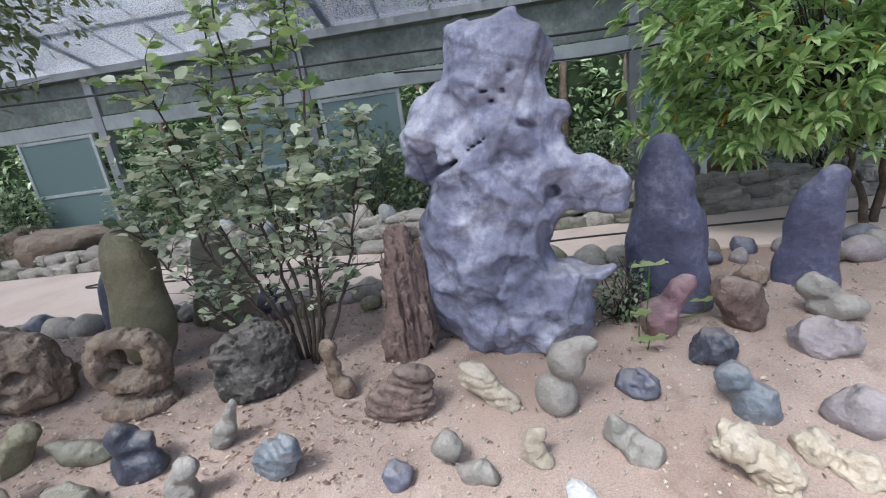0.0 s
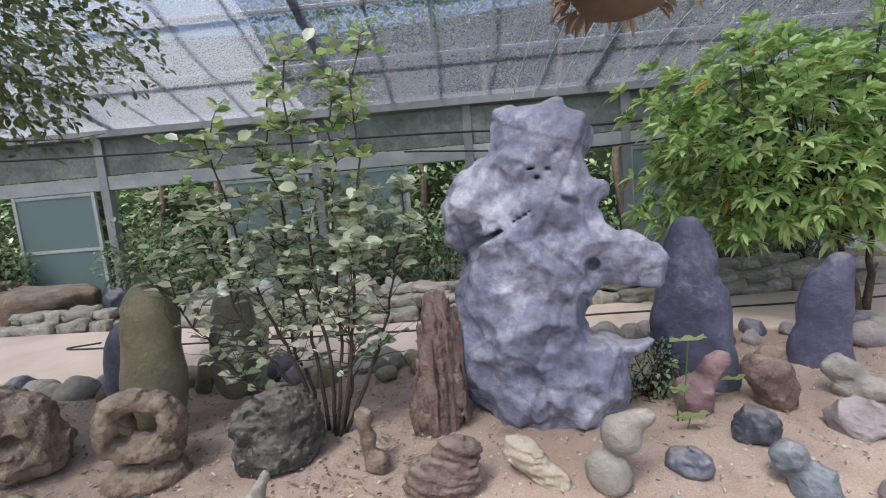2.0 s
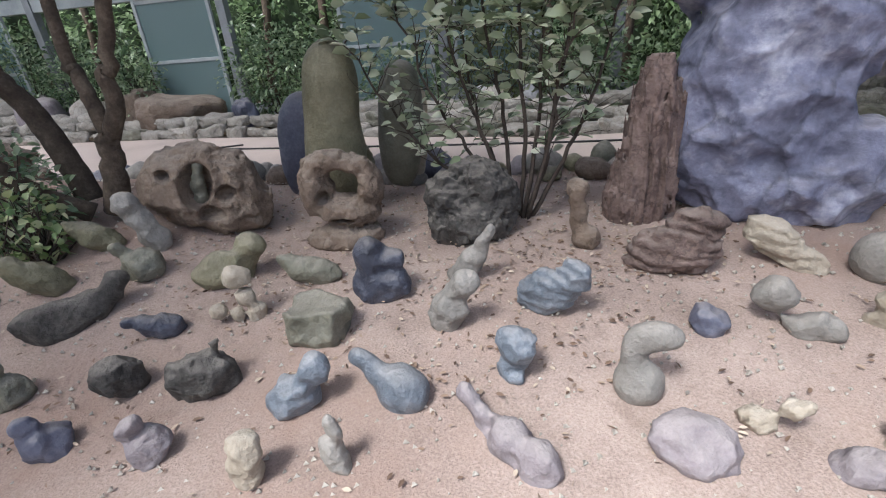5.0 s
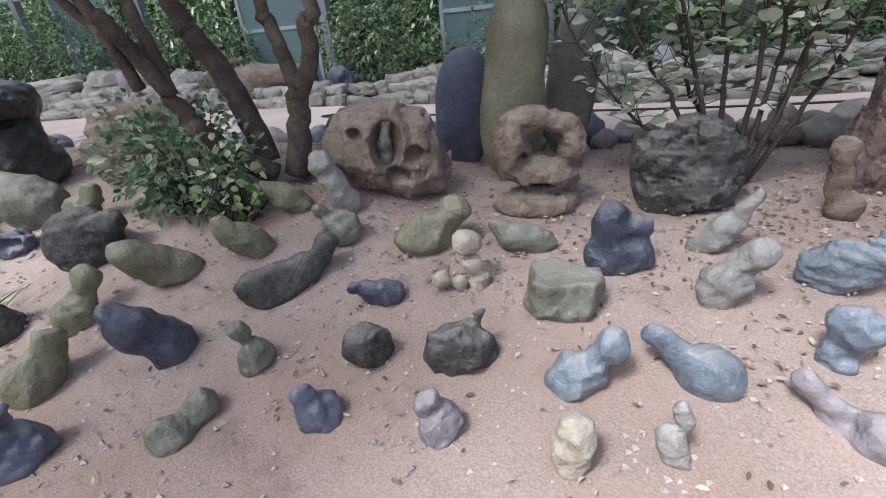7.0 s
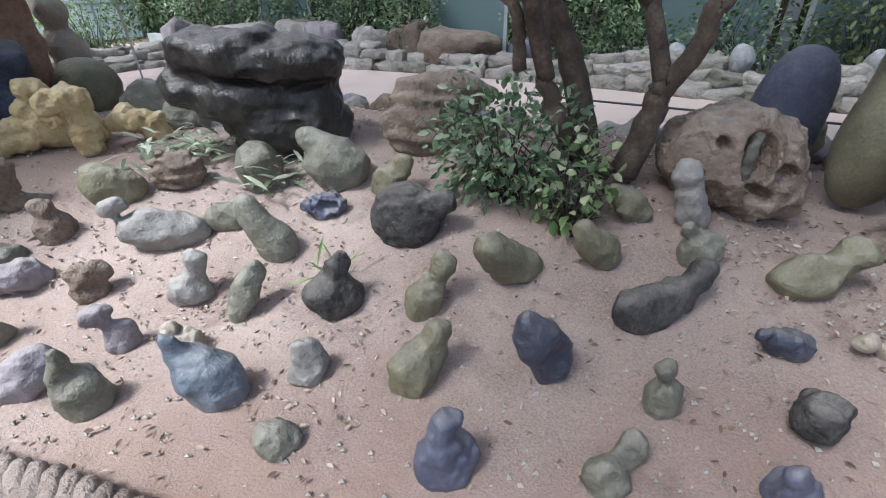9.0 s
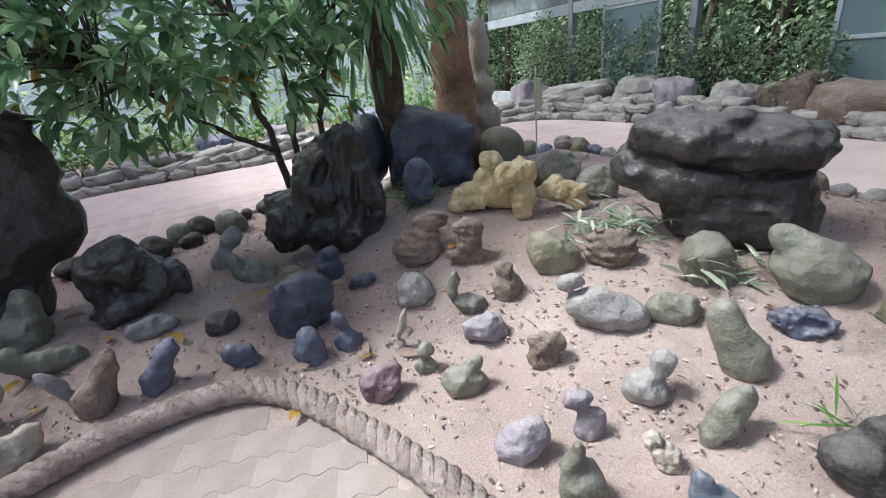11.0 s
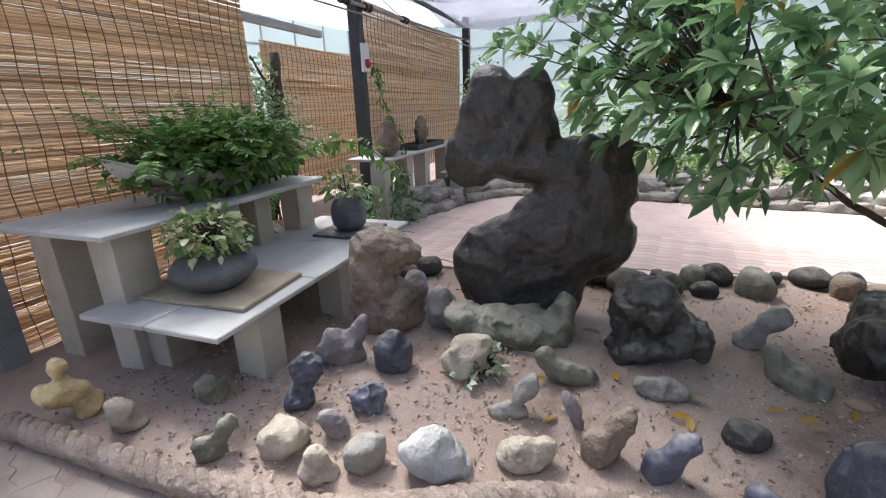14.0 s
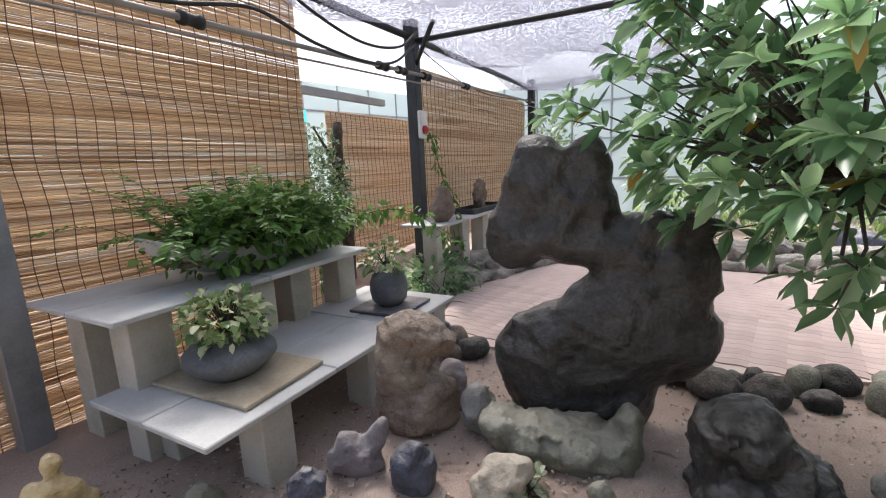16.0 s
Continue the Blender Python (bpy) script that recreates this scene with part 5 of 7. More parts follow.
rock('coral_stone', 'bright ochre knobbly coral-like rock', (-6.75, 1.38, 0.379), 60.3, 'ochre', knobs([(-0.048, 0, 0.141, 0.211, 0.14, 0.142, -7), (-0.099, 0, 0.314, 0.057, 0.06, 0.073, -6), (0.074, 0, 0.105, 0.128, 0.1, 0.152, -7), (-0.269, 0, 0.081, 0.117, 0.1, 0.086, -7)], 46, 0.03, 0.062, 3), seed=45, res=84, blend=0.34, lumps=0.12, ridge=0.1, scallop=0.2, cell=1.0)
rock('coral_stone', 'ochre branching knobbly rock', (-6.512, 1.367, 0.358), 58.3, 'ochre', knobs([(-0.04, 0.0, 0.322, 0.14, 0.073, 0.086, -6), (0.018, 0.0, 0.135, 0.088, 0.075, 0.167, -6)], 16, 0.022, 0.042, 52), seed=52, res=56, lumps=0.14, ridge=0.12)
rock('coral_stone', 'small ochre knobbly rock', (-6.358, 1.719, 0.376), 51.4, 'ochre', knobs([(-0.093, 0.0, 0.132, 0.163, 0.071, 0.084, -4), (0.005, 0.0, 0.061, 0.082, 0.07, 0.085, -4)], 16, 0.022, 0.042, 59), seed=59, lumps=0.14, ridge=0.12, res=48)
rock('hole_stone', 'blue-grey upright stone with a small hole', (-7.271, 0.925, 0.377), 70.9, 'slate', [(-0.007, 0.0, 0.203, 0.119, 0.071, 0.179, -9), (0.021, 0.0, 0.086, 0.104, 0.062, 0.11, -10)], seed=66, res=34, cuts=[(0.019, 0.0, 0.141, 0.026, 0.033, 0.036, -9)])
rock('boulder', 'large dark blue-black boulder with a flat top', (-7.790, 1.450, 0.380), 66.5, 'navy', [(-0.12, 0.0, 0.359, 0.363, 0.269, 0.317, -7), (-0.118, 0.0, 0.05, 0.345, 0.193, 0.227, -8)], seed=73, square=4, res=36, lumps=0.05)
rock('boulder', 'dark navy rounded boulder beside a trunk', (-8.100, 1.000, 0.351), 73.5, 'navy', [(-0.174, 0.0, 0.342, 0.2, 0.179, 0.374, -8)], seed=80, res=30, lumps=0.04)
rock('stump_rock', 'large black-brown craggy stump-like rock', (-7.35, 0.32, 0.224), 70.0, 'black', [(0.055, 0, 0.665, 0.128, 0.16, 0.228, -14), (-0.13, 0, 0.435, 0.222, 0.22, 0.337, -25), (0.083, 0, 0.317, 0.201, 0.2, 0.337, -5), (-0.385, 0, 0.209, 0.21, 0.2, 0.215, -11), (-0.073, 0, 0.106, 0.296, 0.22, 0.181, -11), (-0.494, 0, 0.1, 0.144, 0.15, 0.111, -11)], cuts=[(-0.102, -0.22, 0.576, 0.051, 0.1, 0.113, -32), (0.125, -0.24, 0.45, 0.035, 0.1, 0.187, -9)], even=0.42, seed=87, res=84, blend=0.28, lumps=0.09, ridge=0.1, lump=1.0, scallop=0.45, cell=0.7, grooves=0.1)
rock('egg_boulder', 'smooth olive-grey egg-shaped boulder', (-7.758, 2.017, 0.380), 59.6, 'olive', [(0.027, 0.0, 0.183, 0.234, 0.209, 0.245, -6)], seed=94, lumps=0.03, scallop=0.176, ridge=0)
rock('boulder', 'smooth pale green-grey boulder', (-6.921, 2.028, 0.380), 53.1, 'moss', [(0.012, 0.0, 0.131, 0.212, 0.148, 0.166, -5)], seed=4)
rock('boulder', 'smooth pale green boulder beside table rock', (-6.438, 1.999, 0.380), 48.6, 'moss', [(0.006, 0.0, 0.107, 0.164, 0.111, 0.136, -4)], seed=11)
rock('dark_boulder', 'dark blue-black lumpy boulder', (-6.614, -0.231, 0.027), 76.7, 'navy', [(-0.008, 0.0, 0.092, 0.198, 0.153, 0.18, 12), (0.05, 0.0, 0.241, 0.136, 0.098, 0.115, 10)], seed=18, res=36, lumps=0.07, ridge=0.08)
rock('dark_stone', 'dark blue crouching stone on sand', (-6.971, 0.055, 0.114), 72.6, 'navy', [(-0.009, 0.0, 0.077, 0.095, 0.081, 0.135, 10), (0.02, 0.0, 0.181, 0.066, 0.049, 0.058, 9)], seed=25, lumps=0.06)
rock('dark_stone', 'dark blue low stone on sand', (-6.725, 0.197, 0.108), 67.8, 'navy', [(-0.005, 0.0, 0.027, 0.093, 0.052, 0.058, 16)], seed=32, lumps=0.1, ridge=0.1)
rock('dark_stone', 'dark violet-blue upright small stone', (-6.278, -0.262, -0.027), 75.3, 'slate', [(-0.006, 0.0, 0.054, 0.086, 0.073, 0.12, 17), (0.003, 0.0, 0.154, 0.056, 0.048, 0.057, 16)], seed=39, lumps=0.06)
rock('dark_stone', 'dark violet-blue two-lobed stone', (-6.274, -0.047, -0.017), 69.3, 'slate', [(-0.006, 0.0, 0.034, 0.081, 0.069, 0.083, 22), (-0.028, 0.0, 0.166, 0.049, 0.041, 0.074, 20)], seed=46, lumps=0.05)
rock('pointed_stone', 'brown-grey pointed stone leaning in sand', (-6.448, -1.296, 0.013), -255.1, 'brown', [(0.089, 0.0, 0.201, 0.117, 0.051, 0.059, 63), (0.022, 0.0, 0.06, 0.104, 0.078, 0.092, 49)], seed=53)
rock('pointed_stone', 'violet-grey pointed stone leaning', (-6.461, -1.052, 0.005), -261.7, 'slate', [(0.098, 0.0, 0.175, 0.108, 0.049, 0.058, 57), (0.03, 0.0, 0.06, 0.102, 0.064, 0.075, 47)], seed=60)
rock('finger_stone', 'thin grey finger stone leaning', (-6.584, -1.396, 0.040), -253.5, 'mauve', [(-0.049, 0.0, 0.099, 0.138, 0.034, 0.039, -66)], seed=67)
rock('dark_stone', 'violet-blue low stone lying on sand', (-6.434, -0.553, -0.007), 84.4, 'slate', [(-0.065, 0.0, 0.06, 0.12, 0.061, 0.068, -37)], seed=74, lumps=0.06)
rock('dark_stone', 'dark brown low stone on sand', (-6.811, -0.690, 0.055), 88.5, 'dark', [(0.001, 0.0, 0.044, 0.103, 0.071, 0.079, 3)], seed=81, lumps=0.08)
rock('flat_stone', 'flat grey stone lying on sand', (-6.987, -1.067, 0.086), -263.1, 'grey', [(0.004, 0.0, 0.044, 0.153, 0.065, 0.072, -3)], seed=88)
rock('dark_stone', 'dark grey-green low stone with a raised end', (-6.906, -1.519, 0.090), -253.0, 'moss', [(-0.023, 0.0, 0.051, 0.176, 0.065, 0.077, -14), (-0.163, 0.0, 0.143, 0.056, 0.048, 0.059, -8)], seed=95)
rock('chair_stone', 'pale grey chair-shaped stone on sand', (-6.478, -1.818, 0.052), -242.8, 'grey', [(0.146, 0.0, 0.155, 0.065, 0.056, 0.096, -36), (0.053, 0.0, 0.02, 0.109, 0.048, 0.056, 2)], seed=5)
rock('knobbly_stone', 'moss-stained cream knobbly stone', (-6.698, -2.141, 0.100), -238.8, 'cream', [(0.023, 0.0, 0.081, 0.15, 0.114, 0.134, -16), (0.106, 0.0, 0.164, 0.09, 0.07, 0.082, -15)], seed=12, lumps=0.1, ridge=0.1, res=30)
rock('pebble', 'navy smooth pebble standing in sand', (-6.512, -2.535, 0.109), -229.8, 'navy', [(0.029, 0.0, 0.085, 0.118, 0.1, 0.137, -21), (0.013, 0.0, 0.183, 0.076, 0.065, 0.087, -20)], seed=19, lumps=0.03)
rock('chair_stone', 'dark grey chair-shaped stone on sand', (-6.411, -2.867, 0.118), -223.5, 'mauve', [(0.025, 0.0, 0.064, 0.153, 0.088, 0.103, -24), (0.154, 0.0, 0.191, 0.056, 0.047, 0.103, -22), (-0.03, 0.0, 0.151, 0.073, 0.062, 0.085, -23)], seed=26)
rock('crinkled_stone', 'black-blue crinkled upright stone', (-5.995, -2.810, 0.093), -217.7, 'navy', [(0.088, 0.0, 0.204, 0.076, 0.064, 0.095, -28), (0.025, 0.0, 0.049, 0.083, 0.07, 0.097, -30)], seed=33, lumps=0.12, ridge=0.25, res=30)
rock('crinkled_stone', 'blue crinkled pointed stone', (-6.173, -2.467, 0.075), -225.9, 'slate', [(0.02, 0.0, 0.044, 0.096, 0.074, 0.088, -26), (0.056, 0.0, 0.105, 0.057, 0.043, 0.051, -25)], seed=40, lumps=0.1, ridge=0.2)
rock('white_stone', 'white-blue angular stone on sand', (-6.027, -1.960, 0.003), -233.4, 'white', [(0.021, 0.0, 0.051, 0.191, 0.095, 0.111, -24), (0.019, 0.0, 0.159, 0.101, 0.069, 0.081, -23)], seed=47, lumps=0.05, res=28)
rock('knobbly_stone', 'cream knobbly stone on sand', (-6.252, -1.620, 0.004), -244.8, 'cream', [(0.012, 0.0, 0.046, 0.114, 0.075, 0.089, -15), (0.112, 0.0, 0.086, 0.057, 0.048, 0.073, -15)], seed=54, lumps=0.1, ridge=0.1)
rock('pale_stone', 'pale cream-white rounded stone', (-5.729, -2.681, 0.057), -214.5, 'cream', [(0.059, 0.0, 0.044, 0.126, 0.112, 0.131, -3)], seed=61)
rock('pebble', 'mauve-grey pebble lying on sand', (-5.959, -2.483, 0.054), -222.0, 'mauve', [(-0.004, 0.0, 0.057, 0.109, 0.056, 0.063, -59)], seed=68)
rock('pebble', 'beige-grey pebble standing in sand', (-5.872, -2.272, 0.019), -224.0, 'grey', [(0.027, 0.0, 0.063, 0.087, 0.077, 0.118, -30)], seed=75)
rock('pale_stone', 'cream angular small stone', (-5.722, -2.405, 0.020), -218.6, 'cream', [(0.017, 0.0, 0.027, 0.105, 0.058, 0.068, -35), (0.01, 0.0, 0.119, 0.058, 0.046, 0.055, -34)], seed=82)
rock('leaning_stone', 'grey-green leaning finger stone', (-5.530, -2.912, 0.071), -207.6, 'moss', [(0.102, 0.0, 0.136, 0.048, 0.041, 0.081, -38), (0.025, 0.0, 0.036, 0.065, 0.055, 0.094, 32)], seed=89)
rock('leaning_stone', 'dark grey-green stone lying on sand', (-5.802, -3.229, 0.115), -209.5, 'moss', [(0.005, 0.0, 0.067, 0.118, 0.065, 0.073, -61)], seed=96)
rock('head_rock', 'tall brown weathered rock like a head', (-6.98, -2.88, 0.12), -233.4, 'brown', [(-0.019, 0, 0.583, 0.193, 0.15, 0.141, -11), (0.152, 0, 0.521, 0.097, 0.1, 0.093, -2), (-0.067, 0, 0.348, 0.188, 0.16, 0.215, -2), (-0.104, 0, 0.437, 0.122, 0.12, 0.211, -13), (0.008, 0, 0.121, 0.245, 0.2, 0.188, -14), (0.114, 0, 0.229, 0.137, 0.13, 0.096, -29), (-0.058, 0, 0.031, 0.168, 0.16, 0.119, -3)], cuts=[(0.166, 0, 0.374, 0.106, 0.2, 0.044, 8)], even=0.42, seed=6, res=72, blend=0.35, lumps=0.07, ridge=0.06, scallop=0.5, cell=0.6, strata=0.04)
rock('kneeling_rock', 'large black smooth rock like a kneeling figure on a stone base', (-7.6, -2.06, 0.12), -252.4, 'black', [(-0.266, 0, 1.503, 0.179, 0.11, 0.273, -1), (0.004, 0, 1.5, 0.136, 0.09, 0.239, -4), (-0.133, 0, 1.316, 0.336, 0.12, 0.186, 0), (-0.409, 0, 1.145, 0.173, 0.1, 0.212, 7), (-0.136, 0, 1.151, 0.372, 0.12, 0.161, -3), (0.458, 0, 1.2, 0.226, 0.09, 0.096, 8), (0.312, 0, 1.085, 0.311, 0.13, 0.21, 2), (0.503, 0, 0.938, 0.232, 0.13, 0.249, 2), (0.284, 0, 0.789, 0.394, 0.15, 0.247, 23), (-0.185, 0, 0.515, 0.32, 0.15, 0.214, 19), (0.226, 0, 0.579, 0.452, 0.17, 0.351, 4), (0.445, 0, 0.636, 0.288, 0.13, 0.318, 43), (-0.324, 0, 0.337, 0.202, 0.13, 0.275, 14), (0.011, 0, 0.277, 0.422, 0.16, 0.316, 6), (-0.168, 0, 0.12, 0.257, 0.15, 0.203, 6), (0.083, 0, 0.101, 0.34, 0.13, 0.191, 6)], cuts=[(-0.203, 0, 0.929, 0.109, 0.6, 0.089, 15), (-0.397, 0, 0.829, 0.164, 0.6, 0.116, 33), (0.268, -0.3, 0.919, 0.378, 0.17, 0.018, 14), (-0.136, -0.28, 1.08, 0.276, 0.16, 0.018, -4), (-0.223, -0.3, 0.603, 0.223, 0.15, 0.016, 25)], seed=13, res=110, lumps=0.05, ridge=0.04, lump=0.9, blend=0.45, scallop=0.4, cell=0.7, even=0.45, category='rock')
rock('base_stone', 'long rough grey-green base stone', (-7.2, -2.02, 0.119), -250.4, 'moss', [(-0.017, 0, 0.078, 0.377, 0.2, 0.127, 1), (0.351, 0, 0.177, 0.063, 0.12, 0.145, 0), (-0.344, 0, 0.137, 0.101, 0.14, 0.086, 6), (0.191, 0, 0.008, 0.215, 0.17, 0.118, -2)], even=0.42, seed=20, lumps=0.1, ridge=0.14, res=60, scallop=0.4, cell=0.9, pits=0.1)
rock('craggy_rock', 'black craggy rock with sharp fins', (-7.348, -1.272, 0.119), -266.6, 'black', [(0.028, 0, 0.345, 0.149, 0.16, 0.134, 25), (0.137, 0, 0.298, 0.13, 0.17, 0.191, 14), (-0.029, 0, 0.179, 0.092, 0.13, 0.187, 15), (0.226, 0, 0.173, 0.147, 0.16, 0.145, -4), (0.062, 0, 0.068, 0.207, 0.18, 0.106, 16), (0.367, 0, 0.158, 0.069, 0.1, 0.12, 16)], even=0.42, seed=27, res=84, blend=0.22, lumps=0.08, ridge=0.07, lump=1.1, scallop=0.6, cell=0.6, grooves=0.03)
rock('leaning_stone', 'grey-brown smooth stone leaning on cobbles', (-7.709, -0.623, 0.120), 81.2, 'grey', [(0.12, 0.0, 0.229, 0.097, 0.064, 0.076, 50), (0.004, 0.0, 0.07, 0.103, 0.069, 0.081, 45)], seed=34)
rock('leaning_stone', 'grey-green pointed stone lying on sand', (-7.322, -0.318, 0.115), 73.9, 'moss', [(-0.222, 0.0, 0.123, 0.062, 0.053, 0.098, 28), (-0.093, 0.0, 0.038, 0.139, 0.092, 0.108, -7)], seed=41, res=30)
rock('knobbly_stone', 'ochre-olive knobbly stone near the post', (-5.420, -3.743, 0.120), -197.4, 'ochre', [(-0.07, 0.0, 0.157, 0.127, 0.069, 0.081, -24), (-0.062, 0.0, 0.304, 0.05, 0.043, 0.059, -22), (0.013, 0.0, 0.046, 0.072, 0.061, 0.077, -26)], seed=48, res=30, lumps=0.15, ridge=0.1)
rock('pebble', 'cream-green flat pebble beside the rope', (-5.451, -3.406, 0.115), -200.5, 'cream', [(-0.002, 0.0, 0.073, 0.124, 0.063, 0.071, -67)], seed=55)
rock('pebble', 'grey smooth cobble beside the black rock', (-7.111, -2.500, 0.120), -241.1, 'grey', [(-0.001, 0.0, 0.132, 0.117, 0.104, 0.172, 1)], seed=62)
rock('veined_stone', 'mauve stone with white veins', (-7.264, -2.831, 0.120), -237.2, 'mauve', [(0.002, 0.0, 0.135, 0.115, 0.103, 0.176, -1)], seed=69)


# ---- stones along the paths ----
def shared_stones(count, tone, seed, flat=0.6, **how):
    """A few stone meshes that many cobbles share."""
    out = []
    for k in range(count):
        r = random.Random(seed + k)
        v, q = stone_mesh([(0, 0, 0, 0.5, 0.5 * r.uniform(0.65, 0.95), 0.5 * flat * r.uniform(0.8, 1.2), r.uniform(-8, 8)), (r.uniform(-0.15, 0.15), 0.05, 0.05, 0.38, 0.35, 0.28 * flat * 1.5, r.uniform(-20, 20))], seed=seed + k, **how)
        mesh = bpy.data.meshes.new("stone")
        mesh.from_pydata([tuple(p) for p in v], [], [tuple(int(i) for i in f) for f in q])
        mesh.shade_smooth()
        mesh.materials.append(STONE[tone])
        out.append(mesh)
    return out


def along(points, gap):
    line = smoothed([(x, y, 0) for x, y in points], 24)
    out, left = [], 0.0
    for a, b in zip(line, line[1:]):
        d = (b - a).length
        while left < d:
            p = a.lerp(b, left / d)
            out.append((p, (b - a).normalized()))
            left += gap()
        left -= d
    return out


def cobble_rim():
    sets = {t: shared_stones(3, t, 50 + n * 9, 0.72, res=14, lumps=0.05) for n, t in enumerate(("dark", "moss", "brown", "grey", "mauve", "olive", "slate", "navy"))}
    r = random.Random(5)
    for row, (inset, keep) in enumerate(((0.12, 1.0), (0.36, 0.55))):
        for p, d in along(RIM[1:], lambda: r.uniform(0.17, 0.33)):
            if r.random() > keep:
                continue
            side = Vector((d.y, -d.x, 0))
            q = p - side * (inset + r.uniform(-0.06, 0.06))
            west = p.x < -7.8 and p.y < 2.0
            tone = r.choice(("dark", "dark", "navy", "brown", "moss")) if west else r.choice(("moss", "brown", "grey", "mauve", "olive", "slate", "grey"))
            size = r.uniform(0.16, 0.34)
            ob = new("cobble", r.choice(sets[tone]))
            ob.matrix_world = pose(q.x, q.y, ground_z(q.x, q.y) + size * 0.2, r.uniform(-12, 12), r.uniform(-12, 12), r.uniform(0, 360)) @ Matrix.Diagonal((size, size * r.uniform(0.8, 1.1), size * r.uniform(0.85, 1.25), 1))
            words = {"dark": "dark grey", "navy": "blue-black", "brown": "brown", "moss": "grey-green", "grey": "grey", "mauve": "mauve-grey", "olive": "olive", "slate": "blue-grey"}[tone]
            tagged(ob, f"rounded {words} cobble edging the sand bed", "cobble", "cobbles edging the bed")


cobble_rim()


def kerb():
    """Low dry wall of flat stones on the far side of the path, with rubble behind."""
    wall = tagged(new("stone_kerb"), "low dry-laid kerb of flat weathered stones", "kerb", kind="structure")
    sets = shared_stones(7, "kerb", 300, 0.55, res=16, lumps=0.1, ridge=0.16, square=5, blend=0.3)
    mossy = shared_stones(3, "moss", 330, 0.6, res=16, lumps=0.1, ridge=0.16, square=5, blend=0.3)
    r = random.Random(9)
    for course, (back, up) in enumerate(((0.14, 0.06), (0.3, 0.19), (0.5, 0.29))):
        for p, d in along(OUTER, lambda: r.uniform(0.24, 0.46)):
            if course == 2 and r.random() < 0.45 and p.x > -8:
                continue
            side = Vector((d.y, -d.x, 0))
            q = p + side * (back + r.uniform(-0.05, 0.05))
            size = r.uniform(0.3, 0.55)
            ob = new("stone", r.choice(mossy if r.random() < 0.18 else sets))
            ob.parent = wall
            turn = math.degrees(math.atan2(d.y, d.x)) + r.uniform(-14, 14)
            ob.matrix_world = pose(q.x, q.y, ground_z(q.x, q.y) + up + r.uniform(-0.02, 0.02), r.uniform(-7, 7), r.uniform(-7, 7), turn) @ Matrix.Diagonal((size, size * 0.75, r.uniform(0.22, 0.34), 1))
    # larger slabs and boulders behind it
    for x, y, z, s, h, tone in ((-6.7, 6.75, 0.45, 1.25, 0.45, "brown"), (-5.4, 6.6, 0.38, 0.5, 0.4, "slate"), (-10.2, 6.9, 0.6, 1.3, 0.35, "kerb"), (-11.6, 6.7, 0.62, 1.4, 0.3, "kerb"), (-9.3, 6.7, 0.5, 0.9, 0.5, "mauve"), (-8.3, 6.75, 0.5, 0.7, 0.4, "kerb"), (-12.6, 6.2, 0.5, 1.0, 0.5, "mauve"), (-3.2, 6.5, 0.4, 0.6, 0.3, "kerb"), (-1.6, 6.2, 0.45, 0.5, 0.35, "kerb"), (0.4, 6.5, 0.4, 0.8, 0.3, "kerb"), (2.6, 6.2, 0.45, 0.7, 0.5, "mauve"), (3.4, 6.4, 0.45, 0.6, 0.5, "brown"), (-13.3, 2.6, 0.4, 0.9, 0.5, "slate"), (-13.3, -0.4, 0.4, 0.7, 0.45, "slate"), (-13.6, 0.9, 0.4, 0.9, 0.4, "mauve"), (-7.6, 6.9, 0.5, 0.8, 0.5, "brown")):
        ob = new("boulder", r.choice(shared_stones(1, tone, r.randrange(900), 0.8, res=26, lumps=0.12, ridge=0.12, square=4, scallop=0.15)))
        ob.matrix_world = pose(x, y, z - 0.12, r.uniform(-9, 9), r.uniform(-9, 9), r.uniform(0, 360)) @ Matrix.Diagonal((s, s * 0.7, h * 1.7, 1))
        tagged(ob, "weathered boulder lying behind the stone kerb", "boulder", "boulders behind the kerb")
    # white egg stones that stand on the kerb
    for x, y, s in ((-1.15, 5.85, 0.2), (-2.9, 6.1, 0.22), (0.9, 6.0, 0.18), (-1.75, 6.2, 0.18), (-3.55, 6.2, 0.2)):
        ob = new("egg_stone", shared_stones(1, "white", 70, 1.15, res=16, lumps=0.03)[0])
        ob.matrix_world = pose(x, y, 0.5, 0, 0, 30) @ Matrix.Diagonal((s, s, s * 1.3, 1))
        tagged(ob, "smooth white egg-shaped stone standing on the kerb", "stone", "egg stones on the kerb")


kerb()


# ---- plants ----
def limb(points, r0, r1, name, parent, mat=None, sides=7, wobble=0.03, seed=0):
    pts = smoothed(points, 6)
    g = random.Random(seed)
    pts = [p + Vector((g.gauss(0, wobble), g.gauss(0, wobble), 0)) * (k / len(pts)) for k, p in enumerate(pts)]
    n = len(pts) - 1
    part(name, tube_bm(pts, [r0 + (r1 - r0) * k / n for k in range(n + 1)], sides), mat or BARK, parent, smooth=True)
    return pts


def sprays(starts, reach, per, seed, lift=0.3, steps=4):
    """Thin twigs from points along the limbs; gives their lines."""
    g = np.random.default_rng(seed)
    out = []
    for p in starts:
        for _ in range(per):
            d = g.normal(0, 1, 3)
            d[2] = abs(d[2]) * 0.5 + lift
            d /= np.linalg.norm(d)
            line = [np.array(p, float)]
            ln = reach * g.uniform(0.5, 1.1)
            for k in range(steps):
                d = d + g.normal(0, 0.25, 3)
                d /= np.linalg.norm(d)
                line.append(line[-1] + d * ln / steps)
            out.append(line)
    return out


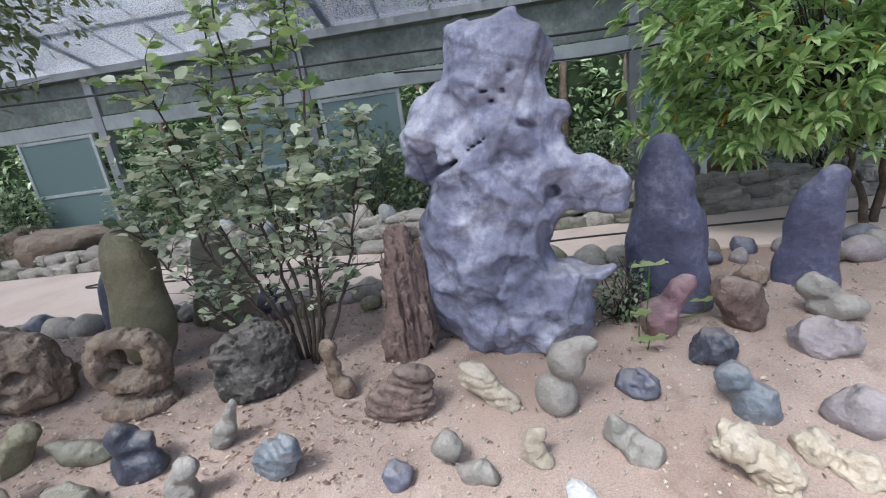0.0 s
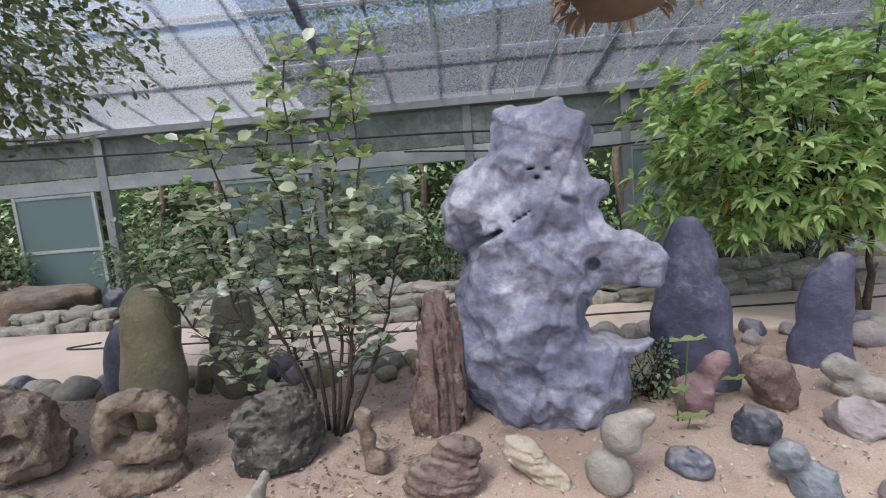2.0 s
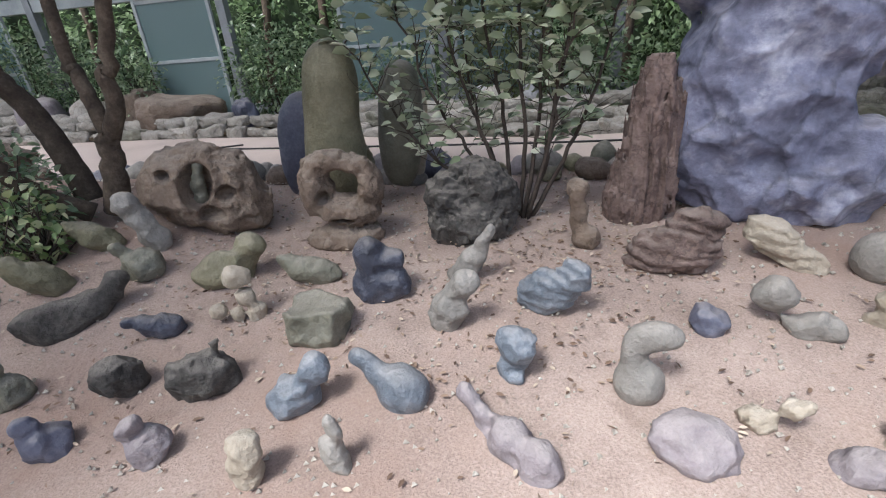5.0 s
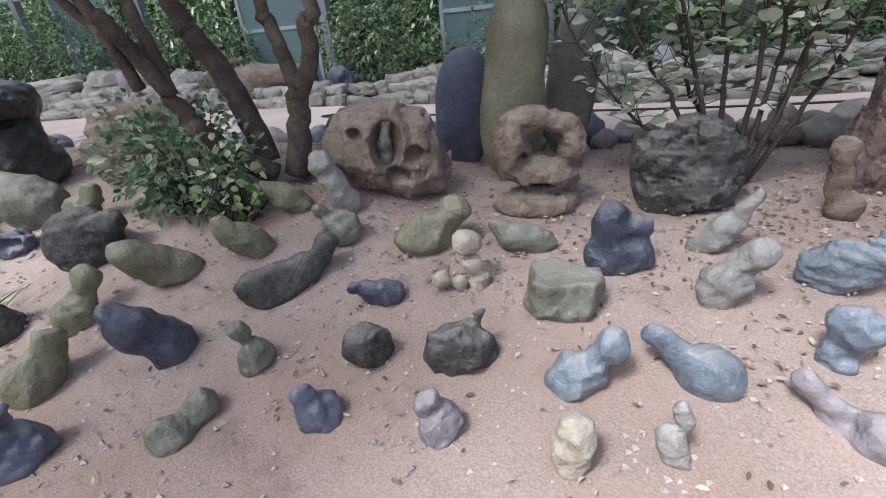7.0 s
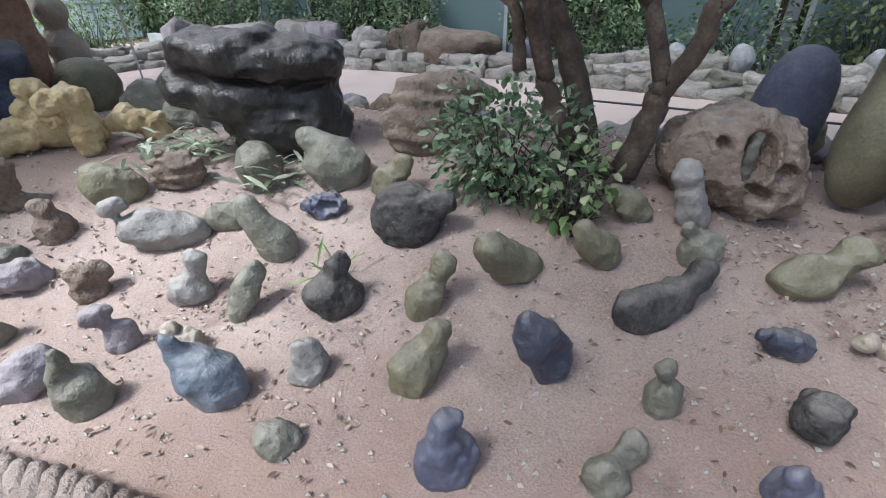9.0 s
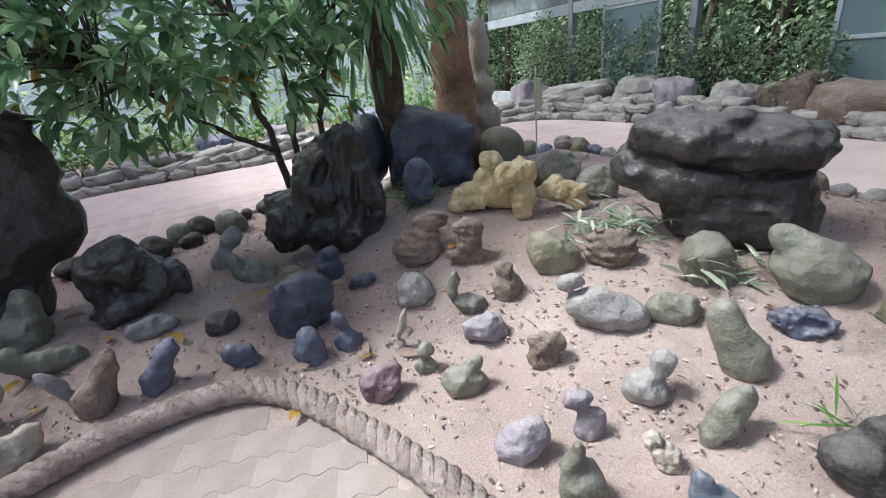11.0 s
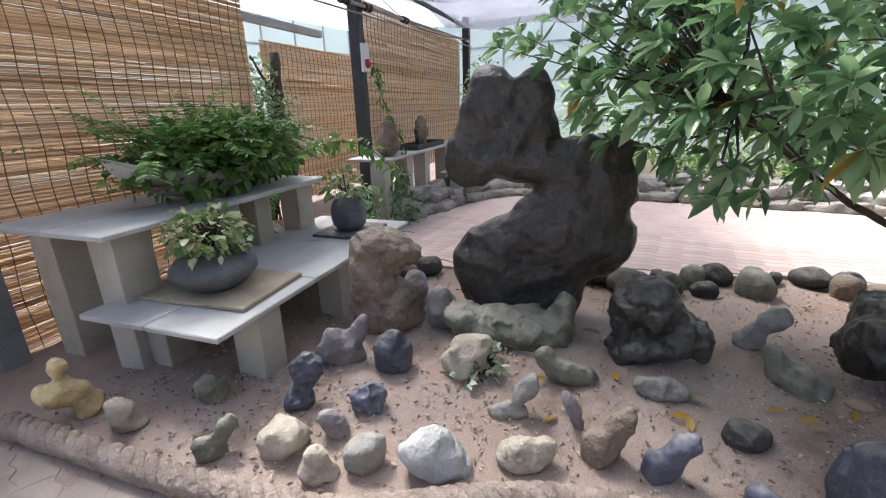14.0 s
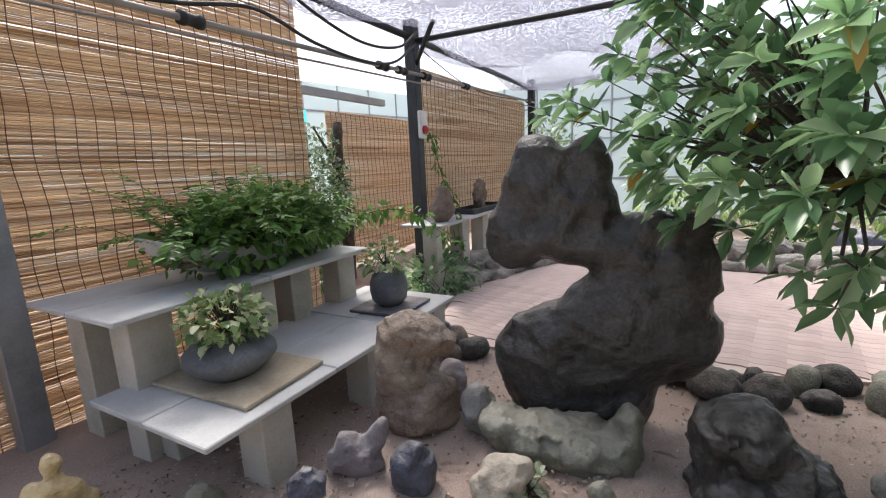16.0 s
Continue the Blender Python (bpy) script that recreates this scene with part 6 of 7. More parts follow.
def twig_mesh(name, lines, r, parent, mat=None):
    bm = bmesh.new()
    for line in lines:
        n = len(line) - 1
        tube_bm(line, [r * (1 - 0.75 * k / n) for k in range(n + 1)], 4, bm)
    return tagged(part(name, bm, mat or TWIG, parent, smooth=True), kind="stuff")


def whorls(tips, count, seed, spread=0.9):
    """Leaves in a ring round each twig's tip."""
    g = np.random.default_rng(seed)
    out = []
    for p, d in tips:
        d = np.array(d) / (np.linalg.norm(d) + 1e-9)
        a = np.cross(d, [0.3, 0.1, 1.0])
        a /= np.linalg.norm(a) + 1e-9
        b = np.cross(d, a)
        n = max(3, int(count * g.uniform(0.7, 1.3)))
        for k in range(n):
            t = 2 * math.pi * k / n + g.uniform(-0.3, 0.3)
            w = (a * math.cos(t) + b * math.sin(t)) * spread * g.uniform(0.5, 1.2) + d * g.uniform(0.2, 0.9)
            out.append((np.array(p) - d * g.uniform(0, 0.04), w))
    return out


def crown_points(centre, radii, count, seed, hollow=0.35, low=-9.0):
    """Points through a lumpy crown, denser toward its skin."""
    g = np.random.default_rng(seed)
    out = []
    while len(out) < count:
        d = g.normal(0, 1, 3)
        d /= np.linalg.norm(d)
        s = g.uniform(hollow, 1.0) ** 0.6
        lump = 0.72 + 0.5 * float(grain(np.array([d * 2.1 + seed]), seed)[0])
        p = np.array(centre) + d * np.array(radii) * s * lump
        if p[2] > low:
            out.append((p, d))
    return out


def central_shrub():
    base = Vector((-1.2, 2.95, ground_z(-1.2, 2.95)))
    s = thing("shrub", base, "upright shrub with bare stems and pale oval leaves", "shrub")
    s.matrix_world = Matrix()
    g = np.random.default_rng(21)
    lines = []
    for k, (dx, dy, h, ox) in enumerate(((-0.75, 0.1, 1.55, -0.12), (-0.5, -0.1, 1.9, -0.1), (-0.22, 0.15, 2.15, -0.04), (0.02, -0.1, 2.3, 0.05), (0.2, 0.1, 2.1, 0.08), (0.42, -0.05, 2.35, 0.12), (0.62, 0.1, 1.5, 0.15), (-0.95, 0.0, 1.05, -0.15), (0.3, -0.2, 1.2, 0.1), (-0.35, 0.3, 1.3, -0.1))):
        b = base + Vector((ox * 0.55, 0.05 * math.sin(k), -0.03))
        t = base + Vector((dx, dy, h))
        mid = b.lerp(t, 0.5) + Vector((0.12 * dx, 0, 0.02))
        pts = limb([b, b.lerp(mid, 0.5) + Vector((0.03, 0, 0)), mid, t], 0.016, 0.005, "stem", s, TWIG, 6, 0.02, k)
        lines += [(p, (pts[min(i + 1, len(pts) - 1)] - pts[i - 1])) for i, p in enumerate(pts) if i > len(pts) * 0.38]
    tw = sprays([p for p, _ in lines], 0.3, 3, 4, 0.35)
    twig_mesh("twig_tangle", tw, 0.004, s)
    leaves, top = [], []
    for line in tw:
        for a, b in zip(line, line[1:]):
            for _ in range(3):
                w = g.normal(0, 1, 3) + (b - a) * 4
                w[2] = abs(w[2]) * 0.4
                if b[2] < 1.2 and g.random() < 0.8:
                    continue
                (top if b[2] > 1.75 and g.random() < 0.5 else leaves).append((a + (b - a) * g.random(), w))
    leaf_cloud("leaves", LEAF_PALE, leaves, 0.092, s, "pale grey-green oval leaves", 0.62, 0.15)
    leaf_cloud("young_leaves", LEAF_BRIGHT, top, 0.085, s, "bright yellow-green young leaves", 0.55, 0.1)


central_shrub()


def spreading_tree():
    s = thing("tree", (0, 0, 0), "many-stemmed tree with dark rough bark and fine leaves", "tree")
    b = Vector((-3.72, 2.35, ground_z(-3.72, 2.35) - 0.05))
    tips = []
    for k, (r, thin, pts) in enumerate((
        (0.085, 0.5, [(-3.67, 2.39, 0.44), (-3.71, 2.4, 0.61), (-3.81, 2.4, 0.92), (-3.91, 2.37, 1.11), (-3.96, 2.35, 1.26), (-4.11, 2.3, 2.06), (-4.26, 2.25, 2.96)]),
        (0.085, 0.65, [(-3.47, 2.36, 0.38), (-3.42, 2.37, 0.54), (-3.39, 2.38, 0.73), (-3.36, 2.39, 0.83)]),
        (0.05, 0.6, [(-3.37, 2.39, 0.81), (-3.43, 2.42, 0.98), (-3.49, 2.45, 1.14), (-3.51, 2.45, 1.24), (-3.56, 2.55, 2.04), (-3.61, 2.65, 2.94)]),
        (0.055, 0.6, [(-3.36, 2.39, 0.8), (-3.26, 2.4, 0.97), (-3.24, 2.38, 1.12), (-3.19, 2.4, 1.21), (-2.94, 2.45, 2.01), (-2.69, 2.5, 2.91)]),
        (0.07, 0.6, [(-3.55, 2.28, 0.4), (-3.67, 2.16, 0.53), (-3.74, 2.07, 0.69), (-3.81, 2.01, 0.88)]),
        (0.045, 0.5, [(-3.8, 2.01, 0.87), (-3.84, 1.92, 1.08), (-3.85, 1.86, 1.2), (-3.9, 1.84, 1.27), (-4.1, 1.69, 2.07), (-4.3, 1.54, 2.97)]),
        (0.042, 0.5, [(-3.8, 2.01, 0.87), (-3.83, 2.02, 1.0), (-3.86, 2.01, 1.22), (-3.87, 2.01, 1.27), (-4.02, 1.91, 2.07), (-4.17, 1.81, 2.97)]),
        (0.035, 0.5, [(-3.9, 1.95, 0.91), (-3.9, 1.92, 1.02), (-3.91, 1.89, 1.14), (-4.01, 1.86, 1.28), (-4.26, 1.61, 2.08), (-4.51, 1.36, 2.98)]),
    )):
        line = limb(pts, r * 0.86, r * 0.86 * thin, "stem", s, BARK, 10, 0.012, 40 + k)
        tips += [q for q in line if q.z > 1.6]
    tw = sprays([t for t in tips if t.z > 2.0], 0.9, 2, 8, 0.15, 5)
    twig_mesh("twig_tangle", tw, 0.009, s)
    g = np.random.default_rng(6)
    leaves = []
    for line in tw:
        for a, c in zip(line, line[1:]):
            for _ in range(7):
                leaves.append((a + (c - a) * g.random() + g.normal(0, 0.07, 3), g.normal(0, 1, 3)))
    for p, d in crown_points((-3.35, 2.75, 2.9), (1.35, 1.0, 0.95), 6500, 3, 0.2, 1.85):
        leaves.append((p, d + g.normal(0, 0.8, 3)))
    # Unseen limbs and crown added above the walkway to shade the sand below.
    shade_limbs = []
    for k, (x, y) in enumerate(((-5.3, -1.0), (-4.2, -1.5), (-3.5, -0.7), (-4.8, 0.0))):
        line = limb([b + Vector((-0.45, -0.45, 2.2)), Vector(((x - 4.1) / 2, (y + 1.8) / 2, 3.4)), Vector((x, y, 3.75))], 0.035, 0.012, "limb", s, BARK, 6, 0.05, 60 + k)
        shade_limbs += line[4:]
    for p, d in crown_points((-4.5, -0.8, 3.75), (1.5, 1.15, 0.5), 2600, 9, 0.1, 3.1):
        leaves += [(p, d + g.normal(0, 0.8, 3)), (p + g.normal(0, 0.05, 3), g.normal(0, 1, 3))]
    leaf_cloud("crown", LEAF_FINE, leaves, 0.06, s, "fine olive-green leaves, with an added unseen crown that shades the sand", 0.55, 0.2)


spreading_tree()


def whorled_bush(label, centre, radii, tips, leaf, count, seed, low, trunks, mat, yellow, shape=0.36):
    s = thing("tree", (0, 0, 0), label, "tree")
    heads = crown_points(centre, radii, tips, seed, 0.3, low)
    g = np.random.default_rng(seed)
    ends = []
    for k, pts in enumerate(trunks):
        line = limb([Vector(p) for p in pts], 0.04 if k < 3 else 0.022, 0.018 if k < 3 else 0.012, "trunk", s, BARK, 8, 0.03, seed + k)
        ends.append(line[int(len(line) * 0.6):])
    twigs = []
    for p, d in heads[:: max(1, tips // 160)]:
        near = min((q for line in ends for q in line), key=lambda q: (Vector(p) - q).length)
        m = (np.array(near) * 0.45 + p * 0.55) + g.normal(0, 0.08, 3)
        twigs.append([np.array(near), m, p])
    twig_mesh("branch_tangle", twigs, 0.012, s)
    dirs = [(p, d * 0.8 + np.array([0, 0, 0.55])) for p, d in heads]
    rings = whorls(dirs, count, seed)
    odd = [r for r in rings if g.random() < 0.025]
    leaf_cloud("crown", mat, rings, leaf, s, "", shape, 0.25)
    leaf_cloud("yellowed_leaves", yellow, odd, leaf, s, "yellowing old leaves", shape, 0.5)


LEAF_YELLOW = leafy("yellow_leaf", [(0.35, 0.2, 0.03), (0.5, 0.33, 0.06)])
whorled_bush("rounded bush with bright whorled leaves beside the path", (3.1, 4.8, 1.85), (1.6, 1.2, 1.2), 1150, 0.15, 11, 31, 0.9, [[(3.55, 4.55, 0), (3.5, 4.6, 0.5), (3.3, 4.8, 1.3)], [(3.65, 4.6, 0), (3.75, 4.7, 0.6), (3.9, 4.9, 1.5)]], LEAF_BRIGHT, LEAF_YELLOW, 0.3)
whorled_bush("small tree with large glossy hanging leaves over the path edge", (-7.65, -0.5, 2.05), (1.1, 1.65, 1.05), 640, 0.135, 9, 37, 1.15, [[(-7.88, 0.02, 0.1), (-7.86, 0.05, 0.5), (-7.9, -0.05, 1.2), (-7.7, -0.1, 2.0)], [(-7.9, 0.14, 0.1), (-7.95, 0.16, 0.7), (-7.9, 0.2, 1.7)], [(-7.9, 0.33, 0.1), (-7.95, 0.36, 0.8), (-7.8, 0.6, 1.8)], [(-7.88, 0.0, 0.9), (-7.8, -0.4, 1.15), (-7.5, -0.9, 1.6)]], LEAF_BIG, LEAF_YELLOW, 0.38)


def big_trunk():
    x, y = -8.15, 1.8
    blobs = [(0, 0, z, 0.19 + 0.04 * math.sin(z * 2.1), 0.18, 0.6, 0) for z in np.arange(0, 3.8, 0.55)]
    v, q = stone_mesh(blobs, res=70, lumps=0.1, ridge=0.08, grooves=0.16, scallop=0.15, cell=1.6, seed=8)
    ob = raw("petrified_log", v, q, BARK_RED)
    ob.matrix_world = pose(x, y, ground_z(x, y) - 0.2)
    tagged(ob, "tall red-brown petrified tree trunk standing behind boulders", "petrified trunk")
    x, y = -8.26, 2.2
    v, q = stone_mesh([(0, 0, 0.2, 0.22, 0.2, 0.3, 0), (0.02, 0, 0.55, 0.17, 0.16, 0.2, 0), (0, 0, 0.85, 0.14, 0.13, 0.16, 0), (-0.02, 0, 1.15, 0.12, 0.11, 0.22, 0), (-0.03, 0, 1.42, 0.08, 0.08, 0.1, 0)], res=40, blend=0.4, lumps=0.06, seed=4)
    ob = raw("totem_stone", v, q, STONE["cream"])
    ob.matrix_world = pose(x, y, ground_z(x, y) - 0.02)
    tagged(ob, "tall tan stone of stacked lumps beside the trunk", "stone")
    # dark living trunk next to it
    s = thing("tree", (0, 0, 0), "dark tree trunk rising behind the black rocks", "tree")
    limb([(-8.05, 1.15, 0.0), (-8.0, 1.1, 0.8), (-7.9, 1.0, 1.8), (-8.0, 0.95, 3.2)], 0.17, 0.1, "trunk", s, BARK, 10, 0.03, 7)
    leaf_cloud("crown", LEAF_BIG, [(p, d) for p, d in crown_points((-7.9, 1.0, 2.2), (0.75, 0.75, 0.9), 650, 12, 0.3, 1.3)], 0.17, s, "long dark drooping leaves", 0.28, 0.8)
    for k, (p, d) in enumerate((((-7.75, 1.45, 1.62), (0, 0, 1)), ((-7.7, 1.5, 1.9), (0.2, 0.2, 1)), ((-7.8, 1.3, 2.1), (0.3, 0, 1)))):
        leaf_cloud("tuft", LEAF_BRIGHT, whorls([(p, d)], 14, 5 + k), 0.22, s, "bright narrow leaf tuft", 0.2, 0.3)


BARK_RED = material("red_bark", [(0.10, 0.055, 0.035), (0.23, 0.135, 0.085), (0.38, 0.25, 0.165)], rough=0.85, scale=4, fine=30, bump=0.6)
big_trunk()


def low_bush(name, label, centre, radii, count, leaf, mat, seed, shape=0.5, low=None):
    s = thing(name, (0, 0, 0), label, "bush")
    g = np.random.default_rng(seed)
    base = (centre[0], centre[1], ground_z(centre[0], centre[1]) - 0.02)
    heads = crown_points(centre, radii, count, seed, 0.25, base[2] + 0.03 if low is None else low)
    twig_mesh("stem_tangle", [[np.array(base) + g.normal(0, 0.04, 3) * (1, 1, 0), (np.array(base) + p) / 2 + g.normal(0, 0.05, 3), p] for p, _ in heads[:: max(1, count // 40)]], 0.008, s)
    leaf_cloud("leaves", mat, [(p, d + g.normal(0, 0.7, 3)) for p, d in heads], leaf, s, "", shape, 0.2)


low_bush("bush", "small dark evergreen bush at the foot of the tree", (-3.98, 2.1, 0.5), (0.45, 0.34, 0.36), 1300, 0.055, LEAF_DARK, 51)
low_bush("bush", "pale silvery ivy trailing beside the tree", (-3.62, 1.98, 0.42), (0.2, 0.16, 0.24), 170, 0.055, LEAF_IVY, 57, 0.7)
low_bush("bush", "small pale-leaved plant between stones", (-6.75, -2.05, 0.12), (0.2, 0.17, 0.14), 110, 0.07, LEAF_PALE, 52)
low_bush("bush", "dark leaves growing beside the great stone", (0.98, 3.2, 0.28), (0.22, 0.15, 0.3), 260, 0.05, LEAF_DARK, 53)
low_bush("bush", "low green plant below the post", (-9.3, -4.6, 0.3), (0.6, 0.4, 0.4), 500, 0.11, LEAF_BIG, 54)
low_bush("bush", "yellow-green shrub beside the blind post", (-13.9, -5.1, 1.7), (0.6, 0.6, 1.0), 1100, 0.09, LEAF_BRIGHT, 55)


def hedges():
    """Mixed greenery between the kerb and the wall, and the wood beyond it."""
    spots = ((-7.6, 7.0, 1.0, 0.55, 0.4, 0.9, LEAF_DARK), (-4.95, 7.0, 1.15, 0.95, 0.5, 0.95, LEAF_DARK), (-4.2, 6.7, 0.7, 0.7, 0.4, 0.5, LEAF_FAR), (-3.0, 6.9, 0.8, 0.7, 0.45, 0.6, LEAF_DARK), (-1.6, 7.0, 1.15, 0.8, 0.45, 1.0, LEAF_FINE), (-0.5, 6.9, 0.9, 0.8, 0.45, 0.8, LEAF_DARK), (0.7, 7.0, 0.8, 0.7, 0.4, 0.7, LEAF_FAR), (1.8, 6.9, 0.85, 0.6, 0.4, 0.7, LEAF_DARK), (4.6, 6.7, 1.0, 0.9, 0.6, 0.9, LEAF_DARK), (-8.9, 7.2, 1.1, 0.7, 0.4, 1.0, LEAF_DARK), (-10.2, 7.3, 1.3, 0.9, 0.45, 1.1, LEAF_DARK), (-11.6, 7.3, 1.4, 0.9, 0.45, 1.2, LEAF_DARK), (-13.2, 7.0, 1.4, 1.0, 0.6, 1.3, LEAF_DARK), (-14.2, 5.2, 1.3, 0.8, 1.1, 1.2, LEAF_FAR))
    for k, (x, y, z, a, b, c, mat) in enumerate(spots):
        low_bush("bush", "dense green bush growing behind the stone kerb", (x, y, z * 0.75), (a, b, c * 0.95), int(2000 * a * c), 0.085, mat, 60 + k)
    for k, (x, y, r) in enumerate(((-13.6, 2.4, 0.5), (-14.0, 0.6, 0.6), (-13.9, -1.2, 0.5), (-13.7, -2.6, 0.6), (-13.2, 3.8, 0.5))):
        low_bush("bush", "bright leafy plants behind the far kerb", (x, y, 0.35), (r, r, 0.45), 420, 0.12, LEAF_FERN, 80 + k)


hedges()


def woods():
    s = tagged(new("woods"), "dark leafy trees standing outside the greenhouse", "trees", kind="stuff")
    g = np.random.default_rng(17)
    leaves = []
    for x in np.arange(-22, 12, 1.15):
        c = (x + g.uniform(-0.4, 0.4), 9.6 + g.uniform(-0.5, 0.9), 1.6 + g.uniform(-0.2, 0.5))
        leaves += [(p, d + g.normal(0, 0.6, 3)) for p, d in crown_points(c, (1.0, 0.9, 2.0), 900, int(g.integers(1, 900)), 0.45, 0.0)]
        c = (c[0], c[1] + 0.5, g.uniform(4.0, 5.6))
        leaves += [(p, d + g.normal(0, 0.6, 3)) for p, d in crown_points(c, (1.1, 0.9, 1.2), 420, int(g.integers(1, 900)), 0.3, 0.0)]
    a = leaf_cloud("foliage", LEAF_FAR, leaves, 0.16, s, "", 0.5, 0.3)
    tagged(a, kind="stuff")
    bm = bmesh.new()
    for x in np.arange(-22, 12, 1.4):
        tube_bm([(x, 9.3, -0.1), (x + g.uniform(-0.3, 0.3), 9.4, 2.0), (x + g.uniform(-0.5, 0.5), 9.5, 4.5)], [0.11, 0.08, 0.05], 6, bm)
    tagged(part("trunks", bm, BARK, s, smooth=True), kind="stuff")
    leaves = []
    for y in np.arange(-3.5, 6, 1.3):
        leaves += [(p, d) for p, d in crown_points((-16.6 + g.uniform(-0.5, 0.5), y, 1.2), (0.9, 0.8, 1.3), 330, int(g.integers(1, 900)), 0.4, 0.0)]
    tagged(leaf_cloud("pale_foliage", LEAF_BRIGHT, leaves, 0.17, s, "", 0.5, 0.3), kind="stuff")


woods()


def dark_backing():
    # Added sheet closing the gaps between trees; its near-black colour stands in for shade.
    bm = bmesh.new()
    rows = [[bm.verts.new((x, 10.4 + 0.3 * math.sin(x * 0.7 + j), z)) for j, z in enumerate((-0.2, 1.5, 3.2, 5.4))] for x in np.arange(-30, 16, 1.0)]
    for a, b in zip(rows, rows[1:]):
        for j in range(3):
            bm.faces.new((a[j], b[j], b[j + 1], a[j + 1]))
    tagged(part("backdrop", bm, WOOD_BACK, smooth=True), "near-black sheet added behind the trees, coloured like a shaded wood", "backdrop", kind="structure")
    bm = slab_bm(46, 4.0, 0.03, 0, (-7, 9.55, 0.16))
    tagged(part("soil_strip", bm, SOIL), "dark soil under the trees outside", "ground", kind="structure")
    bm = slab_bm(18, 1.5, 0.05, 0, (-3, 6.75, 0.17))
    tagged(part("soil_strip", bm, SOIL), "dark soil of the border behind the kerb", "ground", kind="structure")


WOOD_BACK = material("wood_shade", [(0.008, 0.014, 0.007), (0.02, 0.035, 0.015), (0.05, 0.075, 0.03)], rough=1.0, scale=3, fine=20, bump=0.8)
dark_backing()


# ---- pots, trays and plants on the benches ----
def turned(profile, sides=28):
    """A lathe shape from (radius, height) pairs."""
    bm = bmesh.new()
    rings = [[bm.verts.new((r * math.cos(2 * math.pi * k / sides), r * math.sin(2 * math.pi * k / sides), z)) for k in range(sides)] for r, z in profile]
    for a, b in zip(rings, rings[1:]):
        for k in range(sides):
            bm.faces.new((a[k], a[(k + 1) % sides], b[(k + 1) % sides], b[k]))
    bm.faces.new(rings[0][::-1])
    bm.faces.new(rings[-1])
    bmesh.ops.recalc_face_normals(bm, faces=bm.faces[:])
    return bm


def moved(ob, m):
    ob.matrix_world = m
    return ob


def board(label, s0, s1, r0, r1, z, mats):
    c = at_bench((s0 + s1) / 2, (r0 + r1) / 2, z)
    ob = part("board", slab_bm(s1 - s0, r1 - r0, 0.025, 0.005, (0, 0, 0)), mats)
    ob.matrix_world = pose(c.x, c.y, c.z, 0, 0, BYAW + 3)
    tagged(ob, label, "board")


BOARD_M = material("worn_board", [(0.20, 0.155, 0.10), (0.33, 0.275, 0.20), (0.42, 0.37, 0.28)], rough=0.85, scale=4, fine=40, bump=0.3)
board("worn tan board under the round pot", 0.26, 0.84, 0.1, 0.86, 0.571, BOARD_M)
board("dark grey slate tile under the small pot", 1.7, 2.2, 0.12, 0.62, 0.571, STONE["navy"])


def round_pot(label, at, profile, leaves, mat, leaf, spread, seed, shape=0.7):
    p = thing("plant_pot", at, label, "plant pot")
    part("pot", turned(profile), POT, p, smooth=True)
    top = profile[-1]
    lip = max(r for r, z in profile if z > top[1] - 0.03)
    part("soil", turned([(lip * 0.8, top[1] - 0.03), (lip * 0.8, top[1] - 0.01), (0.01, top[1])], 14), SOIL, p)
    g = np.random.default_rng(seed)
    heads = crown_points((0, 0, top[1] + spread[2] * 0.5), spread, leaves, seed, 0.2, top[1] - 0.04)
    twig_mesh("stem_tangle", [[np.array([0, 0, top[1] - 0.01]), (h * 0.6 + np.array([0, 0, 0.1 + top[1] * 0.4])), h] for h, _ in heads[::9]], 0.004, p)
    leaf_cloud("leaves", mat, [(h, d + g.normal(0, 0.6, 3)) for h, d in heads], leaf, p, "", shape, 0.25)


c1, c2 = at_bench(0.52, 0.5, 0.596), at_bench(1.95, 0.38, 0.596)
round_pot("squat dark clay pot with pale ivy on a board", c1, [(0.13, 0), (0.19, 0.04), (0.255, 0.11), (0.25, 0.15), (0.2, 0.2), (0.12, 0.23), (0.11, 0.25)], 520, LEAF_IVY, 0.058, (0.25, 0.23, 0.17), 91)
round_pot("round dark grey clay pot with trailing plant", c2, [(0.1, 0), (0.145, 0.05), (0.16, 0.13), (0.155, 0.2), (0.13, 0.26), (0.07, 0.3), (0.06, 0.31)], 150, LEAF_IVY, 0.07, (0.22, 0.2, 0.16), 92)


c3 = at_bench(-0.75, 2.3, 1.002)
round_pot("round dark clay pot on the shelf beyond the post", c3, [(0.12, 0), (0.18, 0.05), (0.21, 0.13), (0.2, 0.22), (0.15, 0.28), (0.13, 0.3)], 160, LEAF_FERN, 0.07, (0.2, 0.2, 0.16), 93)


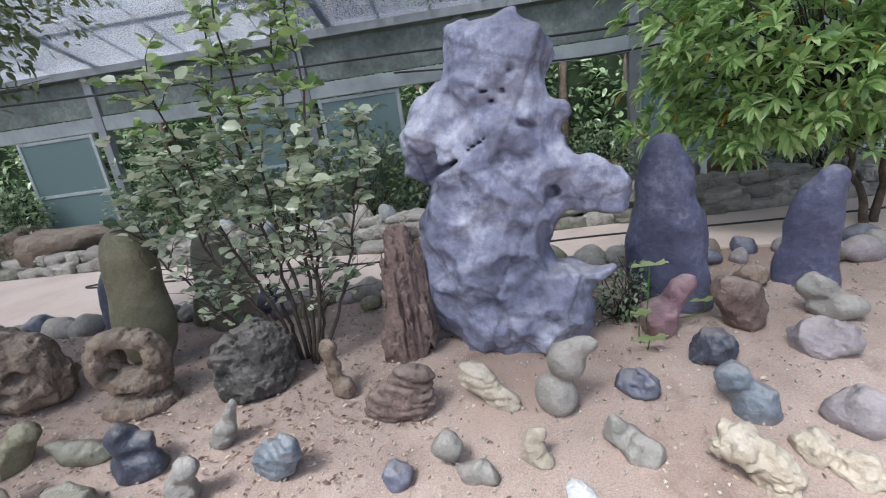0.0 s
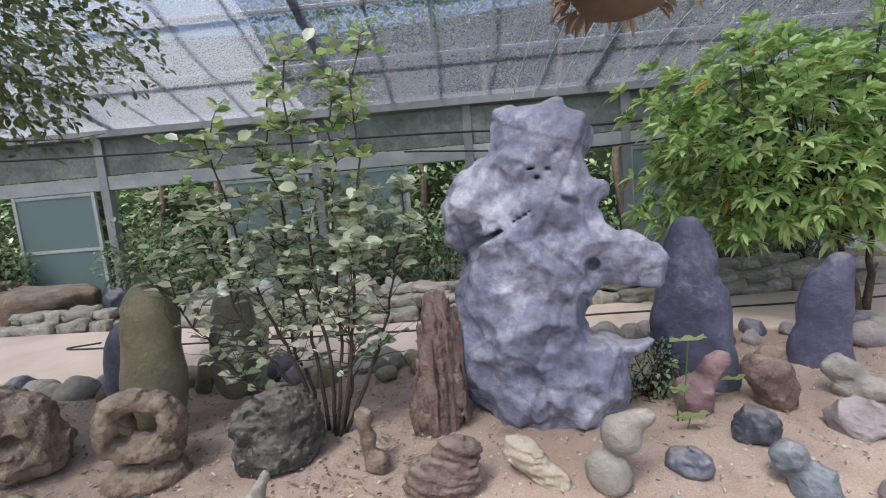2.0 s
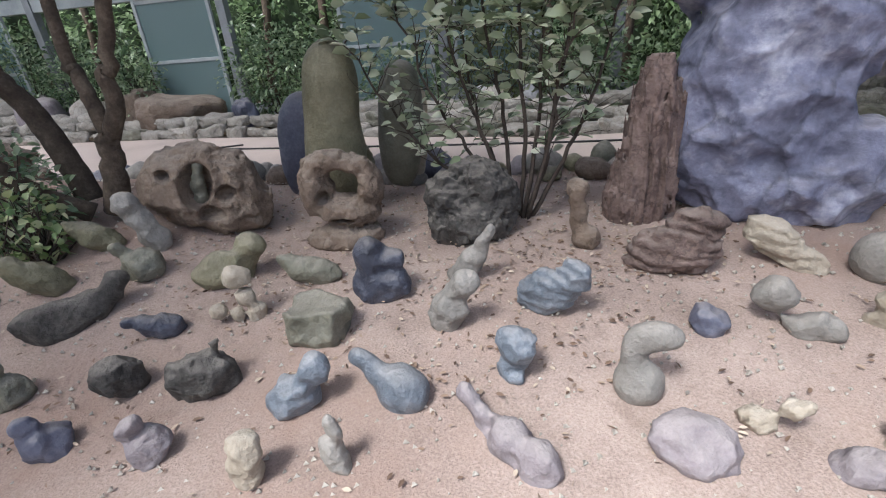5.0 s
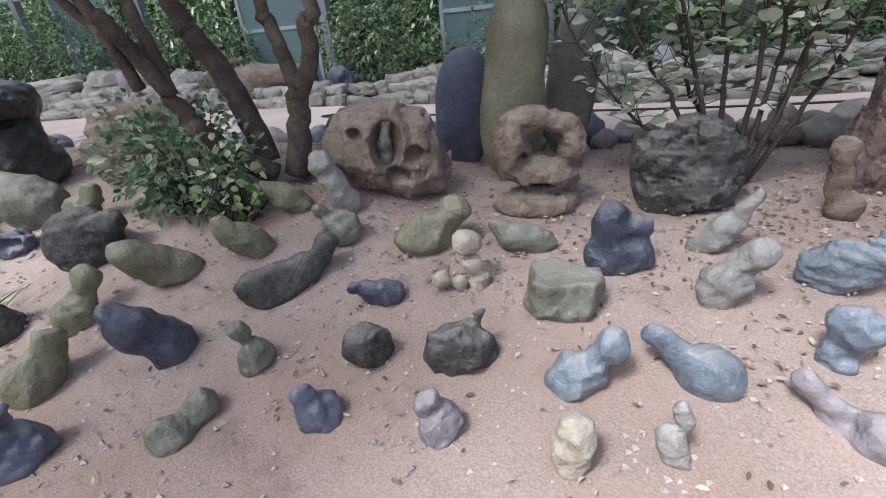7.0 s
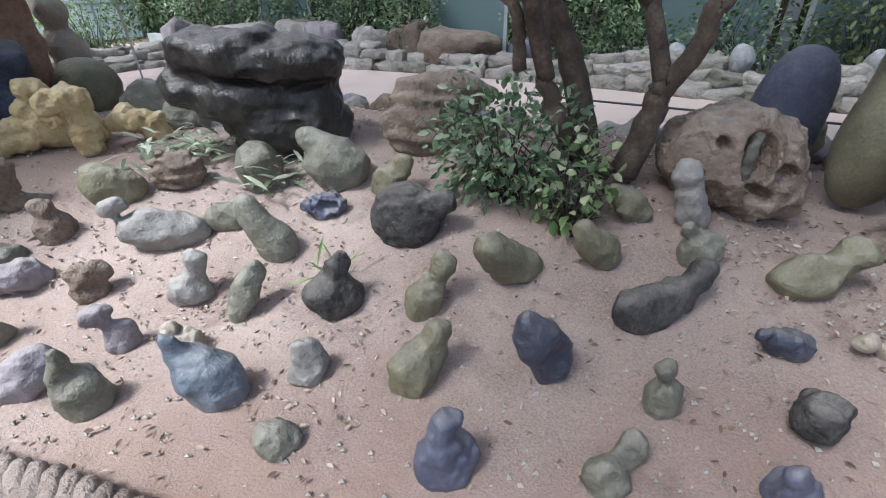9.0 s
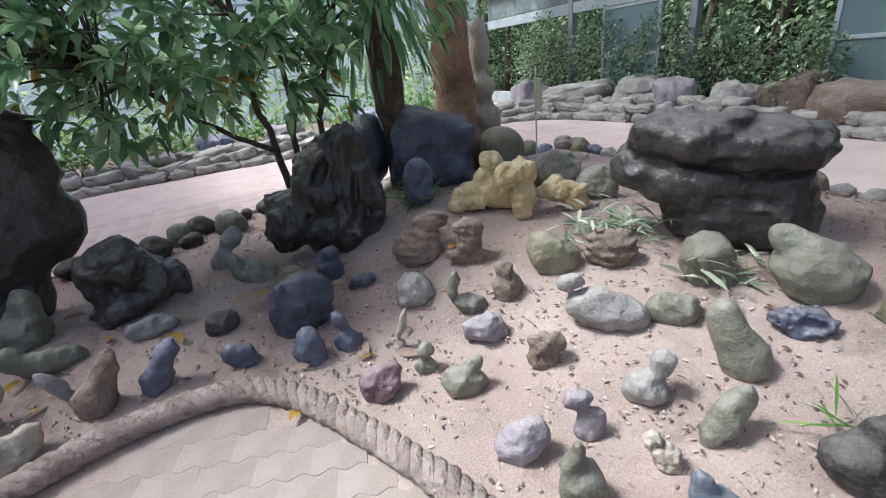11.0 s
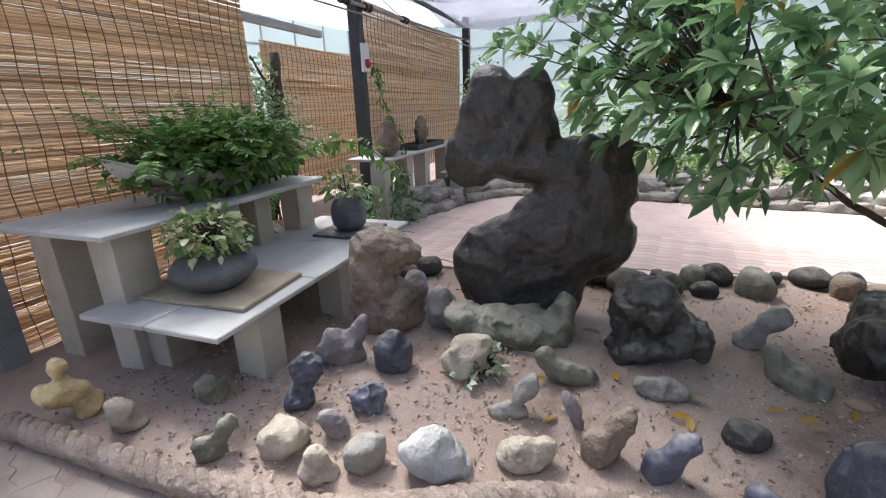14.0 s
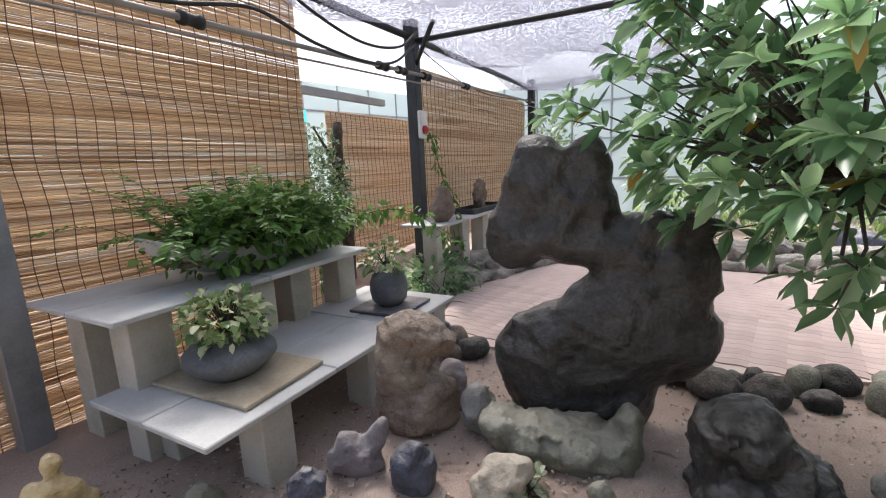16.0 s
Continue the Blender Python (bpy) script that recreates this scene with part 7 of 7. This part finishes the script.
def fern_trough():
    c = at_bench(1.25, 1.12, 1.032)
    t = thing("fern_planter", c, "boat-shaped planter crowded with ferns and ivy", "planter", yaw=BYAW)
    bm = bmesh.new()
    rows = []
    for i in range(25):
        u = -1 + 2 * i / 24
        w = max(0.02, (1 - abs(u) ** 2.2)) ** 0.6
        rise = 0.15 * max(0.0, -u) ** 2.5 + 0.05 * max(0.0, u) ** 3
        rows.append([bm.verts.new((u * 0.82, 0.24 * w * math.cos(math.pi * j / 12), 0.2 + rise - (0.2 + 0.3 * rise) * w * math.sin(math.pi * j / 12))) for j in range(13)])
    for a, b in zip(rows, rows[1:]):
        for j in range(12):
            bm.faces.new((a[j], b[j], b[j + 1], a[j + 1]))
    bmesh.ops.recalc_face_normals(bm, faces=bm.faces[:])
    bmesh.ops.solidify(bm, geom=bm.faces[:], thickness=0.018)
    part("trough", bm, BENCH, t, "grey curved stone trough", smooth=True)
    part("soil", slab_bm(1.3, 0.34, 0.03, 0.01, (0, 0, 0.13)), SOIL, t)
    g = np.random.default_rng(14)
    fronds, lines = [], []
    for k in range(190):
        a = g.uniform(0, 2 * math.pi)
        b = np.array([g.uniform(-0.6, 0.74), g.uniform(-0.14, 0.14), 0.18])
        d = np.array([math.cos(a), math.sin(a), g.uniform(0.9, 2.1)])
        ln = g.uniform(0.42, 0.8)
        line = [b]
        for s in range(9):
            d = d + np.array([0, 0, -0.17])
            line.append(line[-1] + d / np.linalg.norm(d) * ln / 9)
        lines.append(line)
        for s in range(2, 10):
            step = line[s] - line[s - 1]
            side = np.cross(step, [0, 0, 1.0])
            side /= np.linalg.norm(side) + 1e-9
            for q in (-1, 1):
                fronds.append((line[s], side * q + step / np.linalg.norm(step) * 0.5))
                fronds.append(((line[s] + line[s - 1]) / 2, side * q + step / np.linalg.norm(step) * 0.5))
    twig_mesh("frond_ribs", lines, 0.003, t)
    leaf_cloud("fern_leaves", LEAF_FERN, fronds, 0.065, t, "bright green fern fronds", 0.32, 0.2)
    ivy = [(p, d + g.normal(0, 0.5, 3)) for p, d in crown_points((0.02, -0.08, 0.3), (0.84, 0.4, 0.3), 1500, 15, 0.3, 0.06)]
    leaf_cloud("ivy_leaves", LEAF_FERN, ivy, 0.075, t, "dark ivy leaves", 0.75, 0.2)


fern_trough()


def vine(label, points, count, leaf, seed):
    v = thing("vine", (0, 0, 0), label, "vine")
    pts = limb([Vector(p) for p in points], 0.006, 0.003, "stem", v, TWIG, 5, 0.01, seed)
    g = np.random.default_rng(seed)
    leaf_cloud("leaves", LEAF_FERN, [(np.array(pts[int(g.integers(0, len(pts)))]) + g.normal(0, 0.03, 3), g.normal(0, 1, 3) - np.array([0, 0, 0.6])) for _ in range(count)], leaf, v, "", 0.45, 0.3)


vine("climbing plant hanging down the dark post", [at_bench(4.05, 1.1, 2.15), at_bench(4.15, 1.0, 1.6), at_bench(4.2, 0.85, 1.1), at_bench(4.2, 0.75, 0.5)], 90, 0.1, 3)
vine("leafy creeper reaching over the high shelf", [at_bench(2.2, 1.2, 1.15), at_bench(2.7, 1.0, 1.3), at_bench(3.2, 0.8, 1.2), at_bench(3.5, 0.6, 0.85)], 110, 0.11, 5)
low_bush("bush", "dark shrub seen through the gap between blinds", tuple(at_bench(3.75, 2.75, 1.45)), (0.6, 0.35, 0.95), 2200, 0.08, LEAF_DARK, 95)
low_bush("bush", "green shrub seen through the gap between blinds", tuple(at_bench(3.0, 2.5, 0.7)), (0.5, 0.4, 0.7), 700, 0.1, LEAF_FERN, 96)
reed_blind("pale reed screen standing behind the post", 4.25, 7.2, 3.0, 0.2, 2.62)


def gap_tree():
    t = thing("tree", (0, 0, 0), "dark slim trunk standing in the gap between blinds", "tree")
    limb([at_bench(4.05, 2.6, 0.0), at_bench(4.08, 2.6, 0.9), at_bench(4.02, 2.62, 1.7), at_bench(4.1, 2.65, 2.4)], 0.1, 0.07, "trunk", t, BARK, 9, 0.01, 71)
    limb([at_bench(4.04, 2.62, 1.6), at_bench(3.8, 2.6, 2.0), at_bench(3.5, 2.55, 2.3)], 0.035, 0.012, "limb", t, BARK, 6, 0.01, 72)


gap_tree()


def tray_stone():
    c = at_bench(5.35, 1.0, 1.022)
    t = thing("stone_tray", c, "dark rectangular tray holding an upright stone", "tray", yaw=BYAW)
    part("base", slab_bm(1.2, 0.36, 0.02, 0.005), DARK_STEEL, t)
    for x, y, sx, sy in ((0, 0.17, 1.2, 0.02), (0, -0.17, 1.2, 0.02), (0.59, 0, 0.02, 0.318), (-0.59, 0, 0.02, 0.318)):
        part("rim", slab_bm(sx, sy, 0.055, 0.004, (x, y, 0.021)), DARK_STEEL, t)
    v, q = stone_mesh([(0, 0, 0.15, 0.14, 0.09, 0.17, 0), (0.02, 0, 0.33, 0.11, 0.08, 0.14, 20), (-0.05, 0, 0.27, 0.09, 0.07, 0.15, -15)], res=34, lumps=0.12, ridge=0.2, scallop=0.3, cell=1.2, seed=6)
    ob = raw("viewing_stone", v, q, STONE["brown"])
    ob.matrix_world = pose(c.x, c.y, c.z + 0.02, 0, 0, BYAW)
    tagged(ob, "upright brown weathered viewing stone in a tray", "stone")
    c = at_bench(4.0, 0.95, 1.022)
    v, q = stone_mesh([(0, 0, 0.14, 0.2, 0.15, 0.18, 0), (0.02, 0, 0.3, 0.12, 0.1, 0.16, 0)], res=26, lumps=0.06, seed=9)
    ob = raw("cone_stone", v, q, STONE["brown"])
    ob.matrix_world = pose(c.x, c.y, c.z, 0, 0, BYAW)
    tagged(ob, "brown cone-shaped stone resting on the slab bench", "stone")


tray_stone()


# ---- pipes, cables, bell, net over the corner ----
def pipe_run():
    p = thing("water_pipe", (0, 0, 0), "long grey pipe with black couplings slung along the posts", "pipe")
    part("pipe", tube_bm([at_bench(s, 1.33, 2.78 + 0.03 * s) for s in np.arange(-1.5, 9.8, 0.5)], 0.024, 8), PIPE_M, p, smooth=True)
    part("thin_pipe", tube_bm([at_bench(s, 1.28, 2.66 + 0.03 * s) for s in np.arange(-1.5, 9.8, 0.5)], 0.012, 6), PIPE_M, p, smooth=True)
    for s in (1.05, 3.35, 3.75, 4.35, 5.6, 8.9):
        a, b = at_bench(s, 1.33, 2.78 + 0.03 * s), at_bench(s + 0.17, 1.33, 2.78 + 0.03 * s)
        part("coupling", tube_bm([a, a.lerp(b, 0.25), a.lerp(b, 0.3), a.lerp(b, 0.7), a.lerp(b, 0.75), b], [0.05, 0.05, 0.042, 0.042, 0.05, 0.05], 12), CABLE, p, smooth=True)


pipe_run()


def cable(label, points, r=0.014):
    ob = part("cable", tube_bm(smoothed(points, 8), r, 7), CABLE, smooth=True)
    tagged(ob, label, "cable")


cable("black cable drooping between the posts", [at_bench(0.6, 1.2, 2.8), at_bench(1.0, 1.2, 2.86), at_bench(1.6, 1.2, 2.98), at_bench(2.24, 1.2, 2.86), at_bench(2.98, 1.2, 2.83), at_bench(3.6, 1.25, 2.95), at_bench(4.25, 1.36, 3.3)], 0.016)
cable("black cable sagging below the net", [at_bench(1.9, 1.2, 3.3), at_bench(2.14, 1.2, 3.15), at_bench(2.9, 1.2, 3.01), at_bench(3.6, 1.2, 3.1), at_bench(4.3, 1.36, 3.45)], 0.016)
cable("thin black wire along the pale blind", [at_bench(4.4, 1.5, 3.35), at_bench(6.5, 1.5, 3.0), at_bench(9.5, 1.45, 3.1)], 0.008)
cable("black drip hose lying along the path", [(x, y, ground_z(x, y) + 0.035) for x, y in ((-4.7, 5.35), (-5.0, 5.2), (-4.4, 5.12), (-2.2, 5.0), (-0.5, 4.95), (1.2, 5.05), (3.2, 4.95), (6.0, 5.0))], 0.011)
cable("black wire strung along the gutter beam", [(-9, 7.2, 2.75), (-5, 7.2, 2.62), (-1, 7.2, 2.55), (2.5, 7.2, 2.45), (6, 7.2, 2.7)], 0.018)
cable("second black wire below the gutter", [(-1, 7.2, 2.3), (2, 7.2, 2.12), (5, 7.2, 2.35)], 0.014)


def fire_bell():
    c = at_bench(4.3, 1.45 - 0.075 - 0.03, 2.1)
    b = thing("fire_bell", c, "white fire alarm box with a round red lamp on the post", "fire alarm", yaw=BYAW)
    part("case", slab_bm(0.17, 0.055, 0.36, 0.012), WHITE_P, b)
    red = turned([(0.06, 0), (0.058, 0.02), (0.045, 0.035), (0.02, 0.045)], 20)
    moved(part("lamp", red, RED_P, b, "red dome lamp"), b.matrix_world @ pose(0, -0.026, 0.11, 90, 0, 0))


fire_bell()


def exit_sign():
    m = bpy.data.materials.new("sign_glow")
    m.use_nodes = True
    p = m.node_tree.nodes["Principled BSDF"]
    p.inputs["Base Color"].default_value = (0.05, 0.45, 0.45, 1)
    p.inputs["Emission Color"].default_value = (0.1, 0.75, 0.75, 1)
    p.inputs["Emission Strength"].default_value = 0.7
    c = at_bench(3.35, 2.6, 2.35)
    s = thing("exit_sign", c, "small lit turquoise exit sign under a beam", "sign", yaw=BYAW)
    part("case", slab_bm(0.19, 0.04, 0.17, 0.006), FRAME_M, s)
    part("lit_face", slab_bm(0.17, 0.006, 0.15, 0.002, (0, -0.024, 0.01)), m, s, "glowing turquoise face")
    part("hanger", slab_bm(0.02, 0.02, 0.2, 0, (0, 0, 0.171)), FRAME_M, s)
    beam = part("beam", slab_bm(3.2, 0.1, 0.1, 0.005, at_bench(3.6, 2.6, 2.72), radians(BYAW)), FRAME_M)
    tagged(beam, "grey beam behind the reed blinds", "beam", kind="structure")


exit_sign()


def corner_net():
    n = tagged(new("shade_net"), "black shade net sagging over the bench corner", "shade net", kind="structure")
    bm = bmesh.new()
    grid = []
    for i in range(25):
        s = 1.2 + 9.0 * i / 24
        row = []
        for j in range(15):
            r = 1.75 - 3.5 * j / 14
            z = 3.52 - 0.16 * math.sin(math.pi * (s - 1.2) / 3.1) ** 2 - 0.1 * math.sin(math.pi * j / 14 * 2) ** 2 + 0.03 * math.sin(3 * s + 5 * r)
            row.append(bm.verts.new(at_bench(s, r, z)))
        grid.append(row)
    for a, b in zip(grid, grid[1:]):
        for j in range(14):
            bm.faces.new((a[j], b[j], b[j + 1], a[j + 1]))
    part("net", bm, NET, n, smooth=True)
    part("cross_beam", tube_bm([at_bench(4.3, 1.45, 3.34), at_bench(4.6, -3.2, 3.38)], 0.035, 8), DARK_STEEL, n, smooth=True)
    part("long_beam", tube_bm([at_bench(-0.5, 1.5, 3.4), at_bench(9.7, 1.45, 3.4)], 0.045, 8), DARK_STEEL, n, smooth=True)
    part("brace", tube_bm([at_bench(4.3, 1.4, 3.05), at_bench(3.9, 0.9, 3.4)], 0.03, 8), DARK_STEEL, n, smooth=True)


corner_net()


# ---- small plants, sign and hanging basket ----
def round_leaves():
    p = thing("butterbur", (0, 0, 0), "few round bright green leaves on thin stalks", "plant")
    for k, (x, y, z, r) in enumerate(((1.0, 2.78, 0.66, 0.095), (1.44, 3.06, 0.27, 0.085), (0.98, 2.72, 0.22, 0.1), (0.95, 2.78, 0.36, 0.06))):
        bm = bmesh.new()
        tilt = Matrix.Translation((x, y, z)) @ Matrix.Rotation(radians(-28 - 6 * k), 4, "X") @ Matrix.Rotation(radians(25 * k), 4, "Z")
        c = bm.verts.new(tilt @ Vector((0, 0, -0.012)))
        ring = []
        for s in range(21):
            a = radians(-250 + 320 * s / 20)
            rr = r * (1 + 0.08 * math.sin(s * 2.3))
            ring.append(bm.verts.new(tilt @ Vector((rr * math.cos(a), rr * math.sin(a), 0.01 * math.sin(s * 1.7)))))
        for a, b in zip(ring, ring[1:]):
            bm.faces.new((c, a, b))
        part("leaf", bm, LEAF_BRIGHT, p, smooth=True)
        limb([(x * 0.5 + 0.5, y + 0.08, ground_z(1.0, y + 0.08) - 0.02), (x, y + 0.03, z * 0.6), (x, y, z - 0.012)], 0.005, 0.004, "stalk", p, LEAF_FERN, 5, 0.0, k)


round_leaves()


def grass_clump(label, at, count, length, spread, seed, mat, shape=0.1):
    g = np.random.default_rng(seed)
    c = np.array([at[0], at[1], ground_z(*at)])
    p = thing("grass_clump", (0, 0, 0), label, "grass")
    leaves = []
    for _ in range(count):
        a = g.uniform(0, 2 * math.pi)
        leaves.append((c + np.array([g.normal(0, spread), g.normal(0, spread), g.uniform(0.0, 0.16)]), np.array([math.cos(a), math.sin(a), g.uniform(0.0, 0.9)])))
    tagged(leaf_cloud("blade_tuft", mat, leaves, length, p, "", shape, 0.25), kind="stuff")


grass_clump("dwarf bamboo grass at the foot of the table rock", (-5.95, 1.62), 130, 0.17, 0.13, 5, LEAF_PALE, 0.13)
grass_clump("dwarf bamboo grass beside the table rock", (-5.25, 1.72), 40, 0.17, 0.07, 6, LEAF_PALE, 0.13)
grass_clump("narrow grass tuft between dark boulders", (-7.3, 0.95), 90, 0.2, 0.1, 7, LEAF_FERN, 0.07)
grass_clump("sprout of thin grass in the sand", (-4.5, 1.28), 14, 0.2, 0.03, 8, LEAF_FERN, 0.05)


def label_sign():
    x, y = -7.75, 2.5
    s = thing("info_sign", (x, y, ground_z(x, y)), "small blank yellowish sign panel on a thin rod", "sign", yaw=-30)
    part("rod", tube_bm([(0, 0, -0.03), (0, 0, 0.92)], 0.008, 6), WHITE_P, s)
    part("panel", slab_bm(0.36, 0.012, 0.3, 0.003, (0.14, 0, 0.52)), SIGN_M, s, "translucent yellowish panel")


SIGN_M = material("sign_panel", [(0.42, 0.38, 0.24), (0.5, 0.47, 0.32)], rough=0.4)
label_sign()


def hanging_basket():
    b = thing("hanging_basket", (0.68, 2.75, 2.45), "dark hanging basket fringed with dry leaves", "basket")
    part("bowl", turned([(0.08, 0), (0.2, 0.04), (0.27, 0.14), (0.29, 0.26), (0.27, 0.26), (0.1, 0.22)], 22), TWINE, b, smooth=True)
    g = np.random.default_rng(4)
    leaf_cloud("dry_leaves", LEAF_DRY, [(np.array([0.29 * math.cos(a), 0.29 * math.sin(a), g.uniform(0.08, 0.28)]), np.array([math.cos(a), math.sin(a), g.uniform(-0.9, 0.2)])) for a in g.uniform(0, 2 * math.pi, 170)], 0.1, b, "curled brown leaves", 0.35, 0.5)
    for k in range(3):
        a = 2.1 * k
        part("wire", tube_bm([(0.28 * math.cos(a), 0.28 * math.sin(a), 0.26), (0, 0, 1.2)], 0.004, 4), STEEL, b)
    part("wire", tube_bm([(0, 0, 1.2), (0, 0, 2.36)], 0.004, 4), STEEL, b)


hanging_basket()


def roof_strings():
    g = random.Random(12)
    for k in range(9):
        x = 0.7 + 0.32 * k
        ob = part("string", tube_bm([(x, 7.25, 2.95), (x + 0.35 + 0.12 * k, 3.4 + g.uniform(-0.3, 0.3), 4.45)], 0.006, 4), WHITE_P)
        tagged(ob, "pale string stretched from gutter to roof", "string", "strings under the roof")


roof_strings()

# ---- litter on the sand ----
BED = [(x, y) for x, y in RIM] + [(-6.5, -4.0)] + [(x, y) for x, y in ROPE] + [(6.0, 0.5)]


def litter():
    g = np.random.default_rng(33)
    dry, chips, faces = [], [], []
    while len(dry) < 9500:
        x, y = g.uniform(-9, 3.5), g.uniform(-4.0, 4.0)
        thick = 0.25 + 0.75 * (grain(np.array([[x * 0.9, y * 0.9, 0.0]]), 21)[0] > 0.5)
        if g.random() < thick and inside_loop(x, y, BED):
            a = g.uniform(0, 2 * math.pi)
            dry.append((np.array([x, y, ground_z(x, y) + 0.014]), np.array([math.cos(a), math.sin(a), g.uniform(-0.05, 0.25)])))
    for cx, cy, sx, sy, n in ((-0.75, 2.55, 0.45, 0.22, 260), (-2.2, 2.35, 0.8, 0.25, 260), (-6.4, -0.5, 0.7, 0.6, 500), (-5.8, -3.0, 0.35, 0.5, 500)):
        for _ in range(n):
            x, y, a = g.normal(cx, sx), g.normal(cy, sy), g.uniform(0, 2 * math.pi)
            if inside_loop(x, y, BED):
                dry.append((np.array([x, y, ground_z(x, y) + 0.016]), np.array([math.cos(a), math.sin(a), g.uniform(-0.05, 0.4)])))
    tagged(leaf_cloud("leaf_litter", LEAF_DRY, dry, 0.03, None, "small dry brown leaves scattered over the sand", 0.4, 0.05), category="leaf litter", kind="stuff")
    v = []
    n = 0
    while n < 9000:
        x, y = g.uniform(-9, 3.5), g.uniform(-4.0, 4.0)
        if not inside_loop(x, y, BED):
            continue
        r = g.uniform(0.004, 0.012)
        b = len(v)
        z = ground_z(x, y) + 0.006
        for dx, dy, dz in ((1, 0, 0), (-0.6, 0.9, 0), (-0.6, -0.9, 0), (0.1, 0.1, 1.1), (0, 0, -1)):
            v.append((x + dx * r * g.uniform(0.7, 1.4), y + dy * r * g.uniform(0.7, 1.4), z + dz * r))
        faces += [(b, b + 1, b + 3), (b + 1, b + 2, b + 3), (b + 2, b, b + 3), (b + 1, b, b + 4), (b + 2, b + 1, b + 4), (b, b + 2, b + 4)]
        n += 1
    tagged(raw("gravel_chips", v, faces, STONE["kerb"], smooth=False), "small gravel chips scattered over the sand", "gravel", kind="stuff")
    # larger fallen leaves near the glossy tree
    mesh = None
    for k in range(46):
        x, y = g.uniform(-7.6, -5.4), g.uniform(-1.9, 0.9)
        if not inside_loop(x, y, BED):
            continue
        if k % 8 == 0 or mesh is None:
            mat = (LEAF_YELLOW, LEAF_DRY)[k // 8 % 2]
            ob = leaf_cloud("fallen_leaf", mat, [(np.zeros(3), np.array([1.0, 0, 0.06]))], 0.12, None, "", 0.38, 0.02, np.random.default_rng(k))
            mesh = ob.data
        else:
            ob = new("fallen_leaf", mesh)
        ob.matrix_world = pose(x, y, ground_z(x, y) + 0.028, g.uniform(-12, 12), g.uniform(-8, 8), g.uniform(0, 360))
        tagged(ob, "large curled fallen leaf lying on sand", "leaf", "fallen leaves on the sand")


litter()


# ---- paving blocks ----
def wavy_block(width, length, waves):
    """A paving block whose long sides wave so that it locks with the next."""
    bm = bmesh.new()
    n = 12
    low, high = [], []
    for z, inset, store in ((-0.03, 0.0, low), (-0.002, 0.0, low), (0.0, 0.0015, high)):
        line = []
        for k in range(n + 1):
            y = length * (k / n - 0.5)
            bend = 0.013 * math.sin(2 * math.pi * waves * k / n)
            line.append((bm.verts.new((-width / 2 + inset + bend, y, z)), bm.verts.new((width / 2 - inset + bend, y, z))))
        store.append(line)
    rows = low + high
    for k in range(n):
        bm.faces.new((rows[2][k][0], rows[2][k][1], rows[2][k + 1][1], rows[2][k + 1][0]))
        for a, b in zip(rows, rows[1:]):
            bm.faces.new((a[k][0], b[k][0], b[k + 1][0], a[k + 1][0]))
            bm.faces.new((b[k][1], a[k][1], a[k + 1][1], b[k + 1][1]))
    for a, b in zip(rows, rows[1:]):
        bm.faces.new((a[0][0], a[0][1], b[0][1], b[0][0]))
        bm.faces.new((b[n][0], b[n][1], a[n][1], a[n][0]))
    bmesh.ops.recalc_face_normals(bm, faces=bm.faces[:])
    mesh = bpy.data.meshes.new("block")
    bm.to_mesh(mesh)
    bm.free()
    return mesh


def pave(name, label, centre, half, turn, loop, lift, mat, near, width, length, waves, gap, bond):
    """Locking blocks laid in rows inside a border; the nearest are pieces of their own."""
    ground = tagged(new(name), label, "paving", kind="structure")
    mesh = wavy_block(width - gap, length - 0.0004, waves)
    mesh.materials.append(mat)
    rest_v, rest_f = [], []
    shape = [v.co.copy() for v in mesh.vertices]
    polys = [tuple(p.vertices) for p in mesh.polygons]
    g = random.Random(3)
    count = 0
    c, q = math.cos(radians(turn)), math.sin(radians(turn))
    for i in range(-int(half / width), int(half / width) + 1):
        for j in range(-int(half / length), int(half / length) + 1):
            u, w = i * width, (j + bond * (i % 2)) * length
            x, y = centre[0] + u * c - w * q, centre[1] + u * q + w * c
            if not all(inside_loop(x + a, y + b, loop) for a in (-0.07, 0.07) for b in (-0.07, 0.07)):
                continue
            slope_u = (ground_z(x + 0.05 * c, y + 0.05 * q) - ground_z(x - 0.05 * c, y - 0.05 * q)) / 0.1
            slope_w = (ground_z(x - 0.1 * q, y + 0.1 * c) - ground_z(x + 0.1 * q, y - 0.1 * c)) / 0.2
            m = pose(x, y, ground_z(x, y) + lift + g.uniform(-0.0004, 0.0004), math.degrees(math.atan(slope_w)), -math.degrees(math.atan(slope_u)), turn)
            if count < 300 and near(x, y):
                ob = new("block", mesh)
                ob.parent = ground
                ob.matrix_world = m
                count += 1
            else:
                b = len(rest_v)
                rest_v += [m @ p for p in shape]
                rest_f += [tuple(b + k for k in p) for p in polys]
    if rest_v:
        tagged(raw("far_blocks", rest_v, rest_f, mat, ground, smooth=False), kind="stuff")


WALK = [(x - 0.0, y) for x, y in ROPE] + [(3.0, -3.95)]
pave("walkway_paving", "pale wavy paving blocks inside the rope border", (-5.0, -0.9), 4.6, -19, WALK, 0.003, WAVY, lambda x, y: x < -4.4 and y > -2.4, 0.15, 0.24, 2, 0.0025, 0.5)
RING = RIM[6:] + OUTER[:5:-1]
pave("path_paving", "pinkish wavy paving blocks of the west path", (-10.2, 0.0), 5.2, 0, RING, 0.036, PAVER, lambda x, y: x > -10.2 and y < 0.8, 0.114, 0.23, 1, 0.004, 0.0)
